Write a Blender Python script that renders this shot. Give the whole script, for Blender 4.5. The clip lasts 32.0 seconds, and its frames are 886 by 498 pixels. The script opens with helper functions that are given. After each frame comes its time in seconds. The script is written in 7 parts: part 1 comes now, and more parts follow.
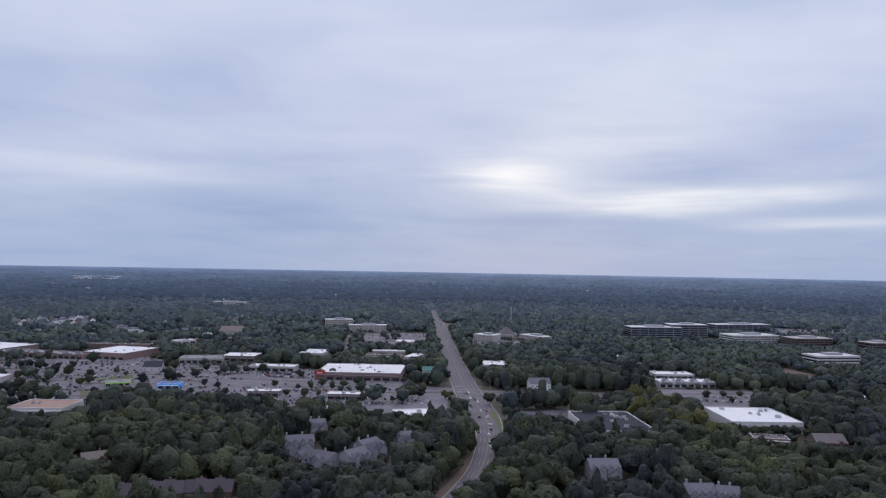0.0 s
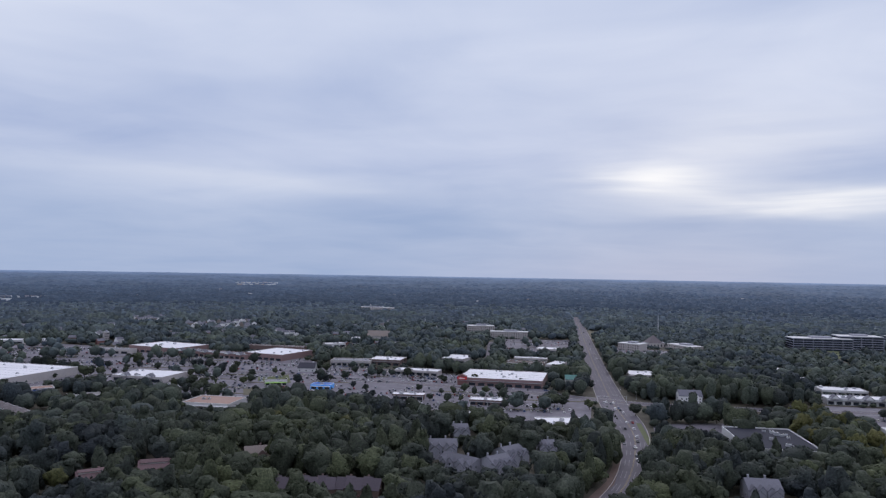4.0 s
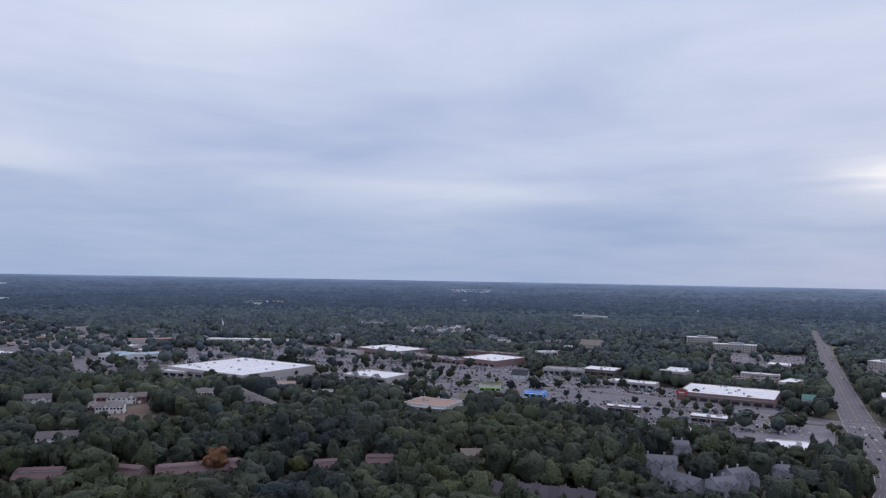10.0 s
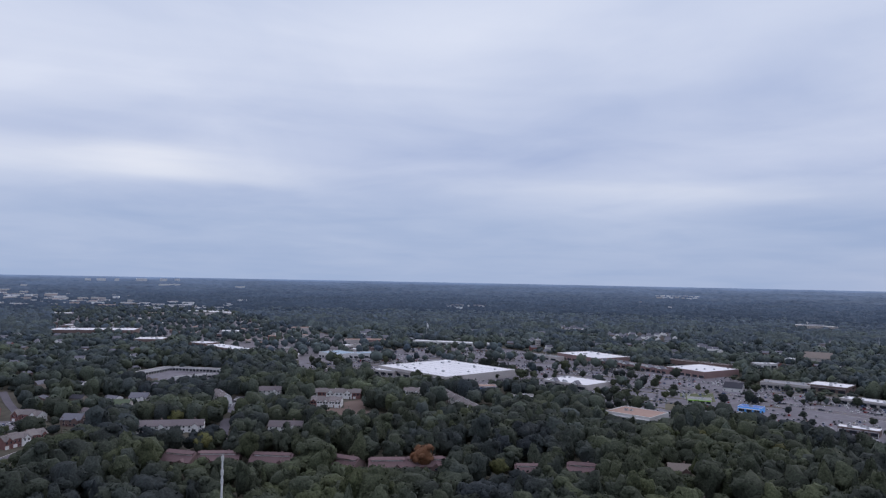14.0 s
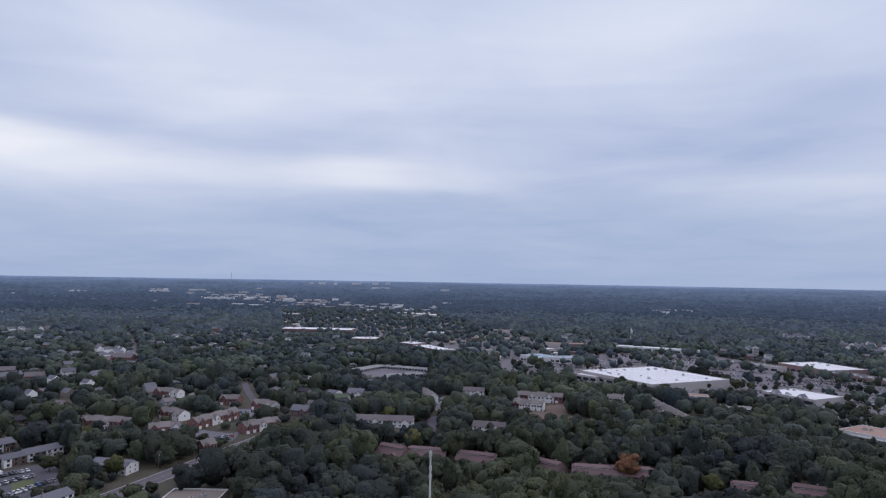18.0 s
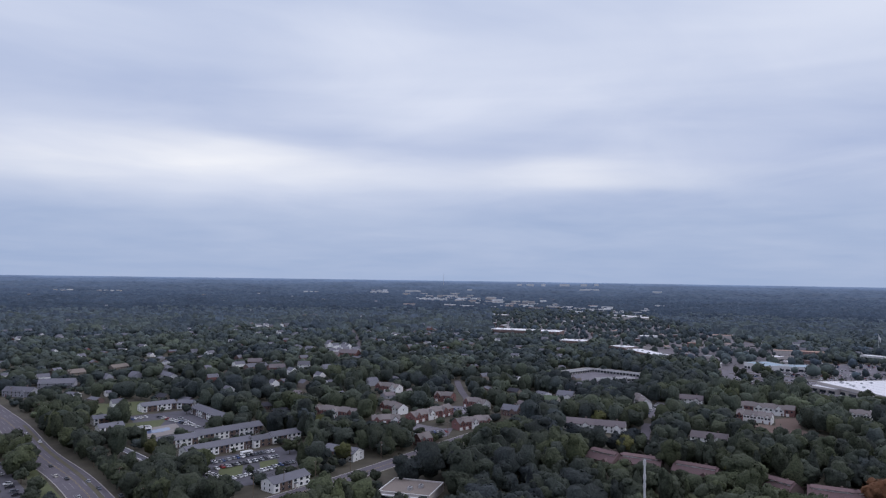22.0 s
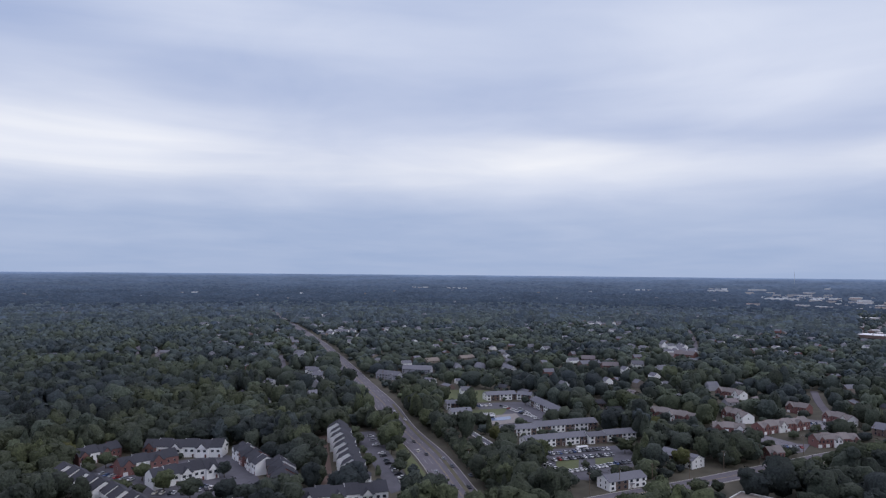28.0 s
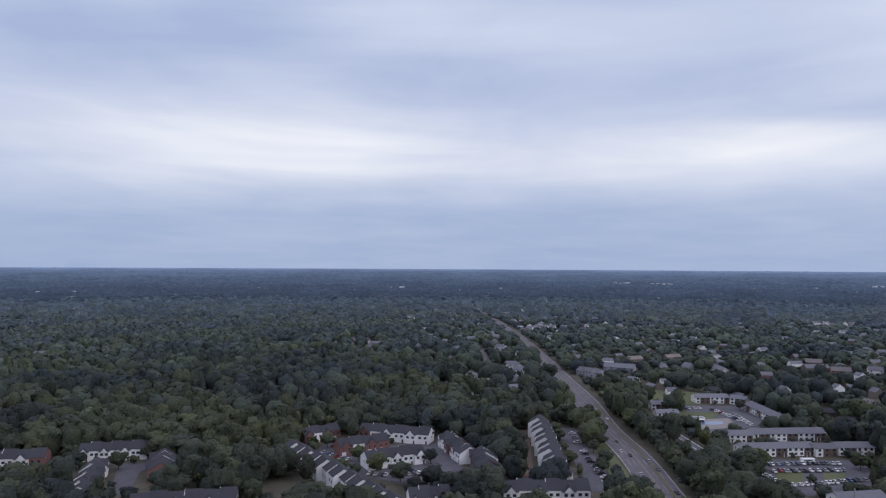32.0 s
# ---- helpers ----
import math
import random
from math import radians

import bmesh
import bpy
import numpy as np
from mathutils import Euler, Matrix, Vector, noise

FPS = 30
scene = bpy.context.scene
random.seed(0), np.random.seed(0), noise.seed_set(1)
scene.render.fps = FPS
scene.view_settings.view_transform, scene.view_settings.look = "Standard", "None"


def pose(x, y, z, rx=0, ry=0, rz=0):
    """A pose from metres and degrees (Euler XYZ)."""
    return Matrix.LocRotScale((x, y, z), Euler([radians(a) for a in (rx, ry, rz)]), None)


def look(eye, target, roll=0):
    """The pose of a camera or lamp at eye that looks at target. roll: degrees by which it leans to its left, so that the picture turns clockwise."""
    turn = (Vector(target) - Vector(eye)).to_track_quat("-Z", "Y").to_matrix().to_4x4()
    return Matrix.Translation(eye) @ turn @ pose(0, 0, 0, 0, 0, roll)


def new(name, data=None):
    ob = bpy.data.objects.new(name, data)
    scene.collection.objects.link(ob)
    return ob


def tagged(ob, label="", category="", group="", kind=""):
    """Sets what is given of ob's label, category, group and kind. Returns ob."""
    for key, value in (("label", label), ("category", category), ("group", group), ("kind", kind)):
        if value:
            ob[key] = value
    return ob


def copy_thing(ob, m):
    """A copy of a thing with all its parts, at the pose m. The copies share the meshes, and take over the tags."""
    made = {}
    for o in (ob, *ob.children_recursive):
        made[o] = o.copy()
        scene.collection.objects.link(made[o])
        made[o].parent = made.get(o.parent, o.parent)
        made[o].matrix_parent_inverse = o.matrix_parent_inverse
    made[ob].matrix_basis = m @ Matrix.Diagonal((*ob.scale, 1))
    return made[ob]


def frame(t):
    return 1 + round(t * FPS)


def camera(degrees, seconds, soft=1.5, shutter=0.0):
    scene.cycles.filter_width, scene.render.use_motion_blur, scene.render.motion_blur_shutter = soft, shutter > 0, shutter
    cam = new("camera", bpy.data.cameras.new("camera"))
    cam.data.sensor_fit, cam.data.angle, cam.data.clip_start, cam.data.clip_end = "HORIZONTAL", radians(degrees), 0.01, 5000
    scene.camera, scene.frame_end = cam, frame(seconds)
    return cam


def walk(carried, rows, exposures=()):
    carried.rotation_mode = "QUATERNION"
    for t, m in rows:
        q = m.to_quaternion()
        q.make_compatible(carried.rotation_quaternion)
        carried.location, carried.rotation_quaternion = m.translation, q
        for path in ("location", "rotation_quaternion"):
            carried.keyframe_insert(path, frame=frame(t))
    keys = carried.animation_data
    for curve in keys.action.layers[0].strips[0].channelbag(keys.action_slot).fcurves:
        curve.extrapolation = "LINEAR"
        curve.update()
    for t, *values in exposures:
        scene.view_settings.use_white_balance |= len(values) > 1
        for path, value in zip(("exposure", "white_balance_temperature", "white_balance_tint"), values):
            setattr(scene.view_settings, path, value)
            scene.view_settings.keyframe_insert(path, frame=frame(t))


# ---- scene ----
# One camera that stands 120 m over the ground and turns.
cam = camera(64.20, 32.0, soft=1.25)
EYE = (0.0, 0.0, 120.0)


def turned(heading, tilt, lean):
    """The camera's pose: heading in degrees to the right of +y, tilt up, lean."""
    return pose(*EYE, 90 + tilt, 0, -heading) @ pose(0, 0, 0, 0, 0, lean)


walk(cam, [
    (0, turned(-0.00, 1.64, 1.02)),
    (0.5, turned(-1.44, 1.67, 0.97)),
    (1, turned(-2.92, 1.71, 1.00)),
    (1.5, turned(-4.37, 1.75, 1.00)),
    (2, turned(-5.83, 1.80, 0.99)),
    (2.5, turned(-7.16, 1.84, 0.99)),
    (3, turned(-8.63, 1.88, 0.99)),
    (3.5, turned(-10.06, 1.94, 0.97)),
    (5.5, turned(-14.72, 2.06, 0.95)),
    (6, turned(-15.62, 2.10, 0.93)),
    (6.5, turned(-16.58, 2.12, 0.84)),
    (7, turned(-17.56, 2.15, 0.89)),
    (7.5, turned(-18.86, 2.18, 0.88)),
    (8, turned(-20.56, 2.21, 0.90)),
    (8.5, turned(-22.54, 2.23, 0.93)),
    (9, turned(-24.50, 2.26, 0.98)),
    (9.5, turned(-26.47, 2.30, 1.01)),
    (10, turned(-28.43, 2.33, 1.03)),
    (10.5, turned(-30.45, 2.36, 1.04)),
    (11, turned(-32.45, 2.38, 1.10)),
    (11.5, turned(-34.45, 2.38, 1.11)),
    (12, turned(-36.47, 2.40, 1.16)),
    (12.5, turned(-38.47, 2.42, 1.15)),
    (13, turned(-40.48, 2.43, 1.15)),
    (13.5, turned(-42.47, 2.43, 1.14)),
    (14, turned(-44.46, 2.45, 1.11)),
    (14.5, turned(-46.47, 2.46, 1.09)),
    (16.5, turned(-54.52, 2.46, 1.00)),
    (17, turned(-56.51, 2.46, 0.93)),
    (17.5, turned(-58.55, 2.46, 0.94)),
    (18, turned(-60.58, 2.44, 0.97)),
    (18.5, turned(-62.63, 2.43, 0.93)),
    (19, turned(-64.66, 2.41, 0.84)),
    (19.5, turned(-66.75, 2.40, 0.87)),
    (20, turned(-68.86, 2.38, 0.88)),
    (20.5, turned(-70.94, 2.39, 0.87)),
    (21, turned(-73.05, 2.36, 0.88)),
    (21.5, turned(-75.17, 2.35, 0.85)),
    (22, turned(-77.29, 2.31, 0.83)),
    (22.5, turned(-79.41, 2.29, 0.80)),
    (23, turned(-81.55, 2.26, 0.73)),
    (23.5, turned(-83.76, 2.21, 0.75)),
    (24, turned(-85.98, 2.18, 0.71)),
    (24.5, turned(-88.17, 2.14, 0.67)),
    (25, turned(-90.34, 2.11, 0.66)),
    (25.5, turned(-92.55, 2.07, 0.61)),
    (27.5, turned(-101.43, 1.91, 0.54)),
    (28, turned(-103.65, 1.85, 0.52)),
    (28.5, turned(-105.84, 1.80, 0.53)),
    (29, turned(-108.01, 1.75, 0.51)),
    (29.5, turned(-110.05, 1.66, 0.45)),
    (30, turned(-112.06, 1.63, 0.50)),
    (30.5, turned(-114.10, 1.60, 0.48)),
    (31, turned(-116.14, 1.53, 0.43)),
    (31.5, turned(-118.01, 1.44, 0.37)),
    (32, turned(-119.67, 1.37, 0.32)),
])

# ---- world and light: a low sun behind a broken layer of cloud ----
SUN_HEADING, SUN_HEIGHT = 7.0, 9.0
world = bpy.data.worlds.new("overcast_sky")
scene.world = world
world.use_nodes = True
wn, wl = world.node_tree.nodes, world.node_tree.links
wn.clear()


def wnode(kind, **given):
    n = wn.new(kind)
    for k, v in given.items():
        n.inputs[k.replace("_", " ") if isinstance(k, str) else k].default_value = v
    return n


def wmath(op, a, b=None, clamp=False):
    n = wn.new("ShaderNodeMath")
    n.operation, n.use_clamp = op, clamp
    for i, v in enumerate((a, b)):
        if v is None:
            continue
        if isinstance(v, (int, float)):
            n.inputs[i].default_value = v
        else:
            wl.new(v, n.inputs[i])
    return n.outputs[0]


def wramp(fac, stops):
    n = wn.new("ShaderNodeValToRGB")
    e = n.color_ramp.elements
    e[0].position, e[0].color = stops[0][0], (*stops[0][1], 1)
    e[1].position, e[1].color = stops[-1][0], (*stops[-1][1], 1)
    for p, c in stops[1:-1]:
        e.new(p).color = (*c, 1)
    wl.new(fac, n.inputs[0])
    return n.outputs[0]


def wmix(fac, a, b, blend="MIX"):
    n = wn.new("ShaderNodeMix")
    n.data_type, n.blend_type = "RGBA", blend
    for i, v in ((0, fac), (6, a), (7, b)):
        if isinstance(v, (int, float)):
            n.inputs[i].default_value = v
        elif isinstance(v, tuple):
            n.inputs[i].default_value = (*v, 1)
        else:
            wl.new(v, n.inputs[i])
    return n.outputs[2]


coord = wn.new("ShaderNodeTexCoord").outputs["Generated"]
split = wn.new("ShaderNodeSeparateXYZ")
wl.new(coord, split.inputs[0])
sx, sy, sz = split.outputs
height = wmath("MULTIPLY", wmath("ARCSINE", sz), 57.2958)      # degrees over the horizon
heading = wmath("MULTIPLY", wmath("ARCTAN2", sx, sy), 57.2958)
# the cloud layer seen in perspective, as on a flat ceiling
lift = wmath("ADD", wmath("MAXIMUM", sz, 0.0), 0.10)
ceil = wn.new("ShaderNodeCombineXYZ")
wl.new(wmath("DIVIDE", sx, lift), ceil.inputs[0])
wl.new(wmath("DIVIDE", sy, lift), ceil.inputs[1])


def clouds(scale, detail, rough, twist, shift):
    place = wn.new("ShaderNodeMapping")
    place.inputs["Location"].default_value = shift
    wl.new(ceil.outputs[0], place.inputs[0])
    n = wnode("ShaderNodeTexNoise", Scale=scale, Detail=detail, Roughness=rough, Distortion=twist)
    wl.new(place.outputs[0], n.inputs["Vector"])
    return n.outputs[0]


# wide soft banks, finer streaks, each on heading and height
def streaks(across, up, detail, shift, twist=0.6):
    v = wn.new("ShaderNodeCombineXYZ")
    wl.new(wmath("MULTIPLY", heading, across), v.inputs[0])
    wl.new(wmath("MULTIPLY", height, up), v.inputs[1])
    v.inputs[2].default_value = shift
    n = wnode("ShaderNodeTexNoise", Scale=1.0, Detail=detail, Roughness=0.5, Distortion=twist)
    wl.new(v.outputs[0], n.inputs["Vector"])
    return n.outputs[0]


def bump(value, centre, half):
    """1 at centre, falling smoothly to both sides."""
    d = wmath("DIVIDE", wmath("SUBTRACT", value, centre), half)
    return wmath("EXPONENT", wmath("MULTIPLY", wmath("MULTIPLY", d, d), -1.0))


def banks_of(rows, height_in, heading_in):
    """Soft cloud banks: heading, height, half widths and weight of each."""
    total = None
    for a, e, wide, tall, amount in rows:
        g = wmath("MULTIPLY", wmath("MULTIPLY", bump(heading_in, a, wide), bump(height_in, e, tall)), amount)
        total = g if total is None else wmath("ADD", total, g)
    return total


# ragged edges: the banks are drawn on headings and heights that the streaks push about
ragged = wmath("SUBTRACT", streaks(0.03, 0.14, 4, 4.1, 0.5), 0.5)
ragged2 = wmath("SUBTRACT", streaks(0.022, 0.22, 4, 9.4, 0.5), 0.5)
height2 = wmath("ADD", height, wmath("MULTIPLY", ragged, 4.5))
heading2 = wmath("ADD", heading, wmath("MULTIPLY", ragged2, 26.0))
veil = wmath("ADD", wmath("MULTIPLY", clouds(0.55, 3, 0.5, 0.4, (3.1, 0.7, 0)), 0.5), wmath("MULTIPLY", streaks(0.022, 0.14, 4, 2.3), 0.5))
cover = wmath("MULTIPLY", wmath("SUBTRACT", veil, 0.30), 2.0)
cover = wmath("ADD", cover, wmath("MULTIPLY", wmath("SUBTRACT", clouds(1.1, 5, 0.55, 0.6, (0.4, 5.2, 0)), 0.5), 0.7))
cover = wmath("ADD", cover, banks_of((
    (10, 13, 15, 4, 0.30), (26, 16, 12, 4, 0.2), (-10, 5, 9, 2.5, -0.30), (14, 11.8, 8, 1.0, -0.25), (-23, 12, 10, 2.5, -0.1), (-20, 18, 14, 4, 0.30),
    (-43, 11, 9, 3, -0.12), (-50, 20, 12, 5, 0.55), (-46, 14, 8, 4, 0.05), (-75, 16, 11, 4, 0.35), (-97, 14, 9, 2.2, -0.2), (-36, 21, 13, 5, 0.42), (-117, 21, 12, 4, 0.3), (-60, 17, 7, 4, 0.0), (-88, 18, 8, 3, 0.3),
    (-121, 13.5, 12, 2.4, -0.28), (-104, 17, 10, 3, 0.3), (-146, 16, 12, 4, -0.2), (-137, 8, 20, 4.5, 0.5), (-97, 8, 18, 3.5, 0.4), (-70, 8.0, 14, 2.6, 0.3), (-131, 19.5, 10, 4, -0.35), (-30, 7, 16, 2.5, 0.25)), height2, heading2), clamp=True)
base = wramp(wmath("DIVIDE", height, 90.0), [
    (0.0, (0.335, 0.434, 0.650)), (0.05, (0.332, 0.430, 0.652)), (0.10, (0.368, 0.452, 0.684)),
    (0.24, (0.417, 0.502, 0.730)), (0.5, (0.665, 0.690, 0.955)), (1.0, (0.84, 0.84, 1.10))])
light = wramp(wmath("DIVIDE", height, 90.0), [
    (0.0, (0.430, 0.510, 0.704)), (0.05, (0.540, 0.610, 0.787)), (0.10, (0.698, 0.748, 0.898)),
    (0.24, (0.700, 0.754, 0.905)), (0.5, (1.01, 1.01, 1.24)), (1.0, (1.15, 1.14, 1.42))])
sky = wmix(cover, base, light)
# thin places where the low sun shines through, broken by the streaks
thin = wmath("MULTIPLY", wmath("SUBTRACT", streaks(0.04, 0.40, 4, 7.7, 0.7), 0.30), 2.4, clamp=True)
glow = banks_of((
    (7.6, 7.4, 4.2, 1.3, 1.6), (16, 5.6, 9, 1.0, 1.1), (25, 6.2, 6, 0.8, 0.6), (31, 3.6, 6, 0.7, 0.5), (12, 10.0, 10, 3.2, 0.45), 
    (-27, 7.2, 13, 0.9, 0.4), (-71, 9.6, 6, 1.1, 0.5), (-70, 8.0, 12, 1.0, 0.4), (-95, 9.0, 12, 1.1, 0.5), (-99, 7.8, 18, 1.0, 0.30),
    (-124, 8.4, 14, 1.8, 0.40), (-141, 9.6, 16, 3.0, 0.5), (-132, 9.0, 14, 2.4, 0.2), (-97, 8.8, 8, 0.9, 0.2)), height2, heading2)
gaps = wmath("MULTIPLY", glow, wmath("ADD", wmath("MULTIPLY", thin, 0.7), 0.3), clamp=True)
sky = wmix(gaps, sky, (1.0, 1.0, 1.02))
clear = wn.new("ShaderNodeTexSky")
clear.sky_type, clear.sun_disc = "NISHITA", False
clear.sun_elevation, clear.sun_rotation = radians(SUN_HEIGHT), radians(SUN_HEADING)
low = wnode("ShaderNodeBackground", Strength=0.06)
wl.new(clear.outputs[0], low.inputs[0])
over = wnode("ShaderNodeBackground", Strength=1.0)
wl.new(sky, over.inputs[0])
blend = wn.new("ShaderNodeMixShader")
blend.inputs[0].default_value = 0.98
wl.new(low.outputs[0], blend.inputs[1])
wl.new(over.outputs[0], blend.inputs[2])
out = wn.new("ShaderNodeOutputWorld")
wl.new(blend.outputs[0], out.inputs[0])

sun = new("sun", bpy.data.lights.new("sun", "SUN"))
sun.data.energy, sun.data.angle, sun.data.color = 0.6, radians(25), (1.0, 0.98, 0.97)
sa, se = radians(SUN_HEADING), radians(SUN_HEIGHT + 20)
sun.matrix_world = look((math.sin(sa) * math.cos(se) * 900, math.cos(sa) * math.cos(se) * 900, math.sin(se) * 900), (0, 0, 0))
scene.view_settings.exposure = 0.0


# ---- materials ----
def surface(name, colour, rough=0.8, vary=0.25, grain=0.5, stain=0.05, bump_size=0.0, metal=0.0, objects=0.0, gloss=0.3):
    """A procedural surface: colour varied by fine grain and wide stains, and by object."""
    m = bpy.data.materials.new(name)
    m.use_nodes = True
    nt = m.node_tree
    n, l = nt.nodes, nt.links
    p = n["Principled BSDF"]
    p.inputs["Roughness"].default_value, p.inputs["Metallic"].default_value = rough, metal
    p.inputs["Specular IOR Level"].default_value = gloss
    pos = n.new("ShaderNodeNewGeometry")

    def noise_of(scale, detail):
        t = n.new("ShaderNodeTexNoise")
        t.inputs["Scale"].default_value, t.inputs["Detail"].default_value = scale, detail
        l.new(pos.outputs["Position"], t.inputs["Vector"])
        return t.outputs[0]

    def add(a, b, op="ADD"):
        t = n.new("ShaderNodeMath")
        t.operation = op
        for i, v in enumerate((a, b)):
            if isinstance(v, (int, float)):
                t.inputs[i].default_value = v
            else:
                l.new(v, t.inputs[i])
        return t.outputs[0]

    fine_n, wide_n = noise_of(grain, 4), noise_of(stain, 3)
    v = add(add(fine_n, 0.55, "MULTIPLY"), add(wide_n, 0.45, "MULTIPLY"))
    v = add(add(v, 0.5, "SUBTRACT"), 2.4 * vary, "MULTIPLY")
    if objects:
        info = n.new("ShaderNodeObjectInfo")
        v = add(v, add(add(info.outputs["Random"], 0.5, "SUBTRACT"), objects, "MULTIPLY"))
    gain = add(v, 1.0)
    mul = n.new("ShaderNodeMix")
    mul.data_type, mul.blend_type = "RGBA", "MULTIPLY"
    mul.inputs[0].default_value = 1.0
    mul.inputs[6].default_value = (*colour, 1)
    comb = n.new("ShaderNodeCombineColor")
    for i in range(3):
        l.new(gain, comb.inputs[i])
    l.new(comb.outputs[0], mul.inputs[7])
    l.new(mul.outputs[2], p.inputs["Base Color"])
    if bump_size:
        b = n.new("ShaderNodeBump")
        b.inputs["Distance"].default_value, b.inputs["Strength"].default_value = bump_size, 0.8
        l.new(fine_n, b.inputs["Height"])
        l.new(b.outputs[0], p.inputs["Normal"])
    return m


def leafy(name, shade, light, vary=0.5, grain=0.9, bump_size=0.35, own=None, glow=False):
    """Leaves: each tree has its own tone between shade and light, mottled by sprays and by stands of one kind."""
    m = bpy.data.materials.new(name)
    m.use_nodes = True
    n, l = m.node_tree.nodes, m.node_tree.links
    p = n["Principled BSDF"]
    p.inputs["Roughness"].default_value, p.inputs["Specular IOR Level"].default_value = 0.85, 0.15
    pos = n.new("ShaderNodeNewGeometry").outputs["Position"]

    def noise_of(scale, detail):
        t = n.new("ShaderNodeTexNoise")
        t.inputs["Scale"].default_value, t.inputs["Detail"].default_value = scale, detail
        l.new(pos, t.inputs["Vector"])
        return t.outputs[0]

    def calc(op, a, b):
        t = n.new("ShaderNodeMath")
        t.operation = op
        for i, v in enumerate((a, b)):
            if isinstance(v, (int, float)):
                t.inputs[i].default_value = v
            else:
                l.new(v, t.inputs[i])
        return t.outputs[0]

    def spread(value, low, high, to_low=0.0, to_high=1.0):
        t = n.new("ShaderNodeMapRange")
        for i, v in enumerate((low, high, to_low, to_high)):
            t.inputs[i + 1].default_value = v
        l.new(value, t.inputs[0])
        return t.outputs[0]

    if own == "object":
        each = n.new("ShaderNodeObjectInfo").outputs["Random"]
    else:
        a = n.new("ShaderNodeAttribute")
        a.attribute_name = "tree_tone"
        each = a.outputs["Fac"]
    fine = noise_of(grain, 4)
    stand = spread(noise_of(0.0075, 3), 0.40, 0.62)
    tone = calc("ADD", calc("MULTIPLY", calc("POWER", each, 2.2), 0.50), calc("MULTIPLY", stand, 0.55))
    mix = n.new("ShaderNodeMix")
    mix.data_type = "RGBA"
    l.new(tone, mix.inputs[0])
    mix.inputs[6].default_value, mix.inputs[7].default_value = (*shade, 1), (*light, 1)
    gain = calc("MULTIPLY", spread(fine, 0.25, 0.75, 1.0 - vary, 1.0 + vary), spread(calc("FRACT", calc("MULTIPLY", each, 7.31), 0.0), 0.0, 1.0, 0.78, 1.22))
    comb = n.new("ShaderNodeCombineColor")
    for i in range(3):
        l.new(gain, comb.inputs[i])
    mul = n.new("ShaderNodeMix")
    mul.data_type, mul.blend_type = "RGBA", "MULTIPLY"
    mul.inputs[0].default_value = 1.0
    l.new(mix.outputs[2], mul.inputs[6])
    l.new(comb.outputs[0], mul.inputs[7])
    l.new(mul.outputs[2], p.inputs["Base Color"])
    if bump_size:
        b = n.new("ShaderNodeBump")
        b.inputs["Distance"].default_value, b.inputs["Strength"].default_value = bump_size, 0.8
        l.new(fine, b.inputs["Height"])
        l.new(b.outputs[0], p.inputs["Normal"])
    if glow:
        # haze painted as emission on the plain backdrop of distance, paler towards the horizon
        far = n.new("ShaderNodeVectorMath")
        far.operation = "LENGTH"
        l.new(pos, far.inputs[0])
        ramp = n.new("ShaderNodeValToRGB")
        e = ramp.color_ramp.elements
        stops = HAZE_GLOW
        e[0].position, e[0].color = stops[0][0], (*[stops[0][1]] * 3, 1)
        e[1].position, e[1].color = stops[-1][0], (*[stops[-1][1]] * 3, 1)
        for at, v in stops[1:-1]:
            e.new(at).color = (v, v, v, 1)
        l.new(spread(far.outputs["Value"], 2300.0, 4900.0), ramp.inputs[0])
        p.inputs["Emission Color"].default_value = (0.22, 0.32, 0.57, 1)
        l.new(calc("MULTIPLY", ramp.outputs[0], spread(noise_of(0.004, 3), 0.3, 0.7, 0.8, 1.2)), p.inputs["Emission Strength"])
    return m


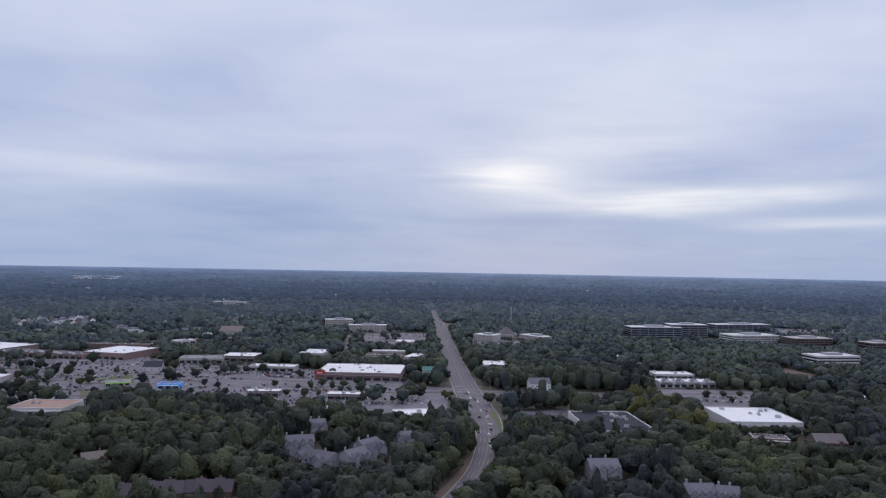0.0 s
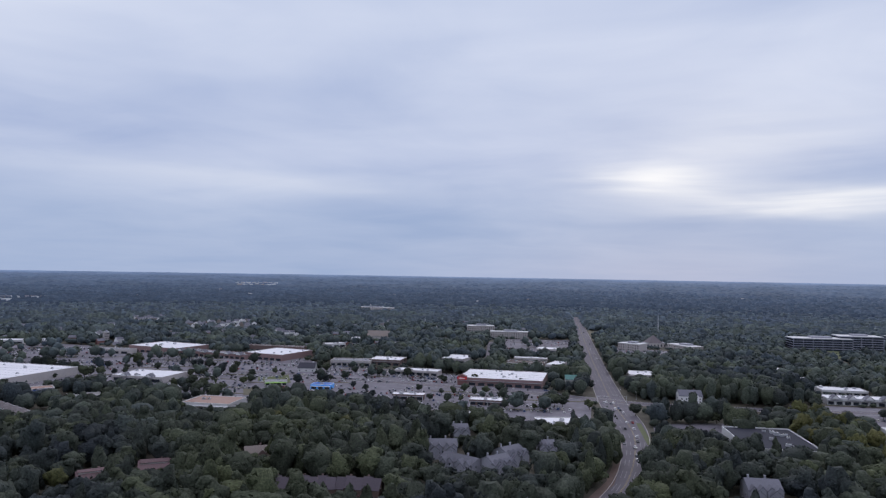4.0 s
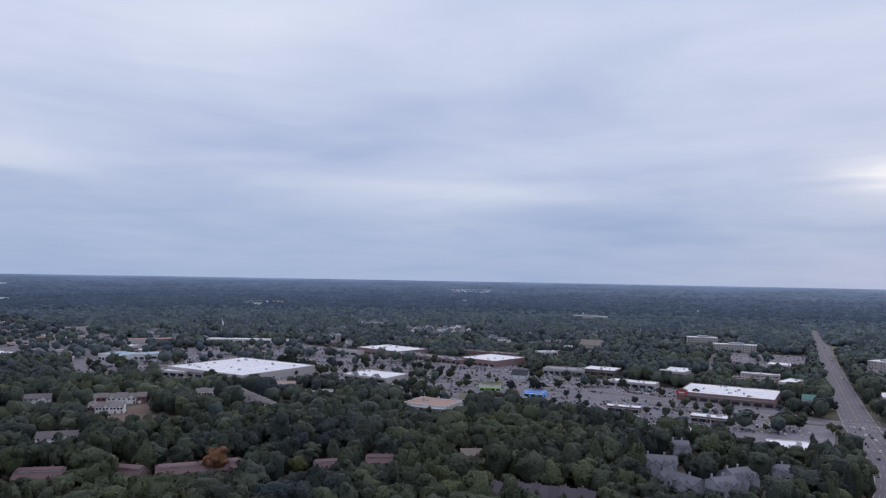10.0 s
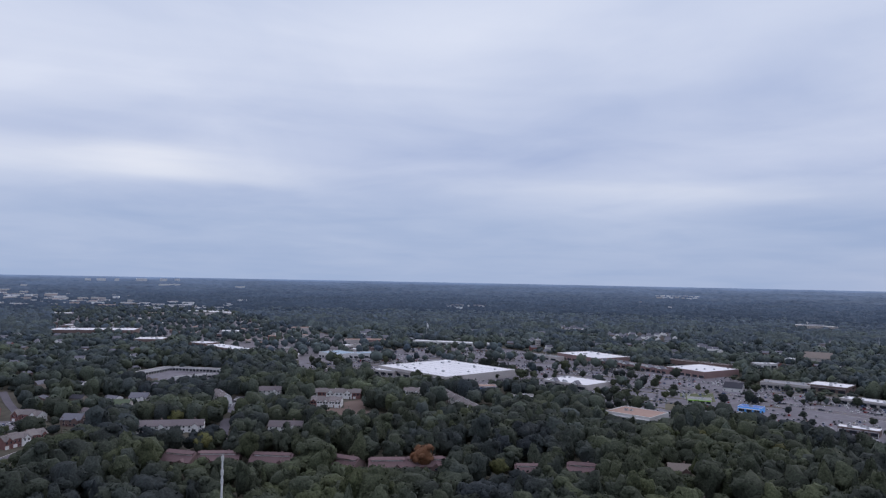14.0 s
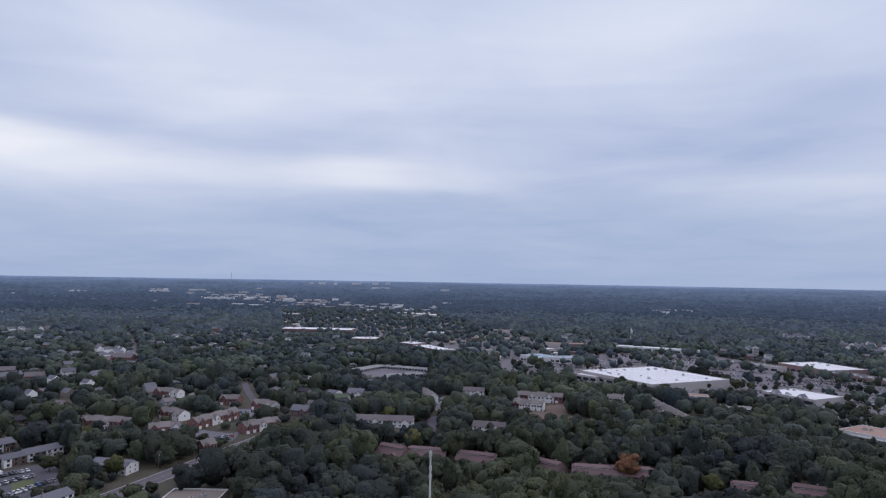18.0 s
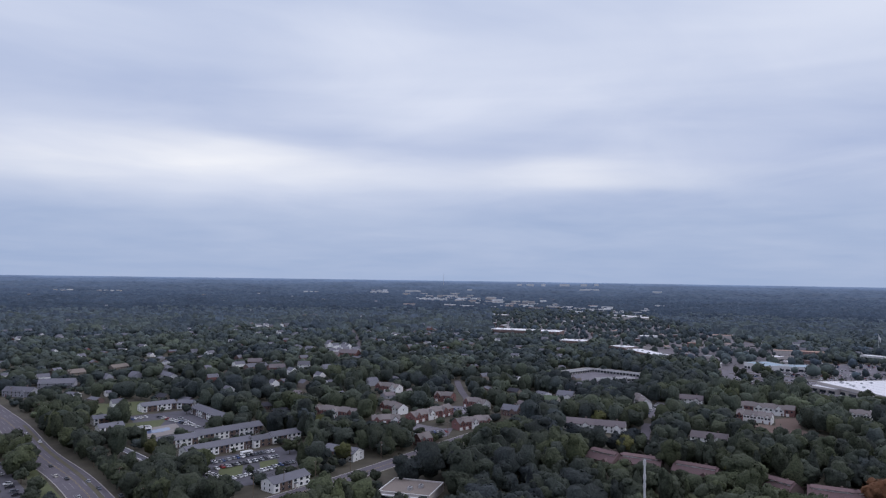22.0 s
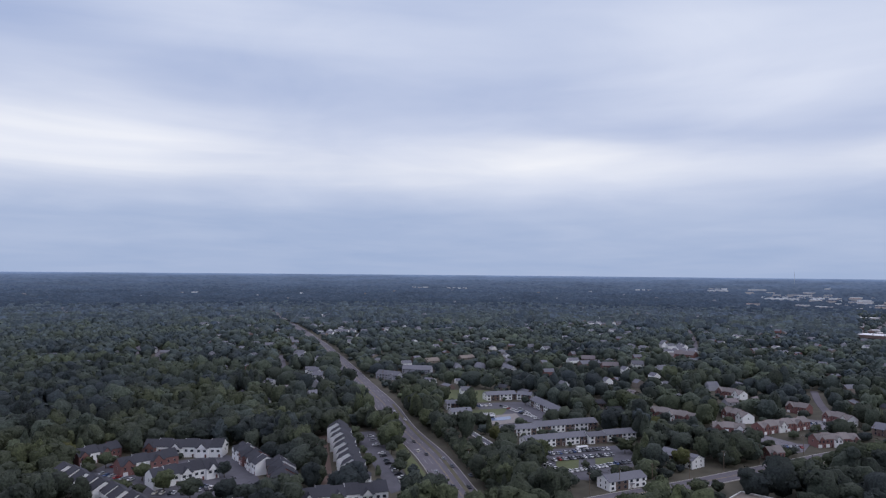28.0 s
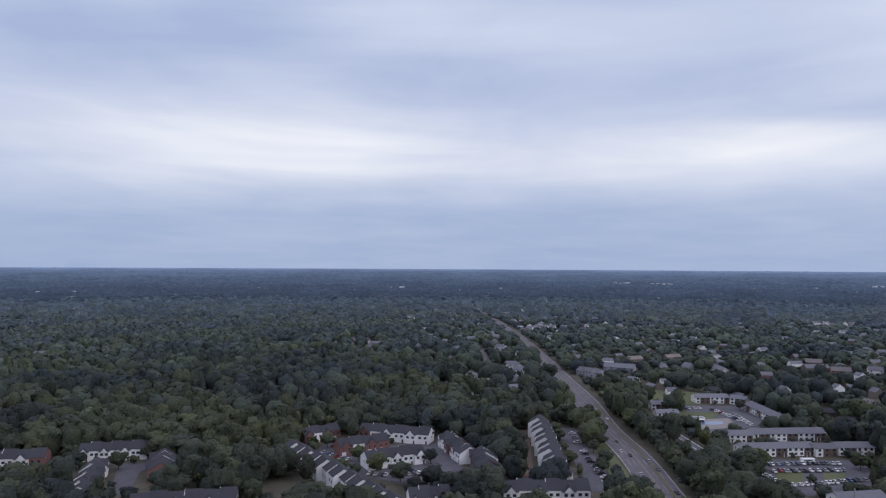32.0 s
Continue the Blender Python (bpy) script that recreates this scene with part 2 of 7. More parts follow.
# strength of the haze painted as emission, from the far rise's foot to the horizon
HAZE_GLOW = ((0.0, 0.07), (0.35, 0.14), (0.62, 0.22), (0.78, 0.29), (0.90, 0.38), (1.0, 0.66))
M = {
    "ground": surface("woodland_ground", (0.080, 0.073, 0.053), 0.95, 0.8, 0.1, 0.02),
    "asphalt": surface("asphalt", (0.165, 0.156, 0.172), 0.9, 0.75, 0.12, 0.02),
    "court": surface("dark_asphalt", (0.098, 0.096, 0.110), 0.9, 0.5, 0.2, 0.03),
    "road": surface("road_asphalt", (0.124, 0.114, 0.128), 0.88, 0.4, 0.3, 0.03),
    "lotground": surface("mixed_ground", (0.160, 0.150, 0.158), 0.9, 0.5, 0.05, 0.01),
    "concrete": surface("concrete", (0.42, 0.40, 0.38), 0.85, 0.2, 0.6, 0.08),
    "paintw": surface("road_paint", (0.27, 0.27, 0.28), 0.7, 0.35, 0.8, 0.1),
    "painty": surface("yellow_paint", (0.26, 0.21, 0.11), 0.7, 0.35, 0.8, 0.1),
    "grass": surface("grass", (0.105, 0.120, 0.056), 0.95, 0.4, 0.4, 0.04),
    "dry": surface("dry_grass", (0.125, 0.115, 0.075), 0.95, 0.4, 0.3, 0.03),
    "dirt": surface("red_dirt", (0.150, 0.108, 0.088), 0.95, 0.35, 0.3, 0.04),
    "white": surface("white_membrane", (0.73, 0.73, 0.73), 0.7, 0.2, 0.25, 0.03),
    "grey": surface("grey_membrane", (0.27, 0.27, 0.28), 0.85, 0.22, 0.3, 0.04),
    "greyroof": surface("grey_shingle", (0.148, 0.150, 0.170), 0.9, 0.3, 1.2, 0.06, 0.05, objects=0.35),
    "slate": surface("dark_shingle", (0.055, 0.056, 0.066), 0.9, 0.3, 1.2, 0.06, 0.05, objects=0.2, gloss=0.15),
    "dark": surface("dark_membrane", (0.038, 0.040, 0.052), 0.85, 0.3, 0.3, 0.04, gloss=0.1),
    "brown": surface("brown_membrane", (0.15, 0.12, 0.105), 0.9, 0.25, 0.4, 0.05),
    "umber": surface("dark_umber_shingle", (0.082, 0.070, 0.080), 0.9, 0.3, 1.2, 0.06, 0.05, objects=0.2),
    "brownroof": surface("brown_shingle", (0.165, 0.145, 0.148), 0.9, 0.3, 1.2, 0.06, 0.05, objects=0.35),
    "tanbrown": surface("grey_tan_shingle", (0.200, 0.180, 0.172), 0.9, 0.3, 1.2, 0.06, 0.05, objects=0.3),
    "redroof": surface("reddish_shingle", (0.165, 0.112, 0.112), 0.9, 0.3, 1.2, 0.06, 0.05, objects=0.3),
    "tanroof": surface("tan_shingle", (0.22, 0.19, 0.165), 0.9, 0.25, 1.0, 0.06, 0.05),
    "greenroof": surface("green_roof", (0.10, 0.13, 0.08), 0.8, 0.2, 1.0, 0.06),
    "teal": surface("teal_metal", (0.08, 0.20, 0.17), 0.5, 0.15, 0.6, 0.06),
    "tan": surface("tan_gravel", (0.34, 0.235, 0.19), 0.95, 0.25, 0.5, 0.05),
    "pinkbrick": surface("pinkish_brick", (0.26, 0.175, 0.165), 0.9, 0.25, 1.5, 0.08, 0.02),
    "blue": surface("blue_metal", (0.05, 0.14, 0.42), 0.45, 0.12, 0.5, 0.06),
    "skyblue": surface("sky_blue_panel", (0.13, 0.44, 0.95), 0.45, 0.1, 0.5, 0.06),
    "bluegrey": surface("blue_grey_metal", (0.30, 0.40, 0.47), 0.5, 0.15, 0.4, 0.05),
    "brick": surface("brown_brick", (0.175, 0.125, 0.115), 0.9, 0.25, 1.5, 0.08, 0.02),
    "red": surface("red_brick", (0.205, 0.105, 0.098), 0.9, 0.25, 1.5, 0.08, 0.02),
    "beige": surface("beige_render", (0.45, 0.42, 0.40), 0.85, 0.18, 0.5, 0.06),
    "pale": surface("pale_panel", (0.58, 0.58, 0.57), 0.75, 0.14, 0.5, 0.05),
    "siding": surface("white_siding", (0.77, 0.77, 0.76), 0.7, 0.12, 1.0, 0.06, objects=0.12),
    "greysiding": surface("grey_siding", (0.33, 0.335, 0.37), 0.85, 0.2, 1.0, 0.06),
    "browns": surface("brown_siding", (0.14, 0.10, 0.085), 0.85, 0.2, 1.0, 0.06),
    "trim": surface("white_trim", (0.74, 0.74, 0.73), 0.6, 0.08, 1.0, 0.1),
    "glass": surface("window_glass", (0.035, 0.042, 0.052), 0.12, 0.3, 0.3, 0.1),
    "door": surface("door_paint", (0.12, 0.055, 0.05), 0.6, 0.3, 1.0, 0.1, objects=0.8),
    "metal": surface("galvanised_metal", (0.50, 0.51, 0.53), 0.45, 0.15, 1.0, 0.2, metal=0.6),
    "steelw": surface("pale_steel", (0.66, 0.66, 0.65), 0.5, 0.12, 1.0, 0.2),
    "lime": surface("lime_fascia", (0.30, 0.62, 0.05), 0.5, 0.1, 1.0, 0.1),
    "redsign": surface("red_sign", (0.60, 0.035, 0.035), 0.5, 0.1, 1.0, 0.1),
    "wood": surface("weathered_wood", (0.16, 0.12, 0.09), 0.9, 0.3, 1.0, 0.1),
    "rubber": surface("tyre_rubber", (0.02, 0.02, 0.02), 0.9, 0.2, 2.0, 0.2),
    "pool": surface("pool_water", (0.12, 0.16, 0.26), 0.08, 0.15, 0.4, 0.1),
    "bark": surface("bark", (0.085, 0.068, 0.055), 0.95, 0.3, 2.0, 0.3, objects=0.3),
    "leaf": leafy("tree_leaves", (0.026, 0.033, 0.035), (0.062, 0.073, 0.035), 0.6, bump_size=0.7, own="object"),
    "orange": surface("autumn_leaves", (0.135, 0.064, 0.030), 0.8, 0.45, 0.9, 0.1, 0.12),
    "goldleaf": leafy("yellowing_leaves", (0.060, 0.066, 0.026), (0.100, 0.098, 0.036), 0.5, own="object"),
    "bluewall": surface("blue_grey_spandrel", (0.26, 0.27, 0.34), 0.6, 0.15, 0.5, 0.05),
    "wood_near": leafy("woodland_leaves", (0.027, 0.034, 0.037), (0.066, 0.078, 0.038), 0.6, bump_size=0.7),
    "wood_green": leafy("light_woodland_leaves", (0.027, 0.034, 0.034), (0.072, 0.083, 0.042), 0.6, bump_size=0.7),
    # haze is put into these leaf colours: each step paler and bluer
    "wood_next": leafy("woodland_leaves_haze_tint", (0.034, 0.044, 0.048), (0.076, 0.092, 0.054), 0.55, 0.7, bump_size=0.6),
    "wood_mid": leafy("far_leaves_haze_tint", (0.048, 0.064, 0.073), (0.090, 0.110, 0.080), 0.5, 0.4),
    "wood_hazy": leafy("farther_leaves_haze_tint", (0.058, 0.079, 0.098), (0.092, 0.116, 0.102), 0.45, 0.2, 0.0),
    "wood_far": leafy("distant_leaves_haze_tint", (0.070, 0.096, 0.128), (0.096, 0.124, 0.126), 0.40, 0.12, 0.0),
    # glows blue in place of haze
    "backdrop": leafy("distant_ground_haze_glow", (0.016, 0.027, 0.040), (0.028, 0.040, 0.048), 0.6, 0.03, 0.0, glow=True),
    "deckstone": surface("tan_deck_concrete", (0.24, 0.22, 0.205), 0.85, 0.3, 0.6, 0.08),
}
PAINTS = [surface("car_paint", c, 0.3, 0.05, 1, 0.2) for c in
          ((0.65, 0.65, 0.65), (0.30, 0.31, 0.32), (0.03, 0.03, 0.035), (0.10, 0.11, 0.13), (0.25, 0.03, 0.03), (0.05, 0.09, 0.20), (0.55, 0.52, 0.46))]

WALLS = {"white": "siding", "grey": "greysiding", "brown": "browns", "red": "red", "brick": "brick", "beige": "beige", "pale": "pale", "tan": "tanroof", "bluegrey": "greysiding"}


# ---- mesh helpers ----
def box(bm, x0, x1, y0, y1, z0, z1, slot=0):
    v = [bm.verts.new(p) for p in ((x0, y0, z0), (x1, y0, z0), (x1, y1, z0), (x0, y1, z0), (x0, y0, z1), (x1, y0, z1), (x1, y1, z1), (x0, y1, z1))]
    for f in ((3, 2, 1, 0), (4, 5, 6, 7), (0, 1, 5, 4), (1, 2, 6, 5), (2, 3, 7, 6), (3, 0, 4, 7)):
        bm.faces.new([v[i] for i in f]).material_index = slot


def prism(bm, outline, y0, y1, slot=0):
    """An outline in x and z, drawn out along y."""
    a = [bm.verts.new((x, y0, z)) for x, z in outline]
    b = [bm.verts.new((x, y1, z)) for x, z in outline]
    k = len(outline)
    bm.faces.new(a).material_index = slot
    bm.faces.new(b[::-1]).material_index = slot
    for i in range(k):
        bm.faces.new((a[i], b[i], b[(i + 1) % k], a[(i + 1) % k])).material_index = slot


def tube(bm, x, y, z0, z1, r0, r1, n=8, slot=0):
    a = [bm.verts.new((x + r0 * math.cos(2 * math.pi * i / n), y + r0 * math.sin(2 * math.pi * i / n), z0)) for i in range(n)]
    b = [bm.verts.new((x + r1 * math.cos(2 * math.pi * i / n), y + r1 * math.sin(2 * math.pi * i / n), z1)) for i in range(n)]
    bm.faces.new(a[::-1]).material_index = slot
    bm.faces.new(b).material_index = slot
    for i in range(n):
        bm.faces.new((a[i], a[(i + 1) % n], b[(i + 1) % n], b[i])).material_index = slot


def mesh_of(name, bm, *mats):
    me = bpy.data.meshes.new(name)
    bmesh.ops.recalc_face_normals(bm, faces=bm.faces[:])
    bm.to_mesh(me)
    bm.free()
    for m in mats:
        me.materials.append(M[m] if isinstance(m, str) else m)
    return me


def part(name, bm, material, parent, label=""):
    mats = material if isinstance(material, tuple) else (material,)
    ob = new(name, mesh_of(name, bm, *mats))
    ob.parent = parent
    return tagged(ob, label)


def root(name, x, y, r, label, category, group="", z=0.0):
    ob = new(name)
    ob.empty_display_size = 0.5
    ob.matrix_basis = pose(x, y, z, 0, 0, r)
    return tagged(ob, label, category, group)


def ground_at(x, y):
    d = math.hypot(x, y)
    return 0.0 if d < 2400 else 96.0 * ((d - 2400) / 2450) ** 1.5


CACHE = {}


def fitted(name, make, parent, m, label=""):
    """A repeated part: its mesh is made once and shared."""
    if name not in CACHE:
        CACHE[name] = make()
    ob = new(name.split(":")[0], CACHE[name])
    ob.parent = parent
    ob.matrix_basis = m
    return tagged(ob, label)


def framed(w, h, deep, inset, back, mats, wings=0.0):
    """One piece: a frame with a pane set back into it, and flat wings (shutters) at its sides."""
    bm = bmesh.new()
    xs = [-w / 2, w / 2]
    if wings:
        xs = [-w / 2 - wings, -w / 2, w / 2, w / 2 + wings]
    low = [bm.verts.new((x, -deep, 0)) for x in xs]
    top = [bm.verts.new((x, -deep, h)) for x in xs]
    faces = [bm.faces.new((low[i], low[i + 1], top[i + 1], top[i])) for i in range(len(xs) - 1)]
    for i, f in enumerate(faces):
        f.material_index = 0 if not wings or i == 1 else 2
    rim = low + top[::-1]
    behind = [bm.verts.new((v.co.x, 0.02, v.co.z)) for v in rim]
    for i in range(len(rim)):
        bm.faces.new((rim[i], behind[i], behind[(i + 1) % len(rim)], rim[(i + 1) % len(rim)]))
    pane = faces[len(faces) // 2]
    bmesh.ops.inset_region(bm, faces=[pane], thickness=inset, depth=-back)
    pane.material_index = 1
    return mesh_of("window", bm, *mats)


def window_mesh(w, h, shutters=False):
    return framed(w, h, 0.12, 0.10, 0.08, ("trim", "glass", "dark"), 0.4 if shutters else 0.0)


def put_window(parent, x, y, z, w=1.1, h=1.5, turn=0, shutters=False):
    return fitted("window:%g:%g:%d" % (w, h, shutters), lambda: window_mesh(w, h, shutters), parent, pose(x, y, z, 0, 0, turn))


def door_mesh(w, h):
    return framed(w + 0.2, h + 0.1, 0.1, 0.1, 0.06, ("trim", "door"))


def garage_mesh(w, h):
    return framed(w + 0.24, h + 0.12, 0.1, 0.12, 0.06, ("trim", "siding"))


def hvac_mesh():
    bm = bmesh.new()
    box(bm, -1.3, 1.3, -0.9, 0.9, 0.15, 1.35)
    box(bm, -1.4, 1.4, -1.0, 1.0, 0.0, 0.15)
    tube(bm, -0.5, 0, 1.35, 1.5, 0.5, 0.5, 8, 1)
    tube(bm, 0.65, 0, 1.35, 1.5, 0.4, 0.4, 8, 1)
    return mesh_of("roof_unit", bm, "metal", "dark")


FOOT = []    # footprints, kept clear of trees: x, y, angle, half width, half depth, strip in front


def footprint(x, y, r, w, d, front=25.0, h=0.0):
    """Kept clear of trees; h: its height, when its front is seen over the trees."""
    if h:
        front = max(front, min(48.0, max(0.0, 12.0 - 0.8 * h) * math.hypot(x, y) / 120))
    FOOT.append((x, y, radians(r), w / 2 + 2.5, d / 2 + 2.5, front))


# ---- the ground, roads and lots ----
def ring_ground():
    """Ground from under the camera to the far rise, finer near by."""
    rings = [0, 120, 240, 400, 600, 850, 1150, 1500, 1900, 2350]
    bm = bmesh.new()
    n = 96
    prev = None
    for r in rings:
        ring = [bm.verts.new((0, 0, 0))] if r == 0 else [bm.verts.new((r * math.cos(2 * math.pi * i / n), r * math.sin(2 * math.pi * i / n), 0)) for i in range(n)]
        if prev:
            for i in range(n):
                if len(prev) == 1:
                    bm.faces.new((prev[0], ring[i], ring[(i + 1) % n]))
                else:
                    bm.faces.new((prev[i], ring[i], ring[(i + 1) % n], prev[(i + 1) % n]))
        prev = ring
    ob = new("ground", mesh_of("ground", bm, "ground"))
    return tagged(ob, "dark woodland ground with leaf litter and grass", "ground", kind="structure")


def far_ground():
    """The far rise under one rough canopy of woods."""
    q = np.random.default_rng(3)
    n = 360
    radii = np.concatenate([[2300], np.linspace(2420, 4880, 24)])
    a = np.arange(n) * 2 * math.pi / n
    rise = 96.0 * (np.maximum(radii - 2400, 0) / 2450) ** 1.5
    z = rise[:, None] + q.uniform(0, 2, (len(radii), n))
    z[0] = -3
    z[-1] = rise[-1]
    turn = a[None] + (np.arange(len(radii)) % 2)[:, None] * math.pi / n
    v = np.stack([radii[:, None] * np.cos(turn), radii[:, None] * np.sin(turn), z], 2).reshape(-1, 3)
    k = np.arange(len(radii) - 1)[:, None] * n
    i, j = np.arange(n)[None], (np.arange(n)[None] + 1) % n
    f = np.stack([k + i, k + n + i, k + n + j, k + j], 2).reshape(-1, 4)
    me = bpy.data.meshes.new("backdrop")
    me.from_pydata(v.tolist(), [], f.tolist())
    # the haze over the rise is this material's emission
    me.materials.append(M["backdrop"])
    return tagged(new("backdrop", me), "distant wooded rise, its blue haze painted in as a glow", "backdrop", kind="structure")


ring_ground()
far_ground()
BANDS = []   # road centre lines with half widths
AREAS = []   # open areas as polygons
LOTS = []    # paved ones among them


def ribbon(name, line, wide, material, z, label, category="road", at=0.0, plus=0.0, fixed=0.0, dash=None):
    """A strip along a line of points. wide: the road's width at each point; the strip lies at the share `at` of that width
    (plus metres) from the middle, and is fixed metres wide if that is given."""
    pts = []
    for (ax, ay, aw), (bx, by, bw) in zip([(*p, w) for p, w in zip(line, wide)], [(*p, w) for p, w in zip(line[1:], wide[1:])]):
        k = max(1, int(math.hypot(bx - ax, by - ay) / 12))
        pts += [Vector((ax + (bx - ax) * i / k, ay + (by - ay) * i / k, aw + (bw - aw) * i / k)) for i in range(k)]
    pts.append(Vector((*line[-1], wide[-1])))
    for _ in range(6):
        pts = [pts[0]] + [(pts[i - 1] + pts[i] * 2 + pts[i + 1]) / 4 for i in range(1, len(pts) - 1)] + [pts[-1]]
    bm = bmesh.new()
    prev = None
    for i, p in enumerate(pts):
        t = pts[min(i + 1, len(pts) - 1)] - pts[max(i - 1, 0)]
        t.z = 0
        t.normalize()
        s = Vector((-t.y, t.x, 0))
        gz = ground_at(p.x, p.y)
        mid, half = at * p.z + plus, (fixed or p.z) / 2
        a, b = p + s * (mid - half), p + s * (mid + half)
        cur = [bm.verts.new((a.x, a.y, gz - 0.15)), bm.verts.new((a.x, a.y, gz + z)), bm.verts.new((b.x, b.y, gz + z)), bm.verts.new((b.x, b.y, gz - 0.15))]
        if prev and not (dash and i % dash):
            for k in range(3):
                bm.faces.new((prev[k], prev[k + 1], cur[k + 1], cur[k]))
        prev = cur
    ob = new(name, mesh_of(name, bm, material))
    return pts, tagged(ob, label, category, kind="structure")


def roadway(name, wide, line, clear=8, marked=True):
    """A road with kerbs and lane lines; tall trees keep `clear` metres off on the side towards the camera."""
    up = 0.03 * len(BANDS)
    wide = wide if isinstance(wide, tuple) else (wide,) * len(line)
    pts, _ = ribbon(name, line, wide, "road", 0.17 + up, "worn grey asphalt road with painted lane lines" if marked else "narrow asphalt street between trees")
    BANDS.append((pts, clear))
    if marked:
        for side in (-1, 1):
            ribbon("kerb", line, wide, "concrete", 0.30 + up, "pale concrete kerb along the road", "kerb", 0.5 * side, 0.2 * side, 0.4)
        for off in (-0.3, 0.3):
            ribbon("lane_marking", line, wide, "painty", 0.19 + up, "double yellow centre line", "marking", 0, off, 0.22)
        for k in ((-0.33, -0.17, 0.17, 0.33) if max(wide) > 16 else ()):
            ribbon("lane_marking", line, wide, "paintw", 0.19 + up, "broken white lane line", "marking", k, 0, 0.25, dash=2)


def area(name, outline, material, z, label, category):
    z += 0.006 * len(AREAS)
    if material in ("asphalt", "lotground", "court"):
        LOTS.append(outline)
    bm = bmesh.new()
    top = [bm.verts.new((x, y, z)) for x, y in outline]
    low = [bm.verts.new((x, y, -0.1)) for x, y in outline]
    bmesh.ops.triangulate(bm, faces=[bm.faces.new(top)])
    for i in range(len(top)):
        k = (i + 1) % len(top)
        bm.faces.new((top[i], low[i], low[k], top[k]))
    ob = new(name, mesh_of(name, bm, material))
    AREAS.append(outline)
    return tagged(ob, label, category, kind="structure")


roadway("highway", (14.5, 14.5, 14.5, 15, 16, 20, 24.5, 26, 25.5, 25, 25.5, 25.5, 25.5), [(-0, 342), (9, 372), (25, 420), (30, 455), (34, 495), (38, 533), (37, 589), (31, 642), (26, 705), (19, 853), (11, 1041), (-11, 1651), (-26, 2077)], 6)
roadway("crossroad", 17, [(378, 704), (312, 717), (220, 700), (147, 694), (48, 691), (23, 702), (-42, 724), (-152, 743), (-243, 757), (-350, 779), (-472, 760)], 54)
roadway("avenue", (20, 20, 20, 20, 20, 20.5, 20.5, 20, 19, 18, 17, 15, 14), [(-346.3, -65.0), (-376.3, -81.0), (-410.3, -96.0), (-455.3, -118.0), (-513.3, -154.0), (-609.4, -199.8), (-712.9, -259.0), (-838.3, -328.3), (-1066.5, -457.9), (-1349.8, -632.4), (-1609.0, -799.0), (-2004.0, -1037.0), (-2520.0, -1327.0)], 8)
roadway("side_street", 13, [(-376, -17), (-387, -8), (-417, 30), (-461, 77), (-533, 152), (-555, 180)], 44)
roadway("street", 7, [(-1923, 172), (-1302, 137), (-1073, 113)], 8, False)
roadway("street", 7, [(-841, 140), (-907, 183)], 8, False)
roadway("street", 7, [(-803, 200), (-729, 186), (-641, 176)], 8, False)
roadway("street", 8, [(-544, 300), (-478, 260)], 8, False)
roadway("street", 9, [(-916, -456), (-765, -377)], 30, False)
roadway("street", 9, [(-963, -720), (-789, -592)], 30, False)
roadway("street", 9, [(-920, -653), (-774, -553)], 30, False)
roadway("street", 9, [(-162, 1248), (-132, 984), (-129, 919)], 8, False)
roadway("street", 9, [(396, 1306), (370, 1163), (340, 1001)], 8, False)
median = [(-349, -61), (-379, -77), (-413, -92), (-458, -113), (-517, -148), (-613, -194)]
ribbon("median", median, (2.4,) * len(median), "dry", 0.32, "narrow median strip of dry brown grass", "median")
area("parking_lot", [(-577, 857), (-383, 921), (-319, 864), (-172, 840), (-43, 761), (7, 686), (6, 599), (-34, 554), (-70, 592), (-128, 581), (-220, 636), (-278, 671), (-289, 573), (-374, 604), (-446, 665)], "asphalt", 0.04, "worn grey asphalt car park", "car park")
area("parking_lot", [(-926, 630), (-916, 777), (-831, 975), (-667, 951), (-568, 938), (-427, 762), (-397, 663), (-462, 653), (-531, 646), (-544, 562), (-683, 571), (-708, 483)], "asphalt", 0.04, "worn grey asphalt car park", "car park")
area("parking_lot", [(219, 735), (323, 736), (282, 637), (238, 619), (211, 671)], "asphalt", 0.04, "worn grey asphalt car park", "car park")
area("parking_lot", [(-486, -47), (-517, 12), (-460, 12), (-422, -14), (-417, -42)], "court", 0.04, "dark grey asphalt car park", "car park")
area("parking_lot", [(-638, -124), (-663, -78), (-588, -48), (-549, -91)], "court", 0.04, "dark grey asphalt car park", "car park")
area("parking_lot", [(-499, -189), (-507, -175), (-384, -109), (-368, -117)], "court", 0.04, "dark grey asphalt car park", "car park")
area("parking_lot", [(-395, -233), (-401, -227), (-358, -191), (-333, -191), (-328, -217), (-343, -231), (-364, -217)], "court", 0.04, "dark grey asphalt car park", "car park")
area("parking_lot", [(-275, -381), (-285, -369), (-241, -325), (-237, -333)], "court", 0.04, "dark grey asphalt car park", "car park")
area("storage_yard", [(-822, 336), (-864, 400), (-810, 438), (-736, 398), (-740, 352)], "asphalt", 0.04, "worn grey asphalt car park", "car park")
area("parking_lot", [(-583, 316), (-640, 364), (-627, 371), (-555, 316)], "asphalt", 0.04, "worn grey asphalt car park", "car park")
area("shopping_ground", [(-2927, 867), (-2624, 1234), (-2071, 1138), (-1478, 960), (-1120, 872), (-880, 759), (-830, 621), (-889, 550), (-1023, 579), (-1184, 575), (-1288, 523), (-1574, 469)], "lotground", 0.04, "paved shopping district ground", "car park")
area("parking_lot", [(-152, 1309), (-23, 1335), (-18, 1078), (-114, 1024)], "asphalt", 0.04, "worn grey asphalt car park", "car park")
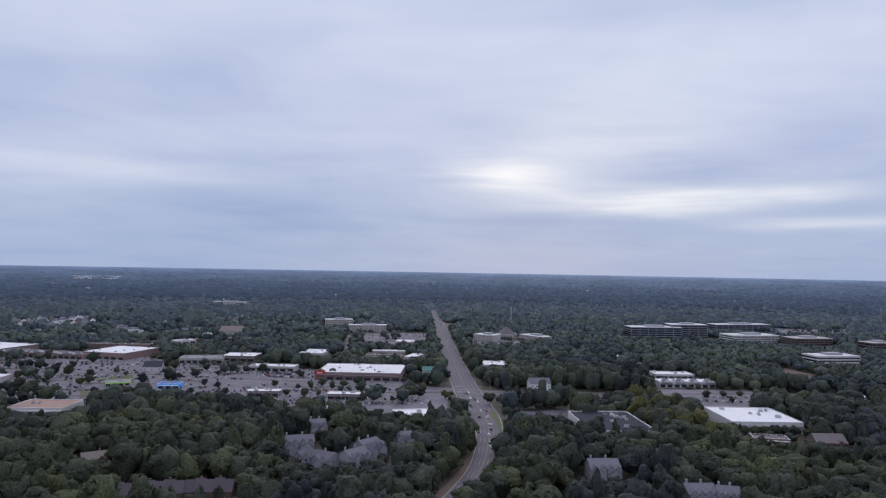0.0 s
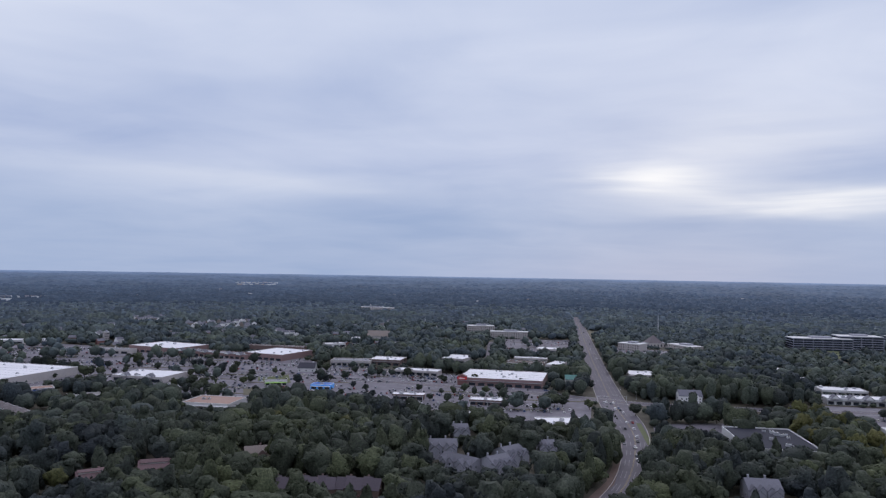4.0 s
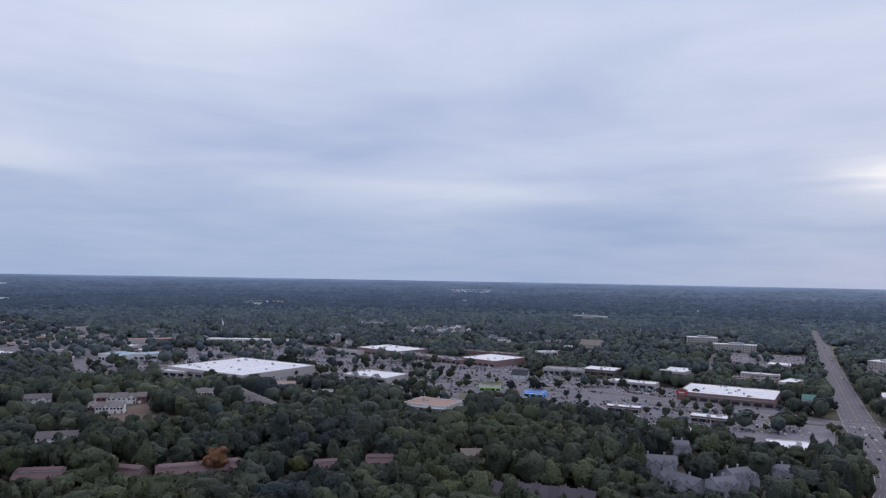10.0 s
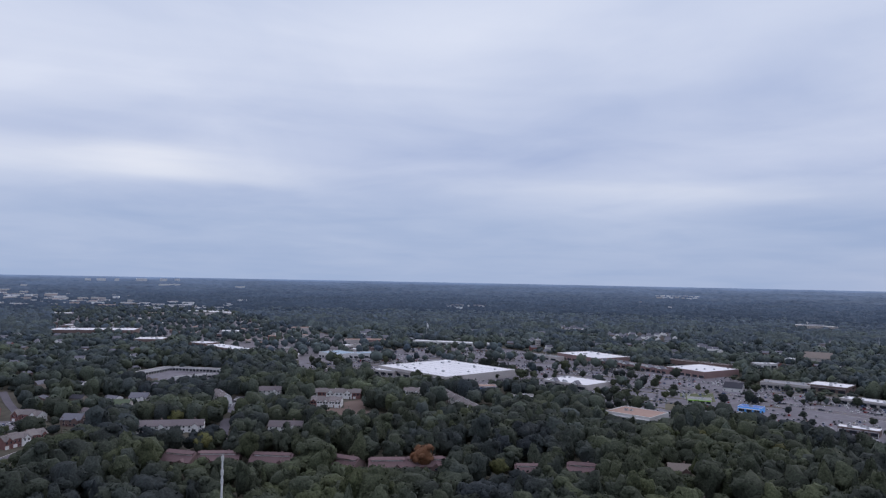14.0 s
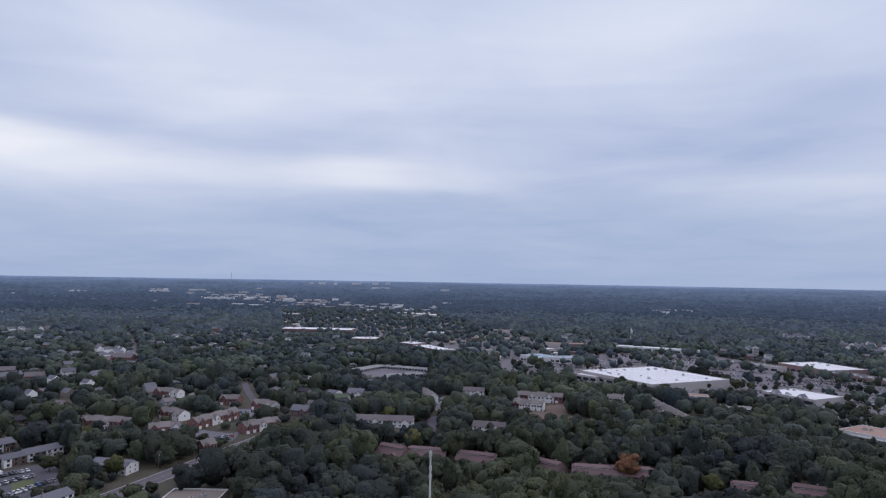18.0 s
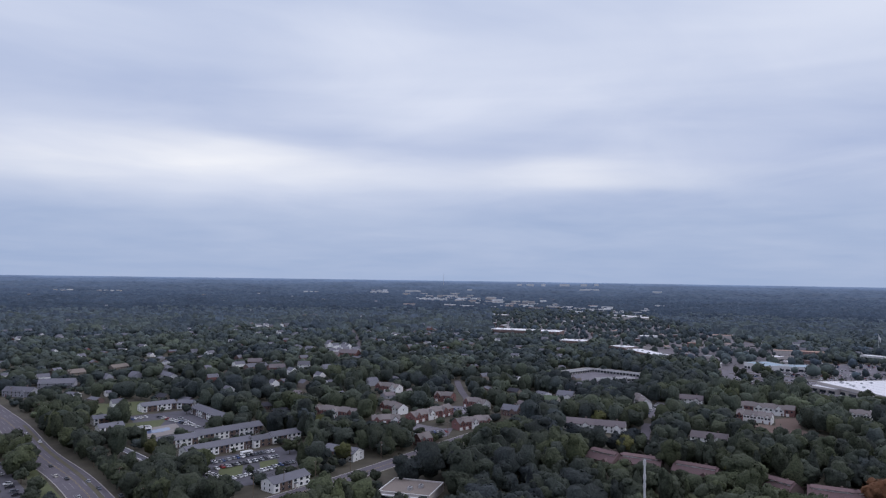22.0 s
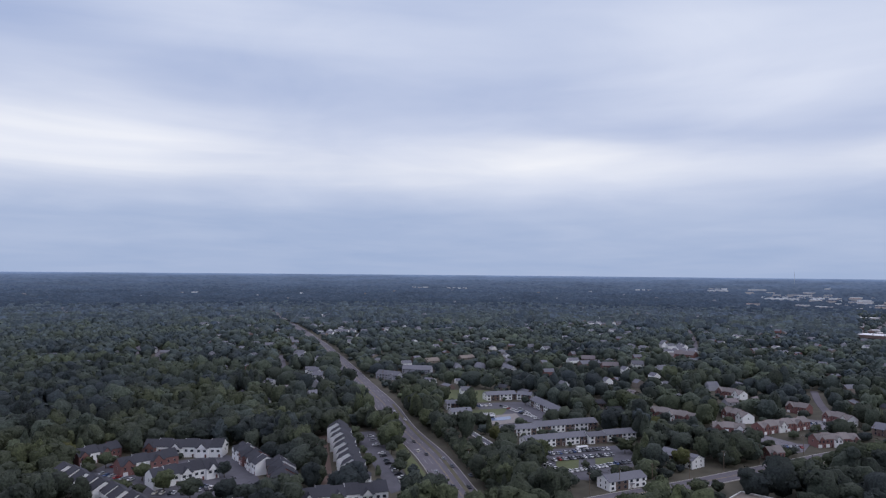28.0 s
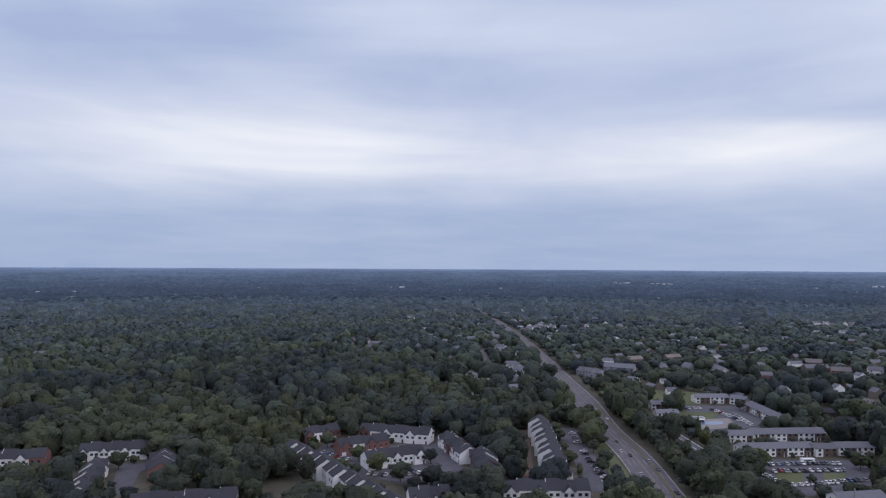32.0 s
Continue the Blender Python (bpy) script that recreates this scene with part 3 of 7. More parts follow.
area("parking_lot", [(42, 1230), (144, 1197), (128, 1061), (39, 1010)], "asphalt", 0.04, "worn grey asphalt car park", "car park")
area("parking_lot", [(721, 1597), (921, 1598), (779, 1352), (645, 1328)], "asphalt", 0.04, "worn grey asphalt car park", "car park")
area("parking_lot", [(55, 603), (113, 622), (111, 572), (54, 562)], "asphalt", 0.04, "worn grey asphalt car park", "car park")
area("parking_lot", [(-601, 74), (-588, 98), (-553, 126), (-522, 116), (-553, 90)], "asphalt", 0.04, "worn grey asphalt car park", "car park")
area("parking_lot", [(-356.9, -299.8), (-377.6, -303.0), (-378.7, -276.3), (-398.6, -263.3), (-416.1, -243.1), (-405.3, -225.7), (-362.0, -188.1), (-339.4, -180.4), (-330.3, -210.6), (-329.0, -239.7)], "court", 0.04, "dark grey asphalt car park", "car park")
area("parking_lot", [(-242.9, -341.5), (-272.3, -376.3), (-284.8, -367.2), (-279.5, -357.8), (-267.2, -353.5), (-244.9, -328.0)], "court", 0.04, "dark grey asphalt car park", "car park")
area("lawn", [(-459, -36), (-466, -22), (-440, -21), (-434, -34)], "grass", 0.07, "mown green grass", "lawn")
area("lawn", [(-472, -12), (-478, -1), (-461, 0), (-452, -11)], "grass", 0.07, "mown green grass", "lawn")
area("lawn", [(-700, -166), (-713, -124), (-649, -113), (-630, -148)], "grass", 0.07, "mown green grass", "lawn")
area("lawn", [(-607, -121), (-623, -91), (-546, -93), (-553, -112)], "grass", 0.07, "mown green grass", "lawn")
area("verge", [(-482, -153), (-485, -148), (-372, -90), (-381, -109)], "grass", 0.07, "mown green grass", "verge")
area("verge", [(42, 602), (46, 603), (49, 530), (45, 527)], "grass", 0.07, "mown green grass", "verge")
area("meadow", [(6, 1601), (53, 1558), (56, 1455), (14, 1342)], "dry", 0.07, "pale dry meadow grass", "meadow")
area("meadow", [(-118, 1519), (-58, 1484), (-54, 1382), (-101, 1345)], "dry", 0.07, "pale dry meadow grass", "meadow")
area("dirt_patch", [(-540, 382), (-515, 409), (-471, 385), (-502, 361)], "dirt", 0.07, "bare reddish dirt with thin grass", "dirt patch")
area("lawn", [(-360, 743), (-326, 747), (-316, 724), (-347, 717)], "grass", 0.07, "mown green grass", "lawn")
area("lawn", [(-353.6, 741.9), (-335.3, 771.4), (-308.9, 717.1), (-323.2, 684.1)], "grass", 0.07, "mown green grass", "lawn")
area("meadow", [(-337.4, 664.8), (-307.3, 683.7), (-291.8, 652.2), (-320.2, 631.1)], "dry", 0.07, "pale dry meadow grass", "meadow")
area("meadow", [(-289.4, 649.6), (-197.2, 648.6), (-190.3, 629.5), (-278.9, 626.3)], "dry", 0.07, "pale dry meadow grass", "meadow")
area("meadow", [(-375.5, 986.8), (-367.7, 1080.7), (-331.1, 994.4), (-341.9, 927.4)], "dry", 0.07, "pale dry meadow grass", "meadow")
area("lawn", [(328.2, 1270.7), (487.1, 1331.3), (537.0, 1297.7), (488.2, 1202.8), (307.2, 1164.1)], "grass", 0.07, "mown green grass", "lawn")
area("dirt_patch", [(-544.5, 423.2), (-548.2, 450.7), (-495.1, 409.4), (-493.0, 384.3)], "dirt", 0.07, "bare reddish dirt with thin grass", "dirt patch")
area("dirt_verge", [(1.2, 374.0), (17.3, 421.6), (22.0, 455.7), (25.5, 495.7), (27.5, 528.1), (23.6, 523.0), (20.2, 478.6), (13.3, 427.7), (-3.3, 373.8)], "dirt", 0.05, "bare red dirt verge beside the road", "verge")
area("parking_lot", [(-550, 109), (-552, 135), (-527, 125), (-515, 106)], "asphalt", 0.05, "small asphalt car park between brick homes", "car park")
area("parking_lot", [(-649, 150), (-640, 177), (-592, 156), (-609, 139)], "asphalt", 0.05, "small asphalt car park between brick homes", "car park")
area("dirt_field", [(431, 915), (448, 917), (449, 823), (424, 792), (387, 788), (401, 835)], "dirt", 0.07, "bare red-brown dirt field among woods", "dirt patch")
area("garden_strip", [(-480, -209), (-483, -203), (-375, -153), (-371, -162)], "dirt", 0.07, "red-brown mulched gardens behind the townhouse row", "garden")
area("dirt_yard", [(-535, 380), (-508, 415), (-443, 408), (-436, 395), (-461, 366), (-484, 346)], "dirt", 0.07, "bare reddish dirt yard with thin dry grass", "dirt patch")
area("pool_deck", [(-584.1, -102.9), (-603.0, -81.1), (-569.7, -70.0), (-550.3, -94.4)], "deckstone", 0.10, "tan concrete pool deck", "deck")
area("swimming_pool", [(-577.1, -98.1), (-589.2, -84.4), (-579.0, -81.7), (-572.1, -86.2), (-566.9, -96.0)], "pool", 0.16, "blue water of an outdoor pool", "pool")


# ---- buildings ----
def shop(x, y, r, w, d, h, wall, roof, units=4, hvac=2, gables=0, sign="", front=24, label=""):
    """A flat-roofed commercial building: walls with parapet, membrane, glazed bays, roof units."""
    footprint(x, y, r, w, d, front, h if front > 5 else 0)
    b = root("shop_building", x, y, r, label, "building", z=ground_at(x, y))
    far = math.hypot(x, y) > 1000
    t, p = 0.35, 0.7
    bm = bmesh.new()
    box(bm, -w / 2, w / 2, -d / 2, -d / 2 + t, 0, h)
    box(bm, -w / 2, w / 2, d / 2 - t, d / 2, 0, h)
    box(bm, -w / 2, -w / 2 + t, -d / 2 + t, d / 2 - t, 0, h)
    box(bm, w / 2 - t, w / 2, -d / 2 + t, d / 2 - t, 0, h)
    part("wall", bm, WALLS.get(wall, wall), b)
    bm = bmesh.new()
    low = 0.35 if roof in ("white", "blue", "bluegrey", "greyroof", "tan") else p
    box(bm, -w / 2 + t, w / 2 - t, -d / 2 + t, d / 2 - t, h - low - 0.3, h - low)
    part("roof", bm, roof, b)
    bm = bmesh.new()
    for x0, x1, y0, y1 in ((-w / 2 - .08, w / 2 + .08, -d / 2 - .08, -d / 2 + t + .05), (-w / 2 - .08, w / 2 + .08, d / 2 - t - .05, d / 2 + .08),
                           (-w / 2 - .08, -w / 2 + t + .05, -d / 2 + t + .05, d / 2 - t - .05), (w / 2 - t - .05, w / 2 + .08, -d / 2 + t + .05, d / 2 - t - .05)):
        box(bm, x0, x1, y0, y1, h, h + 0.14)
    part("coping", bm, "trim" if roof != "grey" else "concrete", b)
    # roof seams and curbs
    if w > 80 and not far:
        for i in range(1, int(d / 14)):
            bm = bmesh.new()
            box(bm, -w / 2 + t, w / 2 - t, -d / 2 + i * 14, -d / 2 + i * 14 + 0.25, h - low, h - low + 0.07)
            part("roof_seam", bm, "grey", b)
    rng = random.Random(int(abs(x * 7 + y * 13)))
    for i in range(hvac):
        u, v = rng.uniform(-0.42, 0.42) * w, rng.uniform(-0.38, 0.38) * d
        s = rng.uniform(0.8, 1.5)
        fitted("roof_unit", hvac_mesh, b, pose(u, v, h - low, 0, 0, rng.choice((0, 90))) @ Matrix.Scale(s, 4))
    if units:
        bw = w / units
        for i in range(units):
            cx = -w / 2 + (i + 0.5) * bw
            gw, gh = round(bw * 0.7, 1), round(min(3.0, h * 0.55), 1)
            fitted("shop_window:%g:%g" % (gw, gh), lambda: window_mesh(gw, gh), b, pose(cx, -d / 2, 0.3))
        if not far:
            bm = bmesh.new()
            box(bm, -w / 2 + 0.5, w / 2 - 0.5, -d / 2 - 1.6, -d / 2, h * 0.62, h * 0.62 + 0.5)
            part("canopy", bm, {"lime": "lime", "blue": "blue"}.get(sign, "grey" if roof in ("white", "grey") else "trim"), b)
            for i in range(max(2, int(units / 2)) + 1 if math.hypot(x, y) < 700 else 0):
                fitted("post:%g" % h, lambda: post_mesh(h * 0.62), b, pose(-w / 2 + 0.8 + i * (w - 1.6) / max(2, int(units / 2)), -d / 2 - 1.4, 0))
    if sign == "red":
        bm = bmesh.new()
        prism(bm, [(-w / 2 - 1, 0), (-w / 2 + 9, 0), (-w / 2 + 9, h + 1.2), (-w / 2 + 4, h + 3.0), (-w / 2 - 1, h + 1.2)], -d / 2 - 0.8, -d / 2 + 4)
        part("entrance_block", bm, "red", b, "brick entrance block at the corner")
        bm = bmesh.new()
        box(bm, -w / 2 - 1.3, -w / 2 + 9.3, -d / 2 - 1.2, -d / 2 - 0.8, h - 2.4, h + 0.4)
        part("sign", bm, "redsign", b, "plain red sign band")
        bm = bmesh.new()
        box(bm, -w / 2 + 1, -w / 2 + 7, -d / 2 - 1.26, -d / 2 - 1.2, h - 1.5, h - 0.5)
        part("sign_bar", bm, "trim", b)
    for i in range(gables):
        cx = -w / 2 + (i + 0.5) * w / gables
        bm = bmesh.new()
        prism(bm, [(cx - 4, h - 0.6), (cx + 4, h - 0.6), (cx, h + 3.0)], -d / 2 - 2, -d / 2 + 6)
        part("front_gable", bm, "trim", b)
        bm = bmesh.new()
        for s in (-1, 1):
            prism(bm, [(cx + s * 4.5, h - 0.8), (cx + s * 4.5, h - 0.55), (cx, h + 3.4), (cx, h + 3.1)], -d / 2 - 2.3, -d / 2 + 6)
        part("gable_roof", bm, "greyroof", b)
    return b


def post_mesh(h):
    bm = bmesh.new()
    box(bm, -0.2, 0.2, -0.2, 0.2, 0, h)
    return mesh_of("post", bm, "trim")


def gable_roof(parent, w, d, h, rise, roof, wallm, over=0.5, cx=0.0, cy=0.0, quarter=False):
    """Walls with gable ends and two sloped planes with thickness; the ridge runs along x."""
    bm = bmesh.new()
    x0, x1, y0, y1 = cx - w / 2, cx + w / 2, cy - d / 2, cy + d / 2
    rings = []
    for x in (x0, x1):
        rings.append([bm.verts.new(p) for p in ((x, y0, 0), (x, y0, h), (x, cy, h + rise), (x, y1, h), (x, y1, 0))])
    a, b = rings
    bm.faces.new(a)
    bm.faces.new(b[::-1])
    for i in range(5):
        bm.faces.new((a[i], b[i], b[(i + 1) % 5], a[(i + 1) % 5]))
    turn = pose(0, 0, 0, 0, 0, 90 if quarter else 0)
    part("wall", bm, wallm, parent).matrix_basis = turn
    k = rise / (d / 2)
    for s in (-1, 1):
        bm = bmesh.new()
        ye, ze = cy + s * (d / 2 + over), h - over * k
        th = 0.22
        v = [bm.verts.new(p) for p in ((x0 - over, ye, ze + 0.03), (x1 + over, ye, ze + 0.03), (x1 + over, cy, h + rise + 0.03), (x0 - over, cy, h + rise + 0.03),
                                       (x0 - over, ye, ze + th), (x1 + over, ye, ze + th), (x1 + over, cy, h + rise + th), (x0 - over, cy, h + rise + th))]
        for f in ((0, 1, 2, 3), (4, 5, 6, 7), (0, 1, 5, 4), (1, 2, 6, 5), (2, 3, 7, 6), (3, 0, 4, 7)):
            bm.faces.new([v[i] for i in f])
        part("roof", bm, roof, parent).matrix_basis = turn


def chimney(parent, x, y, z, mat="brick"):
    bm = bmesh.new()
    box(bm, x - 0.5, x + 0.5, y - 0.4, y + 0.4, z - 2.0, z + 1.1)
    box(bm, x - 0.6, x + 0.6, y - 0.5, y + 0.5, z + 1.1, z + 1.3)
    part("chimney", bm, mat, parent)


def house(x, y, r, w, d, h, wall, roof, label="", front=28):
    footprint(x, y, r, w, d, 13 if roof == "redroof" else front, 0 if roof == "redroof" else h)
    b = root("house", x, y, r, label, "house", z=ground_at(x, y))
    wm = WALLS.get(wall, wall)
    rise = min(d, w) * 0.27 + 0.5
    gable_roof(b, w, d, h, rise, roof, wm)
    if roof == "redroof":
        bm = bmesh.new()
        box(bm, -w * 0.44, w * 0.44, -d * 0.19, -d * 0.17, h + rise * 0.55, h + rise * 0.66 + 0.95)
        part("clerestory", bm, "trim", b, "white clerestory band")
        bm = bmesh.new()
        prism(bm, [(-d * 0.23, h + rise * 0.66 + 0.80), (-d * 0.23, h + rise * 0.66 + 1.02), (0.3, h + rise + 0.75), (0.3, h + rise + 0.28)], -w * 0.46, w * 0.46)
        part("upper_roof", bm, roof, b).matrix_basis = pose(0, 0, 0, 0, 0, 90)
    far = math.hypot(x, y) > 830
    n = max(2, int(w / 3.8))
    for i in range(n):
        cx = -w / 2 + (i + 0.5) * w / n
        if not far or i % 2 == 0:
            put_window(b, cx, -d / 2, 0.9, 1.2, 1.4)
            if h > 5:
                put_window(b, cx, -d / 2, 3.4, 1.2, 1.4)
    if not far:
        fitted("door", lambda: door_mesh(1.0, 2.1), b, pose(-w / 2 + w / n, -d / 2, 0.05))
        for s, t in ((-1, -90), (1, 90)):
            put_window(b, s * w / 2, 0, 1.0, 1.1, 1.4, t)
            if h > 5:
                put_window(b, s * w / 2, 0, 3.6, 1.1, 1.4, t)
        chimney(b, w * 0.22, 0.6, h + rise)
        if w > 13:
            # a small gabled bay on the front
            bm = bmesh.new()
            prism(bm, [(-2.2 + w / 4, 0), (2.2 + w / 4, 0), (2.2 + w / 4, h - 0.3), (w / 4, h + 1.6), (-2.2 + w / 4, h - 0.3)], -d / 2 - 1.4, -d / 2)
            part("bay", bm, wm, b)
            bm = bmesh.new()
            for s in (-1, 1):
                prism(bm, [(w / 4 + s * 2.6, h - 0.6), (w / 4 + s * 2.6, h - 0.35), (w / 4, h + 1.95), (w / 4, h + 1.65)], -d / 2 - 1.7, -d / 2 + 2.0)
            part("bay_roof", bm, roof, b)
            put_window(b, w / 4, -d / 2 - 1.4, 1.0, 1.6, 1.5)
    return b


def row(x, y, r, w, d, h, units, wall, roof, label="", fall=0.0):
    """A terrace of narrow homes, each set a little forward or back, with front gables."""
    footprint(x, y, r, w, d, 9 if wall == "brown" else 38 if fall else 26, 0 if wall == "brown" else h)
    b = root("townhouse_row", x, y, r, label, "townhouses")
    units = units if fall else max(units, int(w / 7.5))
    uw = w / units
    rng = random.Random(int(abs(x * 3 + y)))
    for i in range(units):
        cx = -w / 2 + (i + 0.5) * uw
        cy = 1.0 * (i % 2) + rng.uniform(-0.2, 0.2)
        brick = (wall == "red" and (i % 4 != 2 if roof == "tanbrown" else i % 3 != 1)) or (wall == "white" and not fall and rng.random() < 0.12)
        wm = "red" if brick else WALLS.get("white" if wall == "red" else wall, wall)
        u = new("home")
        u.parent = b
        u.matrix_basis = pose(cx, cy, 0, 0, 0, -13 if fall else 0)
        rise = d * 0.30
        step = 0.45 * (i % 2) if not fall else fall * (units - 1 - i)
        gable_roof(u, uw, d, h + step, rise, roof, wm, 0.25)
        k = h + step
        if i % 2 == 1 and not fall:
            # white party wall that stands over the lower neighbour
            bm = bmesh.new()
            prism(bm, [(-d / 2, k - 0.6), (d / 2, k - 0.6), (d / 2, k + 0.1), (0, k + rise + 0.34), (-d / 2, k + 0.1)], -0.09, 0.09)
            o = part("party_wall", bm, wm, u)
            o.matrix_basis = pose(-uw / 2, 0, 0, 0, 0, 90)
        y0 = -d / 2
        if h > 5.2:
            put_window(u, -uw * 0.22, y0, 3.5, 1.0, 1.5, 0, wall == "white")
            put_window(u, uw * 0.22, y0, 3.5, 1.0, 1.5, 0, wall == "white")
        if wall != "brown" and i % 2 == 0 and not fall:
            bm = bmesh.new()
            prism(bm, [(-uw * 0.36, h - 0.3), (uw * 0.36, h - 0.3), (0, h + uw * 0.36)], y0 - 0.5, y0 + d * 0.3)
            part("front_gable", bm, wm, u)
            bm = bmesh.new()
            for s in (-1, 1):
                prism(bm, [(s * (uw * 0.36 + .3), h - 0.55), (s * (uw * 0.36 + .3), h - 0.3), (0, h + uw * 0.36 + 0.3), (0, h + uw * 0.36 + 0.02)], y0 - 0.75, y0 + d * 0.3)
            part("gable_roof", bm, roof, u)
        if uw > 5.6 and wall != "brown":
            fitted("garage_door", lambda: garage_mesh(2.5, 2.2), u, pose(-uw * 0.18, y0, 0.02))
        else:
            put_window(u, -uw * 0.2, y0, 0.9, 1.3, 1.4)
        fitted("door", lambda: door_mesh(1.0, 2.1), u, pose(uw * 0.3, y0, 0.05))
        for s in (-1, 1):
            put_window(u, s * uw * 0.22, d / 2, 3.5, 1.0, 1.4, 180)
        if i in (0, units - 1):
            put_window(u, (1 if i else -1) * uw / 2, 0, 3.3, 1.0, 1.4, 90 if i else -90)
        if i % 2 and wall == "brown":
            chimney(u, 0, 0.5, h + rise)
    return b


def apartments(x, y, r, w, d, h, wall, roof, label=""):
    """A two-storey block with regular windows, shutters and projecting porches."""
    footprint(x, y, r, w, d, 32 if wall == "white" else 26 if x > 0 else 13)
    b = root("apartment_building", x, y, r, label, "apartments")
    wm = WALLS.get(wall, wall)
    rise = d * 0.22
    gable_roof(b, w, d, h, rise, roof, wm)
    n = max(3, int(w / 3.8))
    for i in range(n):
        cx = -w / 2 + (i + 0.5) * w / n
        if i % 4 == 3:
            fitted("door", lambda: door_mesh(1.0, 2.1), b, pose(cx, -d / 2, 0.05))
            fitted("porch:%s" % roof, lambda: porch_mesh(roof), b, pose(cx, -d / 2, 0))
        else:
            put_window(b, cx, -d / 2, 0.8, 1.0, 1.5, 0, wall == "white")
        if wall == "white" and i % 5 in (1, 2):
            bm = bmesh.new()
            box(bm, cx - w / n / 2, cx + w / n / 2, -d / 2 - 0.06, -d / 2 + 0.02, 0.0, h - 0.25)
            part("brick_panel", bm, "browns", b, "dark brown brick facing")
        put_window(b, cx, -d / 2, 3.4, 1.0, 1.5, 0, wall == "white")
    for s, t in ((-1, -90), (1, 90)):
        for z in (0.9, 3.5):
            put_window(b, s * w / 2, -d * 0.2, z, 0.9, 1.3, t)
            put_window(b, s * w / 2, d * 0.2, z, 0.9, 1.3, t)
    if wall == "grey":
        for k in (-0.37, -0.12, 0.14, 0.38):
            bm = bmesh.new()
            prism(bm, [(w * k - 2, 0), (w * k + 2, 0), (w * k + 2, h), (w * k, h + 2.2), (w * k - 2, h)], -d / 2 - 1.6, -d / 2 + 1.5)
            part("gabled_bay", bm, wm, b)
            bm = bmesh.new()
            for s in (-1, 1):
                prism(bm, [(w * k + s * 2.4, h - 0.4), (w * k + s * 2.4, h - 0.1), (w * k, h + 2.5), (w * k, h + 2.2)], -d / 2 - 1.9, -d / 2 + 3)
            part("bay_roof", bm, roof, b)
            for z in (0.9, 3.5):
                put_window(b, w * k, -d / 2 - 1.6, z, 1.4, 1.5)
            if k in (-0.37, 0.14):
                chimney(b, w * k, 1.5, h + rise + 0.2, "greysiding")
        for s in (-1, 1):
            # lower wings with their own gables, stepped back
            bm = bmesh.new()
            prism(bm, [(s * w * 0.26 - 3, 0), (s * w * 0.26 + 3, 0), (s * w * 0.26 + 3, h - 1.6), (s * w * 0.26, h + 0.9), (s * w * 0.26 - 3, h - 1.6)], -d / 2 - 3.2, -d / 2)
            part("low_wing", bm, wm, b)
            bm = bmesh.new()
            for q in (-1, 1):
                prism(bm, [(s * w * 0.26 + q * 3.4, h - 2.0), (s * w * 0.26 + q * 3.4, h - 1.7), (s * w * 0.26, h + 1.25), (s * w * 0.26, h + 0.95)], -d / 2 - 3.5, -d / 2 + 0.4)
            part("wing_roof", bm, roof, b)
    return b


def porch_mesh(roof):
    bm = bmesh.new()
    box(bm, -1.3, 1.3, -1.6, 0, 2.7, 2.95)
    box(bm, -1.2, -1.0, -1.5, -1.3, 0, 2.7, 1)
    box(bm, 1.0, 1.2, -1.5, -1.3, 0, 2.7, 1)
    return mesh_of("porch", bm, roof, "trim")


def office(x, y, r, w, d, h, floors, look_of, label=""):
    """A block of storeys: spandrel bands, recessed glass bands, piers, parapet and roof plant."""
    footprint(x, y, r, w, d, 60)
    b = root("hotel_building" if look_of == "beige" else "office_building", x, y, r, label, "building", z=ground_at(x, y))
    wm = {"glass": "bluewall", "deck": "beige", "brick": "brick", "beige": "beige"}[look_of]
    fh = h / floors
    bm = bmesh.new()
    box(bm, -w / 2 + 0.4, w / 2 - 0.4, -d / 2 + 0.4, d / 2 - 0.4, 0, h - 0.3)
    part("core", bm, "glass" if look_of != "beige" else "beige", b)
    for k in range(floors):
        z0 = k * fh
        bm = bmesh.new()
        box(bm, -w / 2, w / 2, -d / 2, d / 2, z0 + fh * (0.76 if look_of == "glass" else 0.62), z0 + fh)
        part("spandrel", bm, "trim" if look_of == "deck" else wm, b)
        if look_of == "beige":
            n = max(4, int(w / 4.2))
            for i in range(n):
                put_window(b, -w / 2 + (i + 0.5) * w / n, -d / 2 + 0.4, z0 + 0.4, 1.5, round(fh * 0.5, 1))
    n = max(3, int(w / (14 if look_of == "glass" else 7)))
    for i in range(n + 1):
        cx = -w / 2 + 0.4 + i * (w - 0.8) / n
        fitted("pier:%s:%g" % (wm, h), lambda: pier_mesh(h, wm), b, pose(cx, -d / 2 + 0.2, 0))
    bm = bmesh.new()
    box(bm, -w / 2 - 0.2, w / 2 + 0.2, -d / 2 - 0.2, d / 2 + 0.2, h, h + 0.5)
    part("parapet", bm, "pale" if look_of == "glass" else "pale" if look_of != "brick" else "beige", b)
    bm = bmesh.new()
    box(bm, -w * 0.15, w * 0.2, -d * 0.2, d * 0.25, h + 0.5, h + 3.2)
    part("roof_plant", bm, "greysiding", b)
    return b


def pier_mesh(h, wm):
    bm = bmesh.new()
    box(bm, -0.35, 0.35, -0.3, 0.3, 0, h)
    return mesh_of("pier", bm, wm)


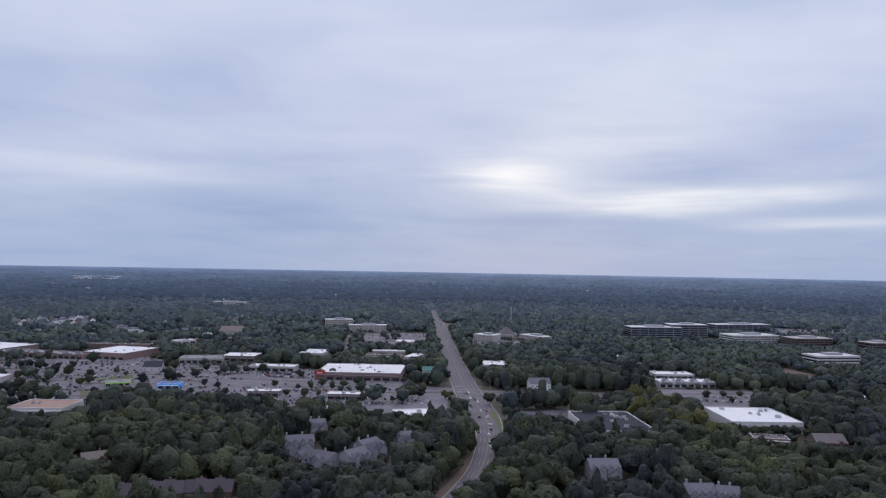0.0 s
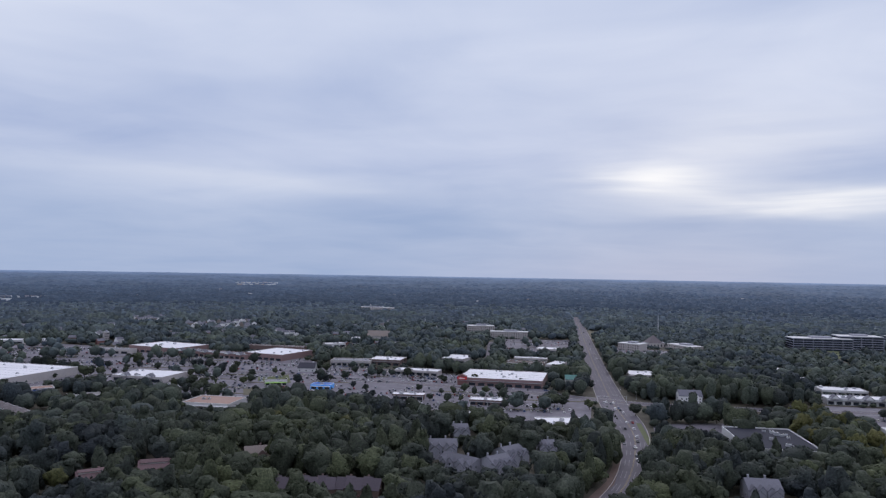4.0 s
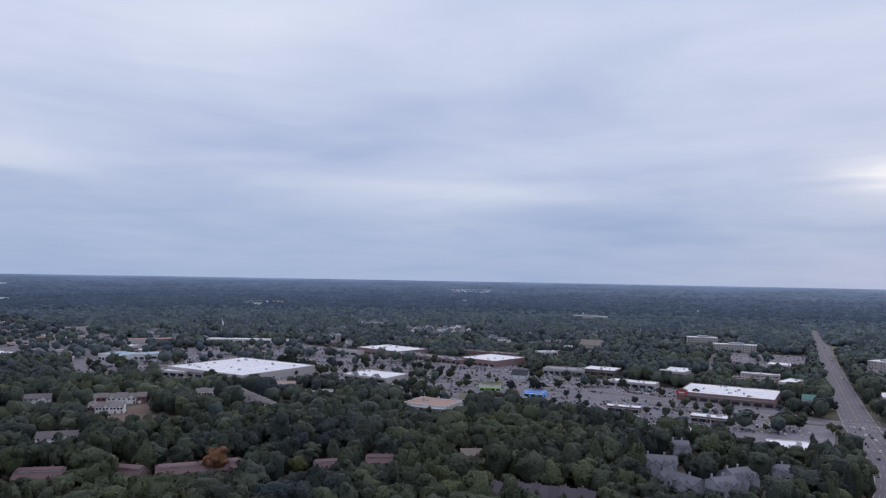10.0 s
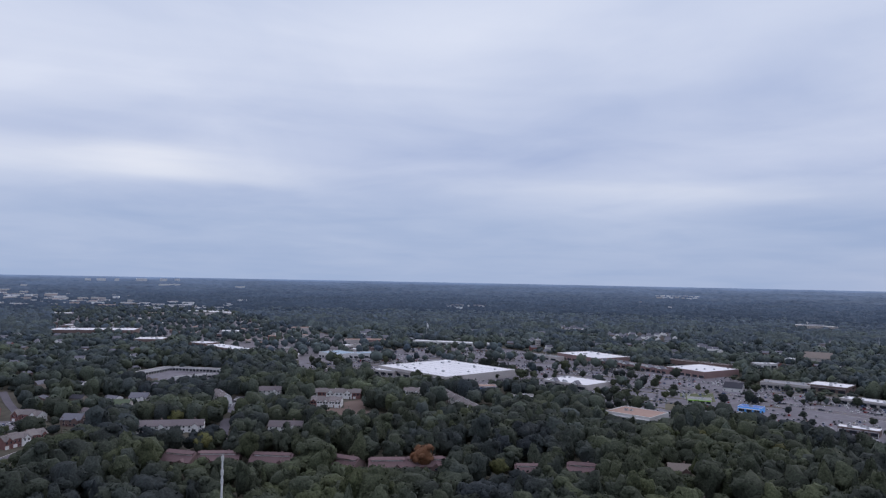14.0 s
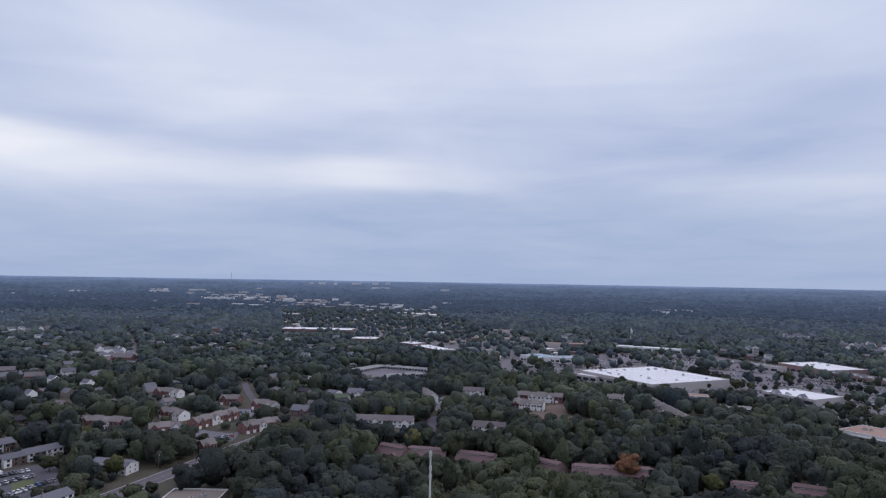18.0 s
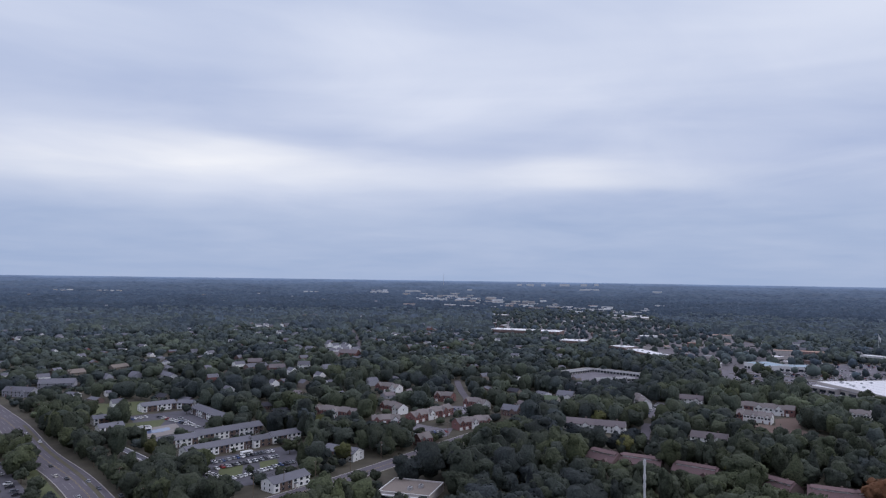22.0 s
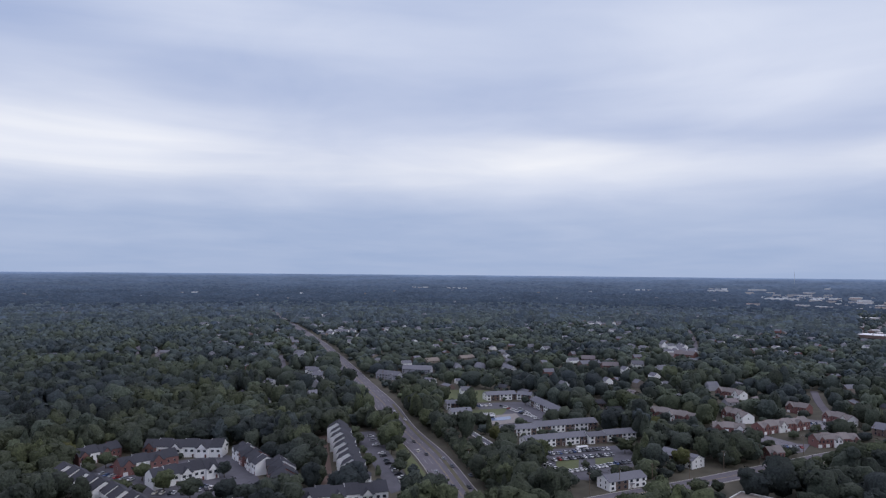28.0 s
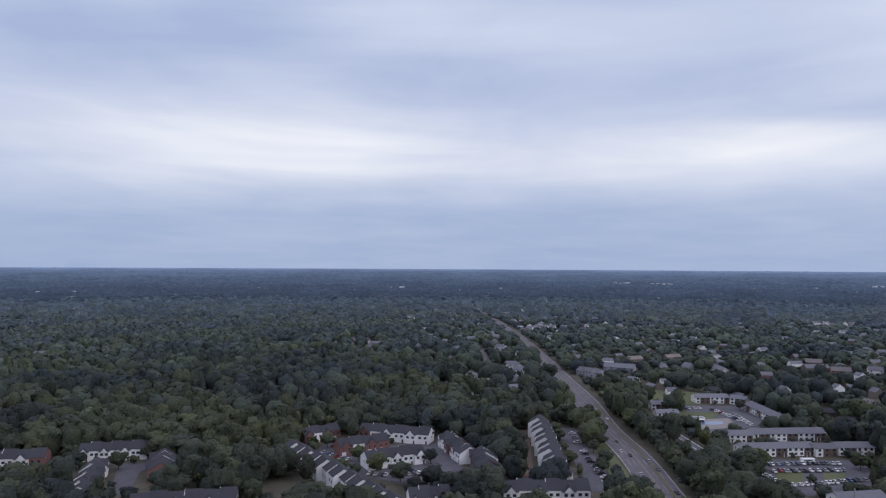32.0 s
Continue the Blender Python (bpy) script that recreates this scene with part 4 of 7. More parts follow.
# shops round the shopping centre
shop(-87.0, 789.6, -1.5, 90.0, 68.8, 8.5, "pinkbrick", "white", units=9, hvac=10, label="brick supermarket with a white flat roof and red corner sign", sign="red")
shop(-86.3, 653.1, 0.5, 33.9, 15.5, 5, "brick", "white", units=5, hvac=3, label="small brick shop with a white flat roof")
shop(-17.6, 565.0, 11.9, 37.1, 28.9, 6, "beige", "white", units=5, hvac=4, front=3, label="low store with a bright white roof behind trees")
shop(-94.2, 585.1, 7.6, 57.2, 17.8, 5, "beige", "white", units=6, hvac=4, front=2, label="long white-roofed shop behind a line of trees")
shop(-74.7, 947.4, -7.1, 49.1, 20.0, 5, "brick", "brown", units=4, hvac=2, label="low brick shop with a brown roof")
shop(-72.5, 985.7, -0.3, 45.3, 15.5, 6, "beige", "white", units=4, hvac=2, label="narrow white-roofed shop wing")
shop(-34.9, 928.5, -14.3, 16.2, 44.4, 7, "beige", "white", units=2, hvac=2, label="square beige shop with a white roof")
shop(-168.8, 954.4, -9.3, 32.6, 46.6, 7, "beige", "white", units=4, hvac=3, label="white-roofed shop among trees")
shop(-56.6, 1121.8, -7.6, 30.4, 28.9, 6, "beige", "white", units=3, hvac=2, label="beige restaurant with a white flat roof")
shop(66.4, 882.6, 2.3, 29.7, 40.0, 5, "beige", "white", units=3, hvac=2, label="low white-roofed shop beside the highway")
shop(-315.2, 568.7, 2.0, 42.8, 35.5, 7, "pale", "tan", units=3, hvac=2, front=30, label="pale block store with a tan gravel roof")
shop(-263.3, 691.6, 6.3, 20.9, 15.5, 5, "skyblue", "blue", units=3, hvac=1, front=12, label="restaurant with bright sky-blue walls and blue roof")
shop(-318.3, 700.0, 25.3, 23.0, 13.3, 4.5, "pale", "grey", units=4, hvac=1, label="low shop with a lime green fascia", sign="lime")
shop(-596.4, 940.5, -13.2, 88.9, 66.2, 9, "pinkbrick", "white", units=8, hvac=6, front=40, label="red brick anchor store with a white flat roof")
shop(-502.7, 904.4, -11.6, 122.0, 24.0, 6.5, "pinkbrick", "grey", units=14, hvac=6, gables=6, front=40, label="long brick arcade of shops with a grey canopy roof")
shop(-415.0, 921.7, -13.4, 60.9, 69.9, 8.5, "pinkbrick", "white", units=6, hvac=5, front=40, label="brick department store with a white flat roof")
shop(-449.2, 985.2, -0.5, 92.0, 14.0, 9, "brick", "brown", units=6, hvac=2, label="brown brick store wing at the back")
shop(-652.0, 895.7, 2.3, 53.7, 20.0, 6, "beige", "grey", units=4, hvac=2, label="grey-roofed shop wing beside the anchor store")
shop(-294.5, 878.0, 8.1, 50.7, 26.6, 7, "beige", "grey", units=7, hvac=4, label="beige strip of shops with tall parapets")
shop(-252.8, 902.4, -0.3, 41.0, 35.5, 7.5, "brick", "white", units=4, hvac=4, label="brick store with a white roof")
shop(-192.7, 819.3, -3.5, 52.9, 20.0, 6, "beige", "white", units=6, hvac=5, label="beige strip shop with a white roof")
shop(-163.9, 660.0, 5.9, 30.1, 13.3, 5, "brick", "white", units=4, hvac=4, label="small brick restaurant with a pale roof")
shop(-392.5, 1078.4, 43.4, 33.0, 15.5, 6, "pale", "white", units=3, hvac=2, label="pale low building at the edge of the woods")
shop(-393.5, 1196.4, 11.1, 18.1, 15.5, 5, "pale", "white", units=2, hvac=1, label="small pale shop with a white roof")
shop(-623.0, 644.8, -3.6, 127.6, 116.9, 9, "beige", "white", units=8, hvac=16, label="huge beige box store with a white flat roof")
shop(-464.4, 698.0, -1.4, 60.0, 46.6, 6, "beige", "white", units=4, hvac=4, gables=2, label="white-roofed store with two small front gables")
shop(-448.2, 579.4, 41.6, 36.7, 8.9, 4, "pale", "brown", units=5, hvac=0, label="low motor-court building with a dark roof")
shop(-896.8, 944.2, 28.7, 147.4, 22.2, 6, "pale", "white", units=9, hvac=4, label="long pale industrial building")
shop(-509.4, 590.8, 48.1, 21.6, 17.8, 5, "beige", "tan", units=3, hvac=1, label="garden shop with a blue awning", sign="blue")
shop(-854.3, 650.8, 1.1, 44.1, 37.7, 8, "pale", "bluegrey", units=6, hvac=2, label="car dealership with a blue-grey roof")
shop(-840.2, 673.3, 69.2, 65.3, 26.6, 7, "pale", "bluegrey", units=8, hvac=3, label="car dealership showroom with a blue-grey roof")
shop(-669.4, 589.7, 11.0, 32.3, 22.2, 6, "beige", "white", units=3, hvac=2, label="white service garage with a flat roof")
shop(-850.4, 366.2, 119.6, 71.1, 11.1, 4.2, "pale", "grey", units=14, hvac=0, label="self-storage row with white roller doors")
shop(-836.3, 420.2, 34.0, 64.1, 8.9, 4.2, "pale", "grey", units=14, hvac=0, label="self-storage row with white roller doors")
shop(-780.7, 388.7, 96.0, 46.5, 13.3, 3.5, "pale", "grey", units=8, hvac=0, label="inner self-storage block with a grey roof")
shop(-1466.0, 521.0, 55.9, 151.7, 55.5, 9, "brick", "white", units=8, hvac=4, label="large store with a long white roof")
shop(-1227.6, 528.9, 53.7, 46.4, 44.4, 8, "brick", "white", units=5, hvac=3, label="white-roofed store with a stepped front")
shop(-1117.4, 570.8, 19.1, 37.9, 33.3, 7, "brick", "white", units=4, hvac=2, label="white-roofed store behind pines")
shop(-1025.0, 566.3, -0.0, 101.0, 28.9, 7, "brick", "white", units=6, hvac=3, label="white-roofed strip of shops behind pines")
shop(-2376.6, 1057.8, 55.2, 155.8, 44.4, 8, "beige", "white", units=6, hvac=0, label="far beige store with a white roof")
shop(-2023.9, 1055.7, 18.1, 175.9, 44.4, 8, "beige", "white", units=6, hvac=0, label="far beige store with a white roof")
shop(-387.1, 71.5, 60.4, 29.0, 26.6, 5, "beige", "tanroof", units=4, hvac=2, label="low building with a flat tan roof beside the road")
shop(247.7, 565.6, 0.2, 54.1, 57.7, 9, "pale", "white", units=4, hvac=8, front=14, label="white warehouse store with a white roof and roof units")
shop(128.0, 535.5, 3.3, 47.5, 68.8, 8.5, "pale", "dark", units=4, hvac=10, front=5, label="warehouse store with a dark membrane roof and white parapet")
shop(264.3, 813.5, 0.9, 44.2, 24.4, 6, "pale", "white", units=6, hvac=4, label="pale strip of shops with a white roof")
shop(259.1, 755.7, 2.6, 60.1, 20.0, 6.5, "pale", "white", units=8, hvac=6, gables=4, label="white strip of shops with gabled fronts")
shop(238.9, 979.3, -1.1, 20.7, 15.5, 5, "pale", "white", units=2, hvac=0, label="small white building in the woods")
shop(245.3, 881.6, 7.5, 11.8, 17.8, 7, "pale", "white", units=2, hvac=1, label="small white shop beside the trees")
shop(236.0, 509.1, -10.8, 24.1, 13.3, 4.5, "brick", "brownroof", units=3, hvac=1, label="long low brown-roofed building in the trees")
shop(403.6, 682.4, -27.4, 8.7, 15.5, 5, "pale", "white", units=2, hvac=0, label="small white outbuilding in the trees")
# offices, hotels and the church
office(393.9, 1319.0, 4.2, 95.7, 37.7, 20, 5, "glass", label="five-storey office block with dark glass bands")
office(461.6, 1339.9, 1.1, 69.7, 37.7, 24, 6, "glass", label="six-storey office block with dark glass bands")
office(622.4, 1483.6, 12.8, 126.6, 33.3, 16, 4, "glass", label="far office block with dark glass bands")
office(545.0, 1255.0, 10.7, 88.3, 44.4, 14, 4, "deck", label="open concrete parking deck")
office(619.6, 1201.2, 10.3, 68.4, 37.7, 15, 4, "brick", label="brown brick office block with glass bands")
office(534.5, 972.5, 8.2, 64.0, 33.3, 12, 3, "deck", label="tan three-storey office building")
office(714.7, 1161.6, 9.6, 47.4, 33.3, 13, 3, "brick", label="tan office building beyond the woods")
office(-208.2, 1435.7, 14.0, 54.7, 24.4, 15, 4, "beige", label="beige hotel block with rows of windows")
office(-137.9, 1331.8, 7.1, 71.7, 20.0, 13, 4, "beige", label="white four-storey hotel with rows of windows")
office(77.3, 1199.1, -33.7, 38.4, 26.6, 11, 3, "beige", label="beige residence wing beside the church")
office(163.7, 1229.8, -57.1, 59.2, 26.6, 8, 2, "beige", label="beige residence wing beside the church")
office(-621.5, 2070.1, -7.6, 111.7, 22.2, 14, 4, "beige", label="far apartment block above the woods")
office(-761.1, 1020.5, 53.9, 7.9, 8.9, 16, 4, "beige", label="slim pale tower block above trees")
# houses and residences in the trees
house(99.4, 719.1, 6.3, 21.2, 15.5, 7, "white", "greyroof", label="white colonial office house with a grey roof")
house(-14.2, 806.7, 7.1, 13.1, 13.3, 5, "pale", "teal", label="restaurant with a teal metal roof")
house(-326.1, 807.1, 7.4, 19.7, 17.8, 4.5, "pale", "slate", label="small bank with a hipped grey roof")
house(-362.6, 1227.2, 11.4, 39.1, 28.9, 7, "beige", "tanroof", label="large beige building with a hipped roof")
apartments(94.5, 413.2, 3.6, 17.2, 17.8, 8, "grey", "greyroof", label="grey apartment house with stepped gables")
apartments(134.5, 369.9, 3.2, 15.0, 15.5, 8, "grey", "greyroof", label="grey apartment house with chimneys")
apartments(148.2, 366.1, -12.1, 10.8, 15.5, 8, "grey", "greyroof", label="grey apartment house with chimneys")
house(271.1, 498.2, -0.5, 20.9, 15.5, 5, "brick", "brownroof", label="brown-roofed house in the trees")
apartments(-91.9, 461.9, 15.8, 19.5, 15.5, 7.5, "grey", "greyroof", label="grey-sided apartment house with stepped gables")
apartments(-88.5, 511.1, 19.6, 11.2, 15.5, 7.5, "grey", "greyroof", label="grey-sided apartment house with stepped gables")
apartments(-51.7, 429.8, 47.5, 14.8, 15.5, 7.5, "grey", "greyroof", label="grey-sided apartment house with stepped gables")
apartments(-46.4, 455.1, 51.3, 15.7, 15.5, 7.5, "grey", "greyroof", label="grey-sided apartment house with stepped gables")
apartments(-24.4, 477.9, 14.0, 9.8, 15.5, 7.5, "grey", "greyroof", label="grey-sided apartment house with stepped gables")
apartments(-73.0, 432.3, -28.7, 25.4, 13.3, 6, "grey", "greyroof", label="grey apartment wing in the trees")
row(-165.3, 358.1, 9.5, 21.1, 14.4, 5, 5, "brown", "umber", label="low dark-roofed row of homes in the trees")
row(-142.3, 363.3, 12.2, 24.3, 14.4, 5, 5, "brown", "umber", label="low dark-roofed row of homes in the trees")
row(-118.0, 368.1, 5.6, 24.0, 14.4, 5, 5, "brown", "umber", label="low dark-roofed row of homes in the trees")
row(-92.0, 365.9, -4.4, 18.0, 14.4, 5, 5, "brown", "umber", label="low dark-roofed row of homes in the trees")
house(-204.9, 422.6, 32.8, 13.7, 10.0, 5, "brick", "tanroof", label="brick house in the trees")
# terraced homes off the highway
row(-309.6, -242.1, 66.1, 120.3, 12.0, 6, 12, "white", "slate", fall=0.3, label="white townhouse row stepping down with dark roofs")
row(-236.7, -351.9, -133.2, 56.4, 12.0, 6, 5, "white", "slate", label="white townhouse row with a dark shingle roof")
row(-422.4, -164.3, 27.5, 121.8, 13.3, 6, 10, "white", "slate", fall=0.45, label="white townhouse row stepping down beside the avenue")
row(-409.1, -269.5, 103.1, 50.4, 13.3, 6, 6, "white", "slate", label="white townhouse row with front gables and dark roofs")
row(-358.5, -237.8, 145.2, 37.2, 13.3, 6, 5, "white", "slate", label="white townhouse row with front gables and dark roofs")
row(-398.7, -215.7, 45.8, 46.1, 13.3, 6, 4, "white", "slate", label="white townhouse row with a dark shingle roof")
row(-372.2, -183.2, 31.7, 41.5, 14.4, 6, 3, "red", "slate", label="brick-ended townhouse row with a dark roof")
row(-345.1, -135.1, 121.3, 44.2, 13.3, 6, 6, "white", "slate", label="white townhouse row with front gables and dark roofs")
row(-381.9, -314.6, 156.7, 27.3, 12.2, 6, 4, "red", "slate", label="brick and white townhouse row with dark roofs")
row(-373.4, -272.0, 146.9, 34.3, 12.2, 6, 4, "red", "slate", label="brick townhouse row with dark roofs")
row(-305.1, -181.3, 130.1, 20.4, 13.3, 6, 4, "white", "slate", label="white townhouse row with dark roofs")
row(-282.7, -392.3, 131.8, 41.3, 13.3, 6, 7, "white", "slate", label="white townhouse row with front gables and dark roofs")
row(-274.8, -341.4, 46.9, 34.7, 14.4, 6, 3, "red", "slate", label="brick-ended townhouse row with a dark roof")
row(-240.8, -425.2, 130.2, 31.4, 13.3, 6, 4, "white", "slate", label="white townhouse row with front gables and dark roofs")
row(-238.8, -279.6, 130.7, 49.1, 13.3, 6, 6, "white", "slate", label="long dark-roofed townhouse row among trees")
# garden apartments round the courtyards
apartments(-666.4, -105.6, 121.4, 29.7, 11.1, 5.2, "white", "greyroof", label="white two-storey garden apartments with grey roofs")
apartments(-671.5, -81.6, 77.9, 13.6, 10.0, 5.2, "white", "greyroof", label="white two-storey garden apartments with grey roofs")
apartments(-620.7, -54.1, 29.3, 62.7, 12.2, 5.2, "white", "greyroof", label="white two-storey garden apartments with grey roofs")
apartments(-525.3, -70.8, 119.8, 28.1, 11.1, 5.2, "white", "greyroof", label="white two-storey garden apartments with grey roofs")
apartments(-551.4, -37.6, 124.1, 52.4, 12.2, 5.2, "white", "greyroof", label="white two-storey garden apartments with grey roofs")
apartments(-503.5, -40.7, 125.2, 49.4, 11.1, 5.2, "white", "greyroof", label="white two-storey garden apartments with grey roofs")
apartments(-518.0, -13.8, 124.2, 14.2, 10.0, 5.2, "white", "greyroof", label="white two-storey garden apartments with grey roofs")
apartments(-530.9, 2.6, 121.8, 23.4, 11.1, 5.2, "white", "greyroof", label="white two-storey garden apartments with grey roofs")
apartments(-474.7, 41.4, 48.5, 24.9, 12.2, 5.2, "white", "greyroof", label="white two-storey garden apartments with grey roofs")
apartments(-415.4, 4.2, 129.3, 26.1, 11.1, 5.2, "white", "greyroof", label="white two-storey garden apartments with grey roofs")
apartments(-609.8, -139.1, 118.4, 11.2, 10.0, 5.2, "white", "greyroof", label="white two-storey garden apartments with grey roofs")
apartments(-577.0, -124.4, 122.0, 17.8, 10.0, 5.2, "white", "greyroof", label="white two-storey garden apartments with grey roofs")
house(-687.5, -142.8, 118.6, 10.0, 8.9, 4, "white", "greyroof", label="small white shed house on grass")
shop(-495.6, -92.4, 32.5, 58.4, 5.6, 3, "beige", "greyroof", units=0, hvac=0, label="long grey-roofed carport beside the lawns")
shop(-580.5, -101.1, 118.2, 9.7, 6.7, 3, "pale", "greyroof", units=2, hvac=0, label="small grey-roofed house beside the pool")
# brick homes across the side street
row(-611.8, 47.4, 52.3, 40.7, 11.0, 5.4, 4, "red", "tanbrown", label="pink brick and white terraced homes with grey-tan roofs")
row(-626.7, 98.8, 27.4, 27.5, 11.0, 5.4, 2, "red", "tanbrown", label="pink brick and white terraced homes with grey-tan roofs")
row(-581.8, 85.1, 85.3, 23.0, 11.0, 3.2, 3, "red", "tanbrown", label="low brick homes with grey-tan roofs")
row(-594.3, 125.3, 127.7, 51.6, 11.0, 5.4, 6, "red", "tanbrown", label="pink brick and white terraced homes with grey-tan roofs")
row(-635.7, 177.5, 32.5, 24.7, 11.0, 5.4, 2, "red", "tanbrown", label="pink brick and white terraced homes with grey-tan roofs")
row(-552.7, 150.5, 108.2, 31.5, 11.0, 5.4, 5, "red", "tanbrown", label="pink brick and white terraced homes with grey-tan roofs")
row(-499.9, 100.3, 109.0, 10.5, 11.0, 5.4, 2, "red", "tanbrown", label="small brick block with a grey-tan roof")
row(-739.0, 110.8, 40.0, 29.1, 11.0, 5.4, 3, "red", "tanbrown", label="pink brick and white terraced homes with grey-tan roofs")
row(-675.0, 156.0, 48.6, 17.9, 11.0, 5.4, 2, "red", "tanbrown", label="pink brick and white terraced homes with grey-tan roofs")
house(-1046.3, 75.1, 69.0, 15.2, 13.3, 5.2, "red", "brownroof", label="red brick house with a brown shingle roof in the trees")
house(-1072.6, 99.6, 55.2, 30.7, 15.5, 5.2, "red", "brownroof", label="red brick house with a brown shingle roof in the trees")
house(-625.6, 392.4, 47.7, 22.6, 11.1, 5.2, "white", "brownroof", label="white house with a brown shingle roof in the trees")
house(-469.8, 309.9, 45.9, 25.6, 11.1, 5.2, "white", "brownroof", label="white house with a brown shingle roof in the trees")
house(-534.9, 235.1, 55.7, 24.3, 11.1, 5.2, "white", "brownroof", label="white house with a brown shingle roof in the trees")
house(-521.3, 255.2, 55.9, 24.3, 11.1, 5.2, "white", "brownroof", label="white house with a brown shingle roof in the trees")
house(-434.1, 209.3, 29.2, 20.7, 15.5, 3.2, "brick", "redroof", label="brown brick house with a reddish brown roof in the trees")
house(-419.7, 227.5, 48.0, 25.9, 13.3, 3.2, "brick", "redroof", label="brown brick house with a reddish brown roof in the trees")
house(-393.9, 250.6, 40.2, 26.2, 13.3, 3.2, "brick", "redroof", label="brown brick house with a reddish brown roof in the trees")
house(-355.1, 279.3, 18.4, 18.7, 15.5, 3.2, "brick", "redroof", label="brown brick house with a reddish brown roof in the trees")
house(-336.8, 297.4, 50.0, 23.1, 13.3, 3.2, "brick", "redroof", label="brown brick house with a reddish brown roof in the trees")
house(-322.9, 316.7, 51.5, 24.6, 13.3, 3.2, "brick", "redroof", label="brown brick house with a reddish brown roof in the trees")
house(-270.0, 353.8, 44.7, 16.0, 11.1, 3.2, "brick", "redroof", label="brown brick house with a reddish brown roof in the trees")
house(-247.2, 378.4, 32.1, 17.2, 14.4, 3.2, "brick", "redroof", label="brown brick house with a reddish brown roof in the trees")
house(-640.5, 252.4, 46.8, 14.6, 11.1, 5.2, "beige", "greenroof", label="beige house with a green roof in the trees")
house(-664.3, 277.9, 47.1, 16.3, 12.2, 5.2, "white", "greyroof", label="white house with a grey shingle roof in the trees")
house(-597.7, 198.8, 46.1, 15.1, 12.2, 5.2, "brick", "greyroof", label="brown brick house with a grey shingle roof in the trees")
house(-1227.2, -512.0, 93.7, 12.0, 11.1, 5.2, "white", "greyroof", label="white house with a grey shingle roof in the trees")
house(-1268.3, -503.0, 94.0, 20.8, 12.2, 5.2, "white", "greyroof", label="white house with a grey shingle roof in the trees")
house(-1280.8, -487.1, 94.1, 10.1, 11.1, 5.2, "white", "greyroof", label="white house with a grey shingle roof in the trees")
house(-762.1, -336.8, 90.7, 10.5, 11.1, 5.2, "white", "greyroof", label="white house with a grey shingle roof in the trees")
house(-732.1, -317.7, 90.5, 13.0, 10.0, 5.2, "white", "greyroof", label="white house with a grey shingle roof in the trees")
house(-914.6, -424.3, 53.5, 24.3, 11.1, 5.2, "white", "greyroof", label="white house with a grey shingle roof in the trees")
house(-888.4, -410.4, 91.5, 13.9, 11.1, 5.2, "white", "greyroof", label="white house with a grey shingle roof in the trees")
house(-890.0, -230.5, 139.4, 19.3, 11.1, 5.2, "tan", "tanroof", label="tan house with a tan roof in the trees")
house(-936.1, -194.0, 139.6, 21.6, 10.0, 5.2, "tan", "tanroof", label="tan house with a tan roof in the trees")
house(-926.4, -31.0, 125.5, 28.2, 11.1, 5.2, "brick", "greyroof", label="brown brick house with a grey shingle roof in the trees")
house(-912.3, -5.2, 97.5, 19.7, 12.2, 5.2, "red", "brownroof", label="red brick house with a brown shingle roof in the trees")
house(-938.1, 28.4, 99.1, 14.3, 12.2, 5.2, "white", "greyroof", label="white house with a grey shingle roof in the trees")
house(-861.9, -128.4, 28.5, 50.3, 10.0, 5.2, "white", "greyroof", label="white house with a grey shingle roof in the trees")
house(-976.8, -34.1, 89.9, 17.4, 12.2, 5.2, "brick", "brownroof", label="brown brick house with a brown shingle roof in the trees")
house(-808.7, -226.0, 91.0, 34.3, 13.3, 5.2, "bluegrey", "greyroof", label="blue-grey house with a grey shingle roof in the trees")
house(-758.2, -244.3, 70.3, 29.5, 12.2, 5.2, "bluegrey", "greyroof", label="blue-grey house with a grey shingle roof in the trees")
row(-571.0, 433.0, 43.4, 50.8, 11.1, 5.5, 6, "white", "tanbrown", label="white terraced homes with grey-tan roofs")
row(-538.3, 398.5, 40.6, 28.2, 11.1, 5.5, 5, "white", "tanbrown", label="white terraced homes with grey-tan roofs")
row(-625.6, 338.8, -16.0, 41.3, 11.1, 5.5, 4, "white", "tanbrown", label="white terraced homes with brown roofs")
row(-452.9, 492.9, -27.3, 125.3, 10.5, 5.5, 16, "white", "tanbrown", label="white and brick terraced homes stepping down beside trees")
row(-527.2, 499.0, 42.4, 20.7, 11.1, 5.5, 4, "white", "tanbrown", label="white terraced homes with grey-tan roofs")


# ---- the church with a pyramid roof ----
def church(x, y):
    footprint(x, y, 0, 34, 34, 40)
    b = root("church", x, y, 20, "low pale church with a brown pyramid roof", "church")
    bm = bmesh.new()
    box(bm, -24, 24, -13, 13, 0, 7)
    part("wall", bm, "beige", b)
    bm = bmesh.new()
    base = [bm.verts.new(p) for p in ((-13, -13, 7), (13, -13, 7), (13, 13, 7), (-13, 13, 7))]
    tip = bm.verts.new((0, 0, 20))
    bm.faces.new(base)
    for i in range(4):
        bm.faces.new((base[i], base[(i + 1) % 4], tip))
    part("roof", bm, "brownroof", b)
    bm = bmesh.new()
    box(bm, -24.4, -13.1, -13.4, 13.4, 7, 7.5)
    part("flat_roof", bm, "grey", b)
    bm = bmesh.new()
    box(bm, 13.1, 24.4, -13.4, 13.4, 7, 7.5)
    part("flat_roof", bm, "grey", b)
    for i in range(8):
        put_window(b, -21 + i * 6, -13, 1.5, 2.0, 3.5)


church(116, 1268)


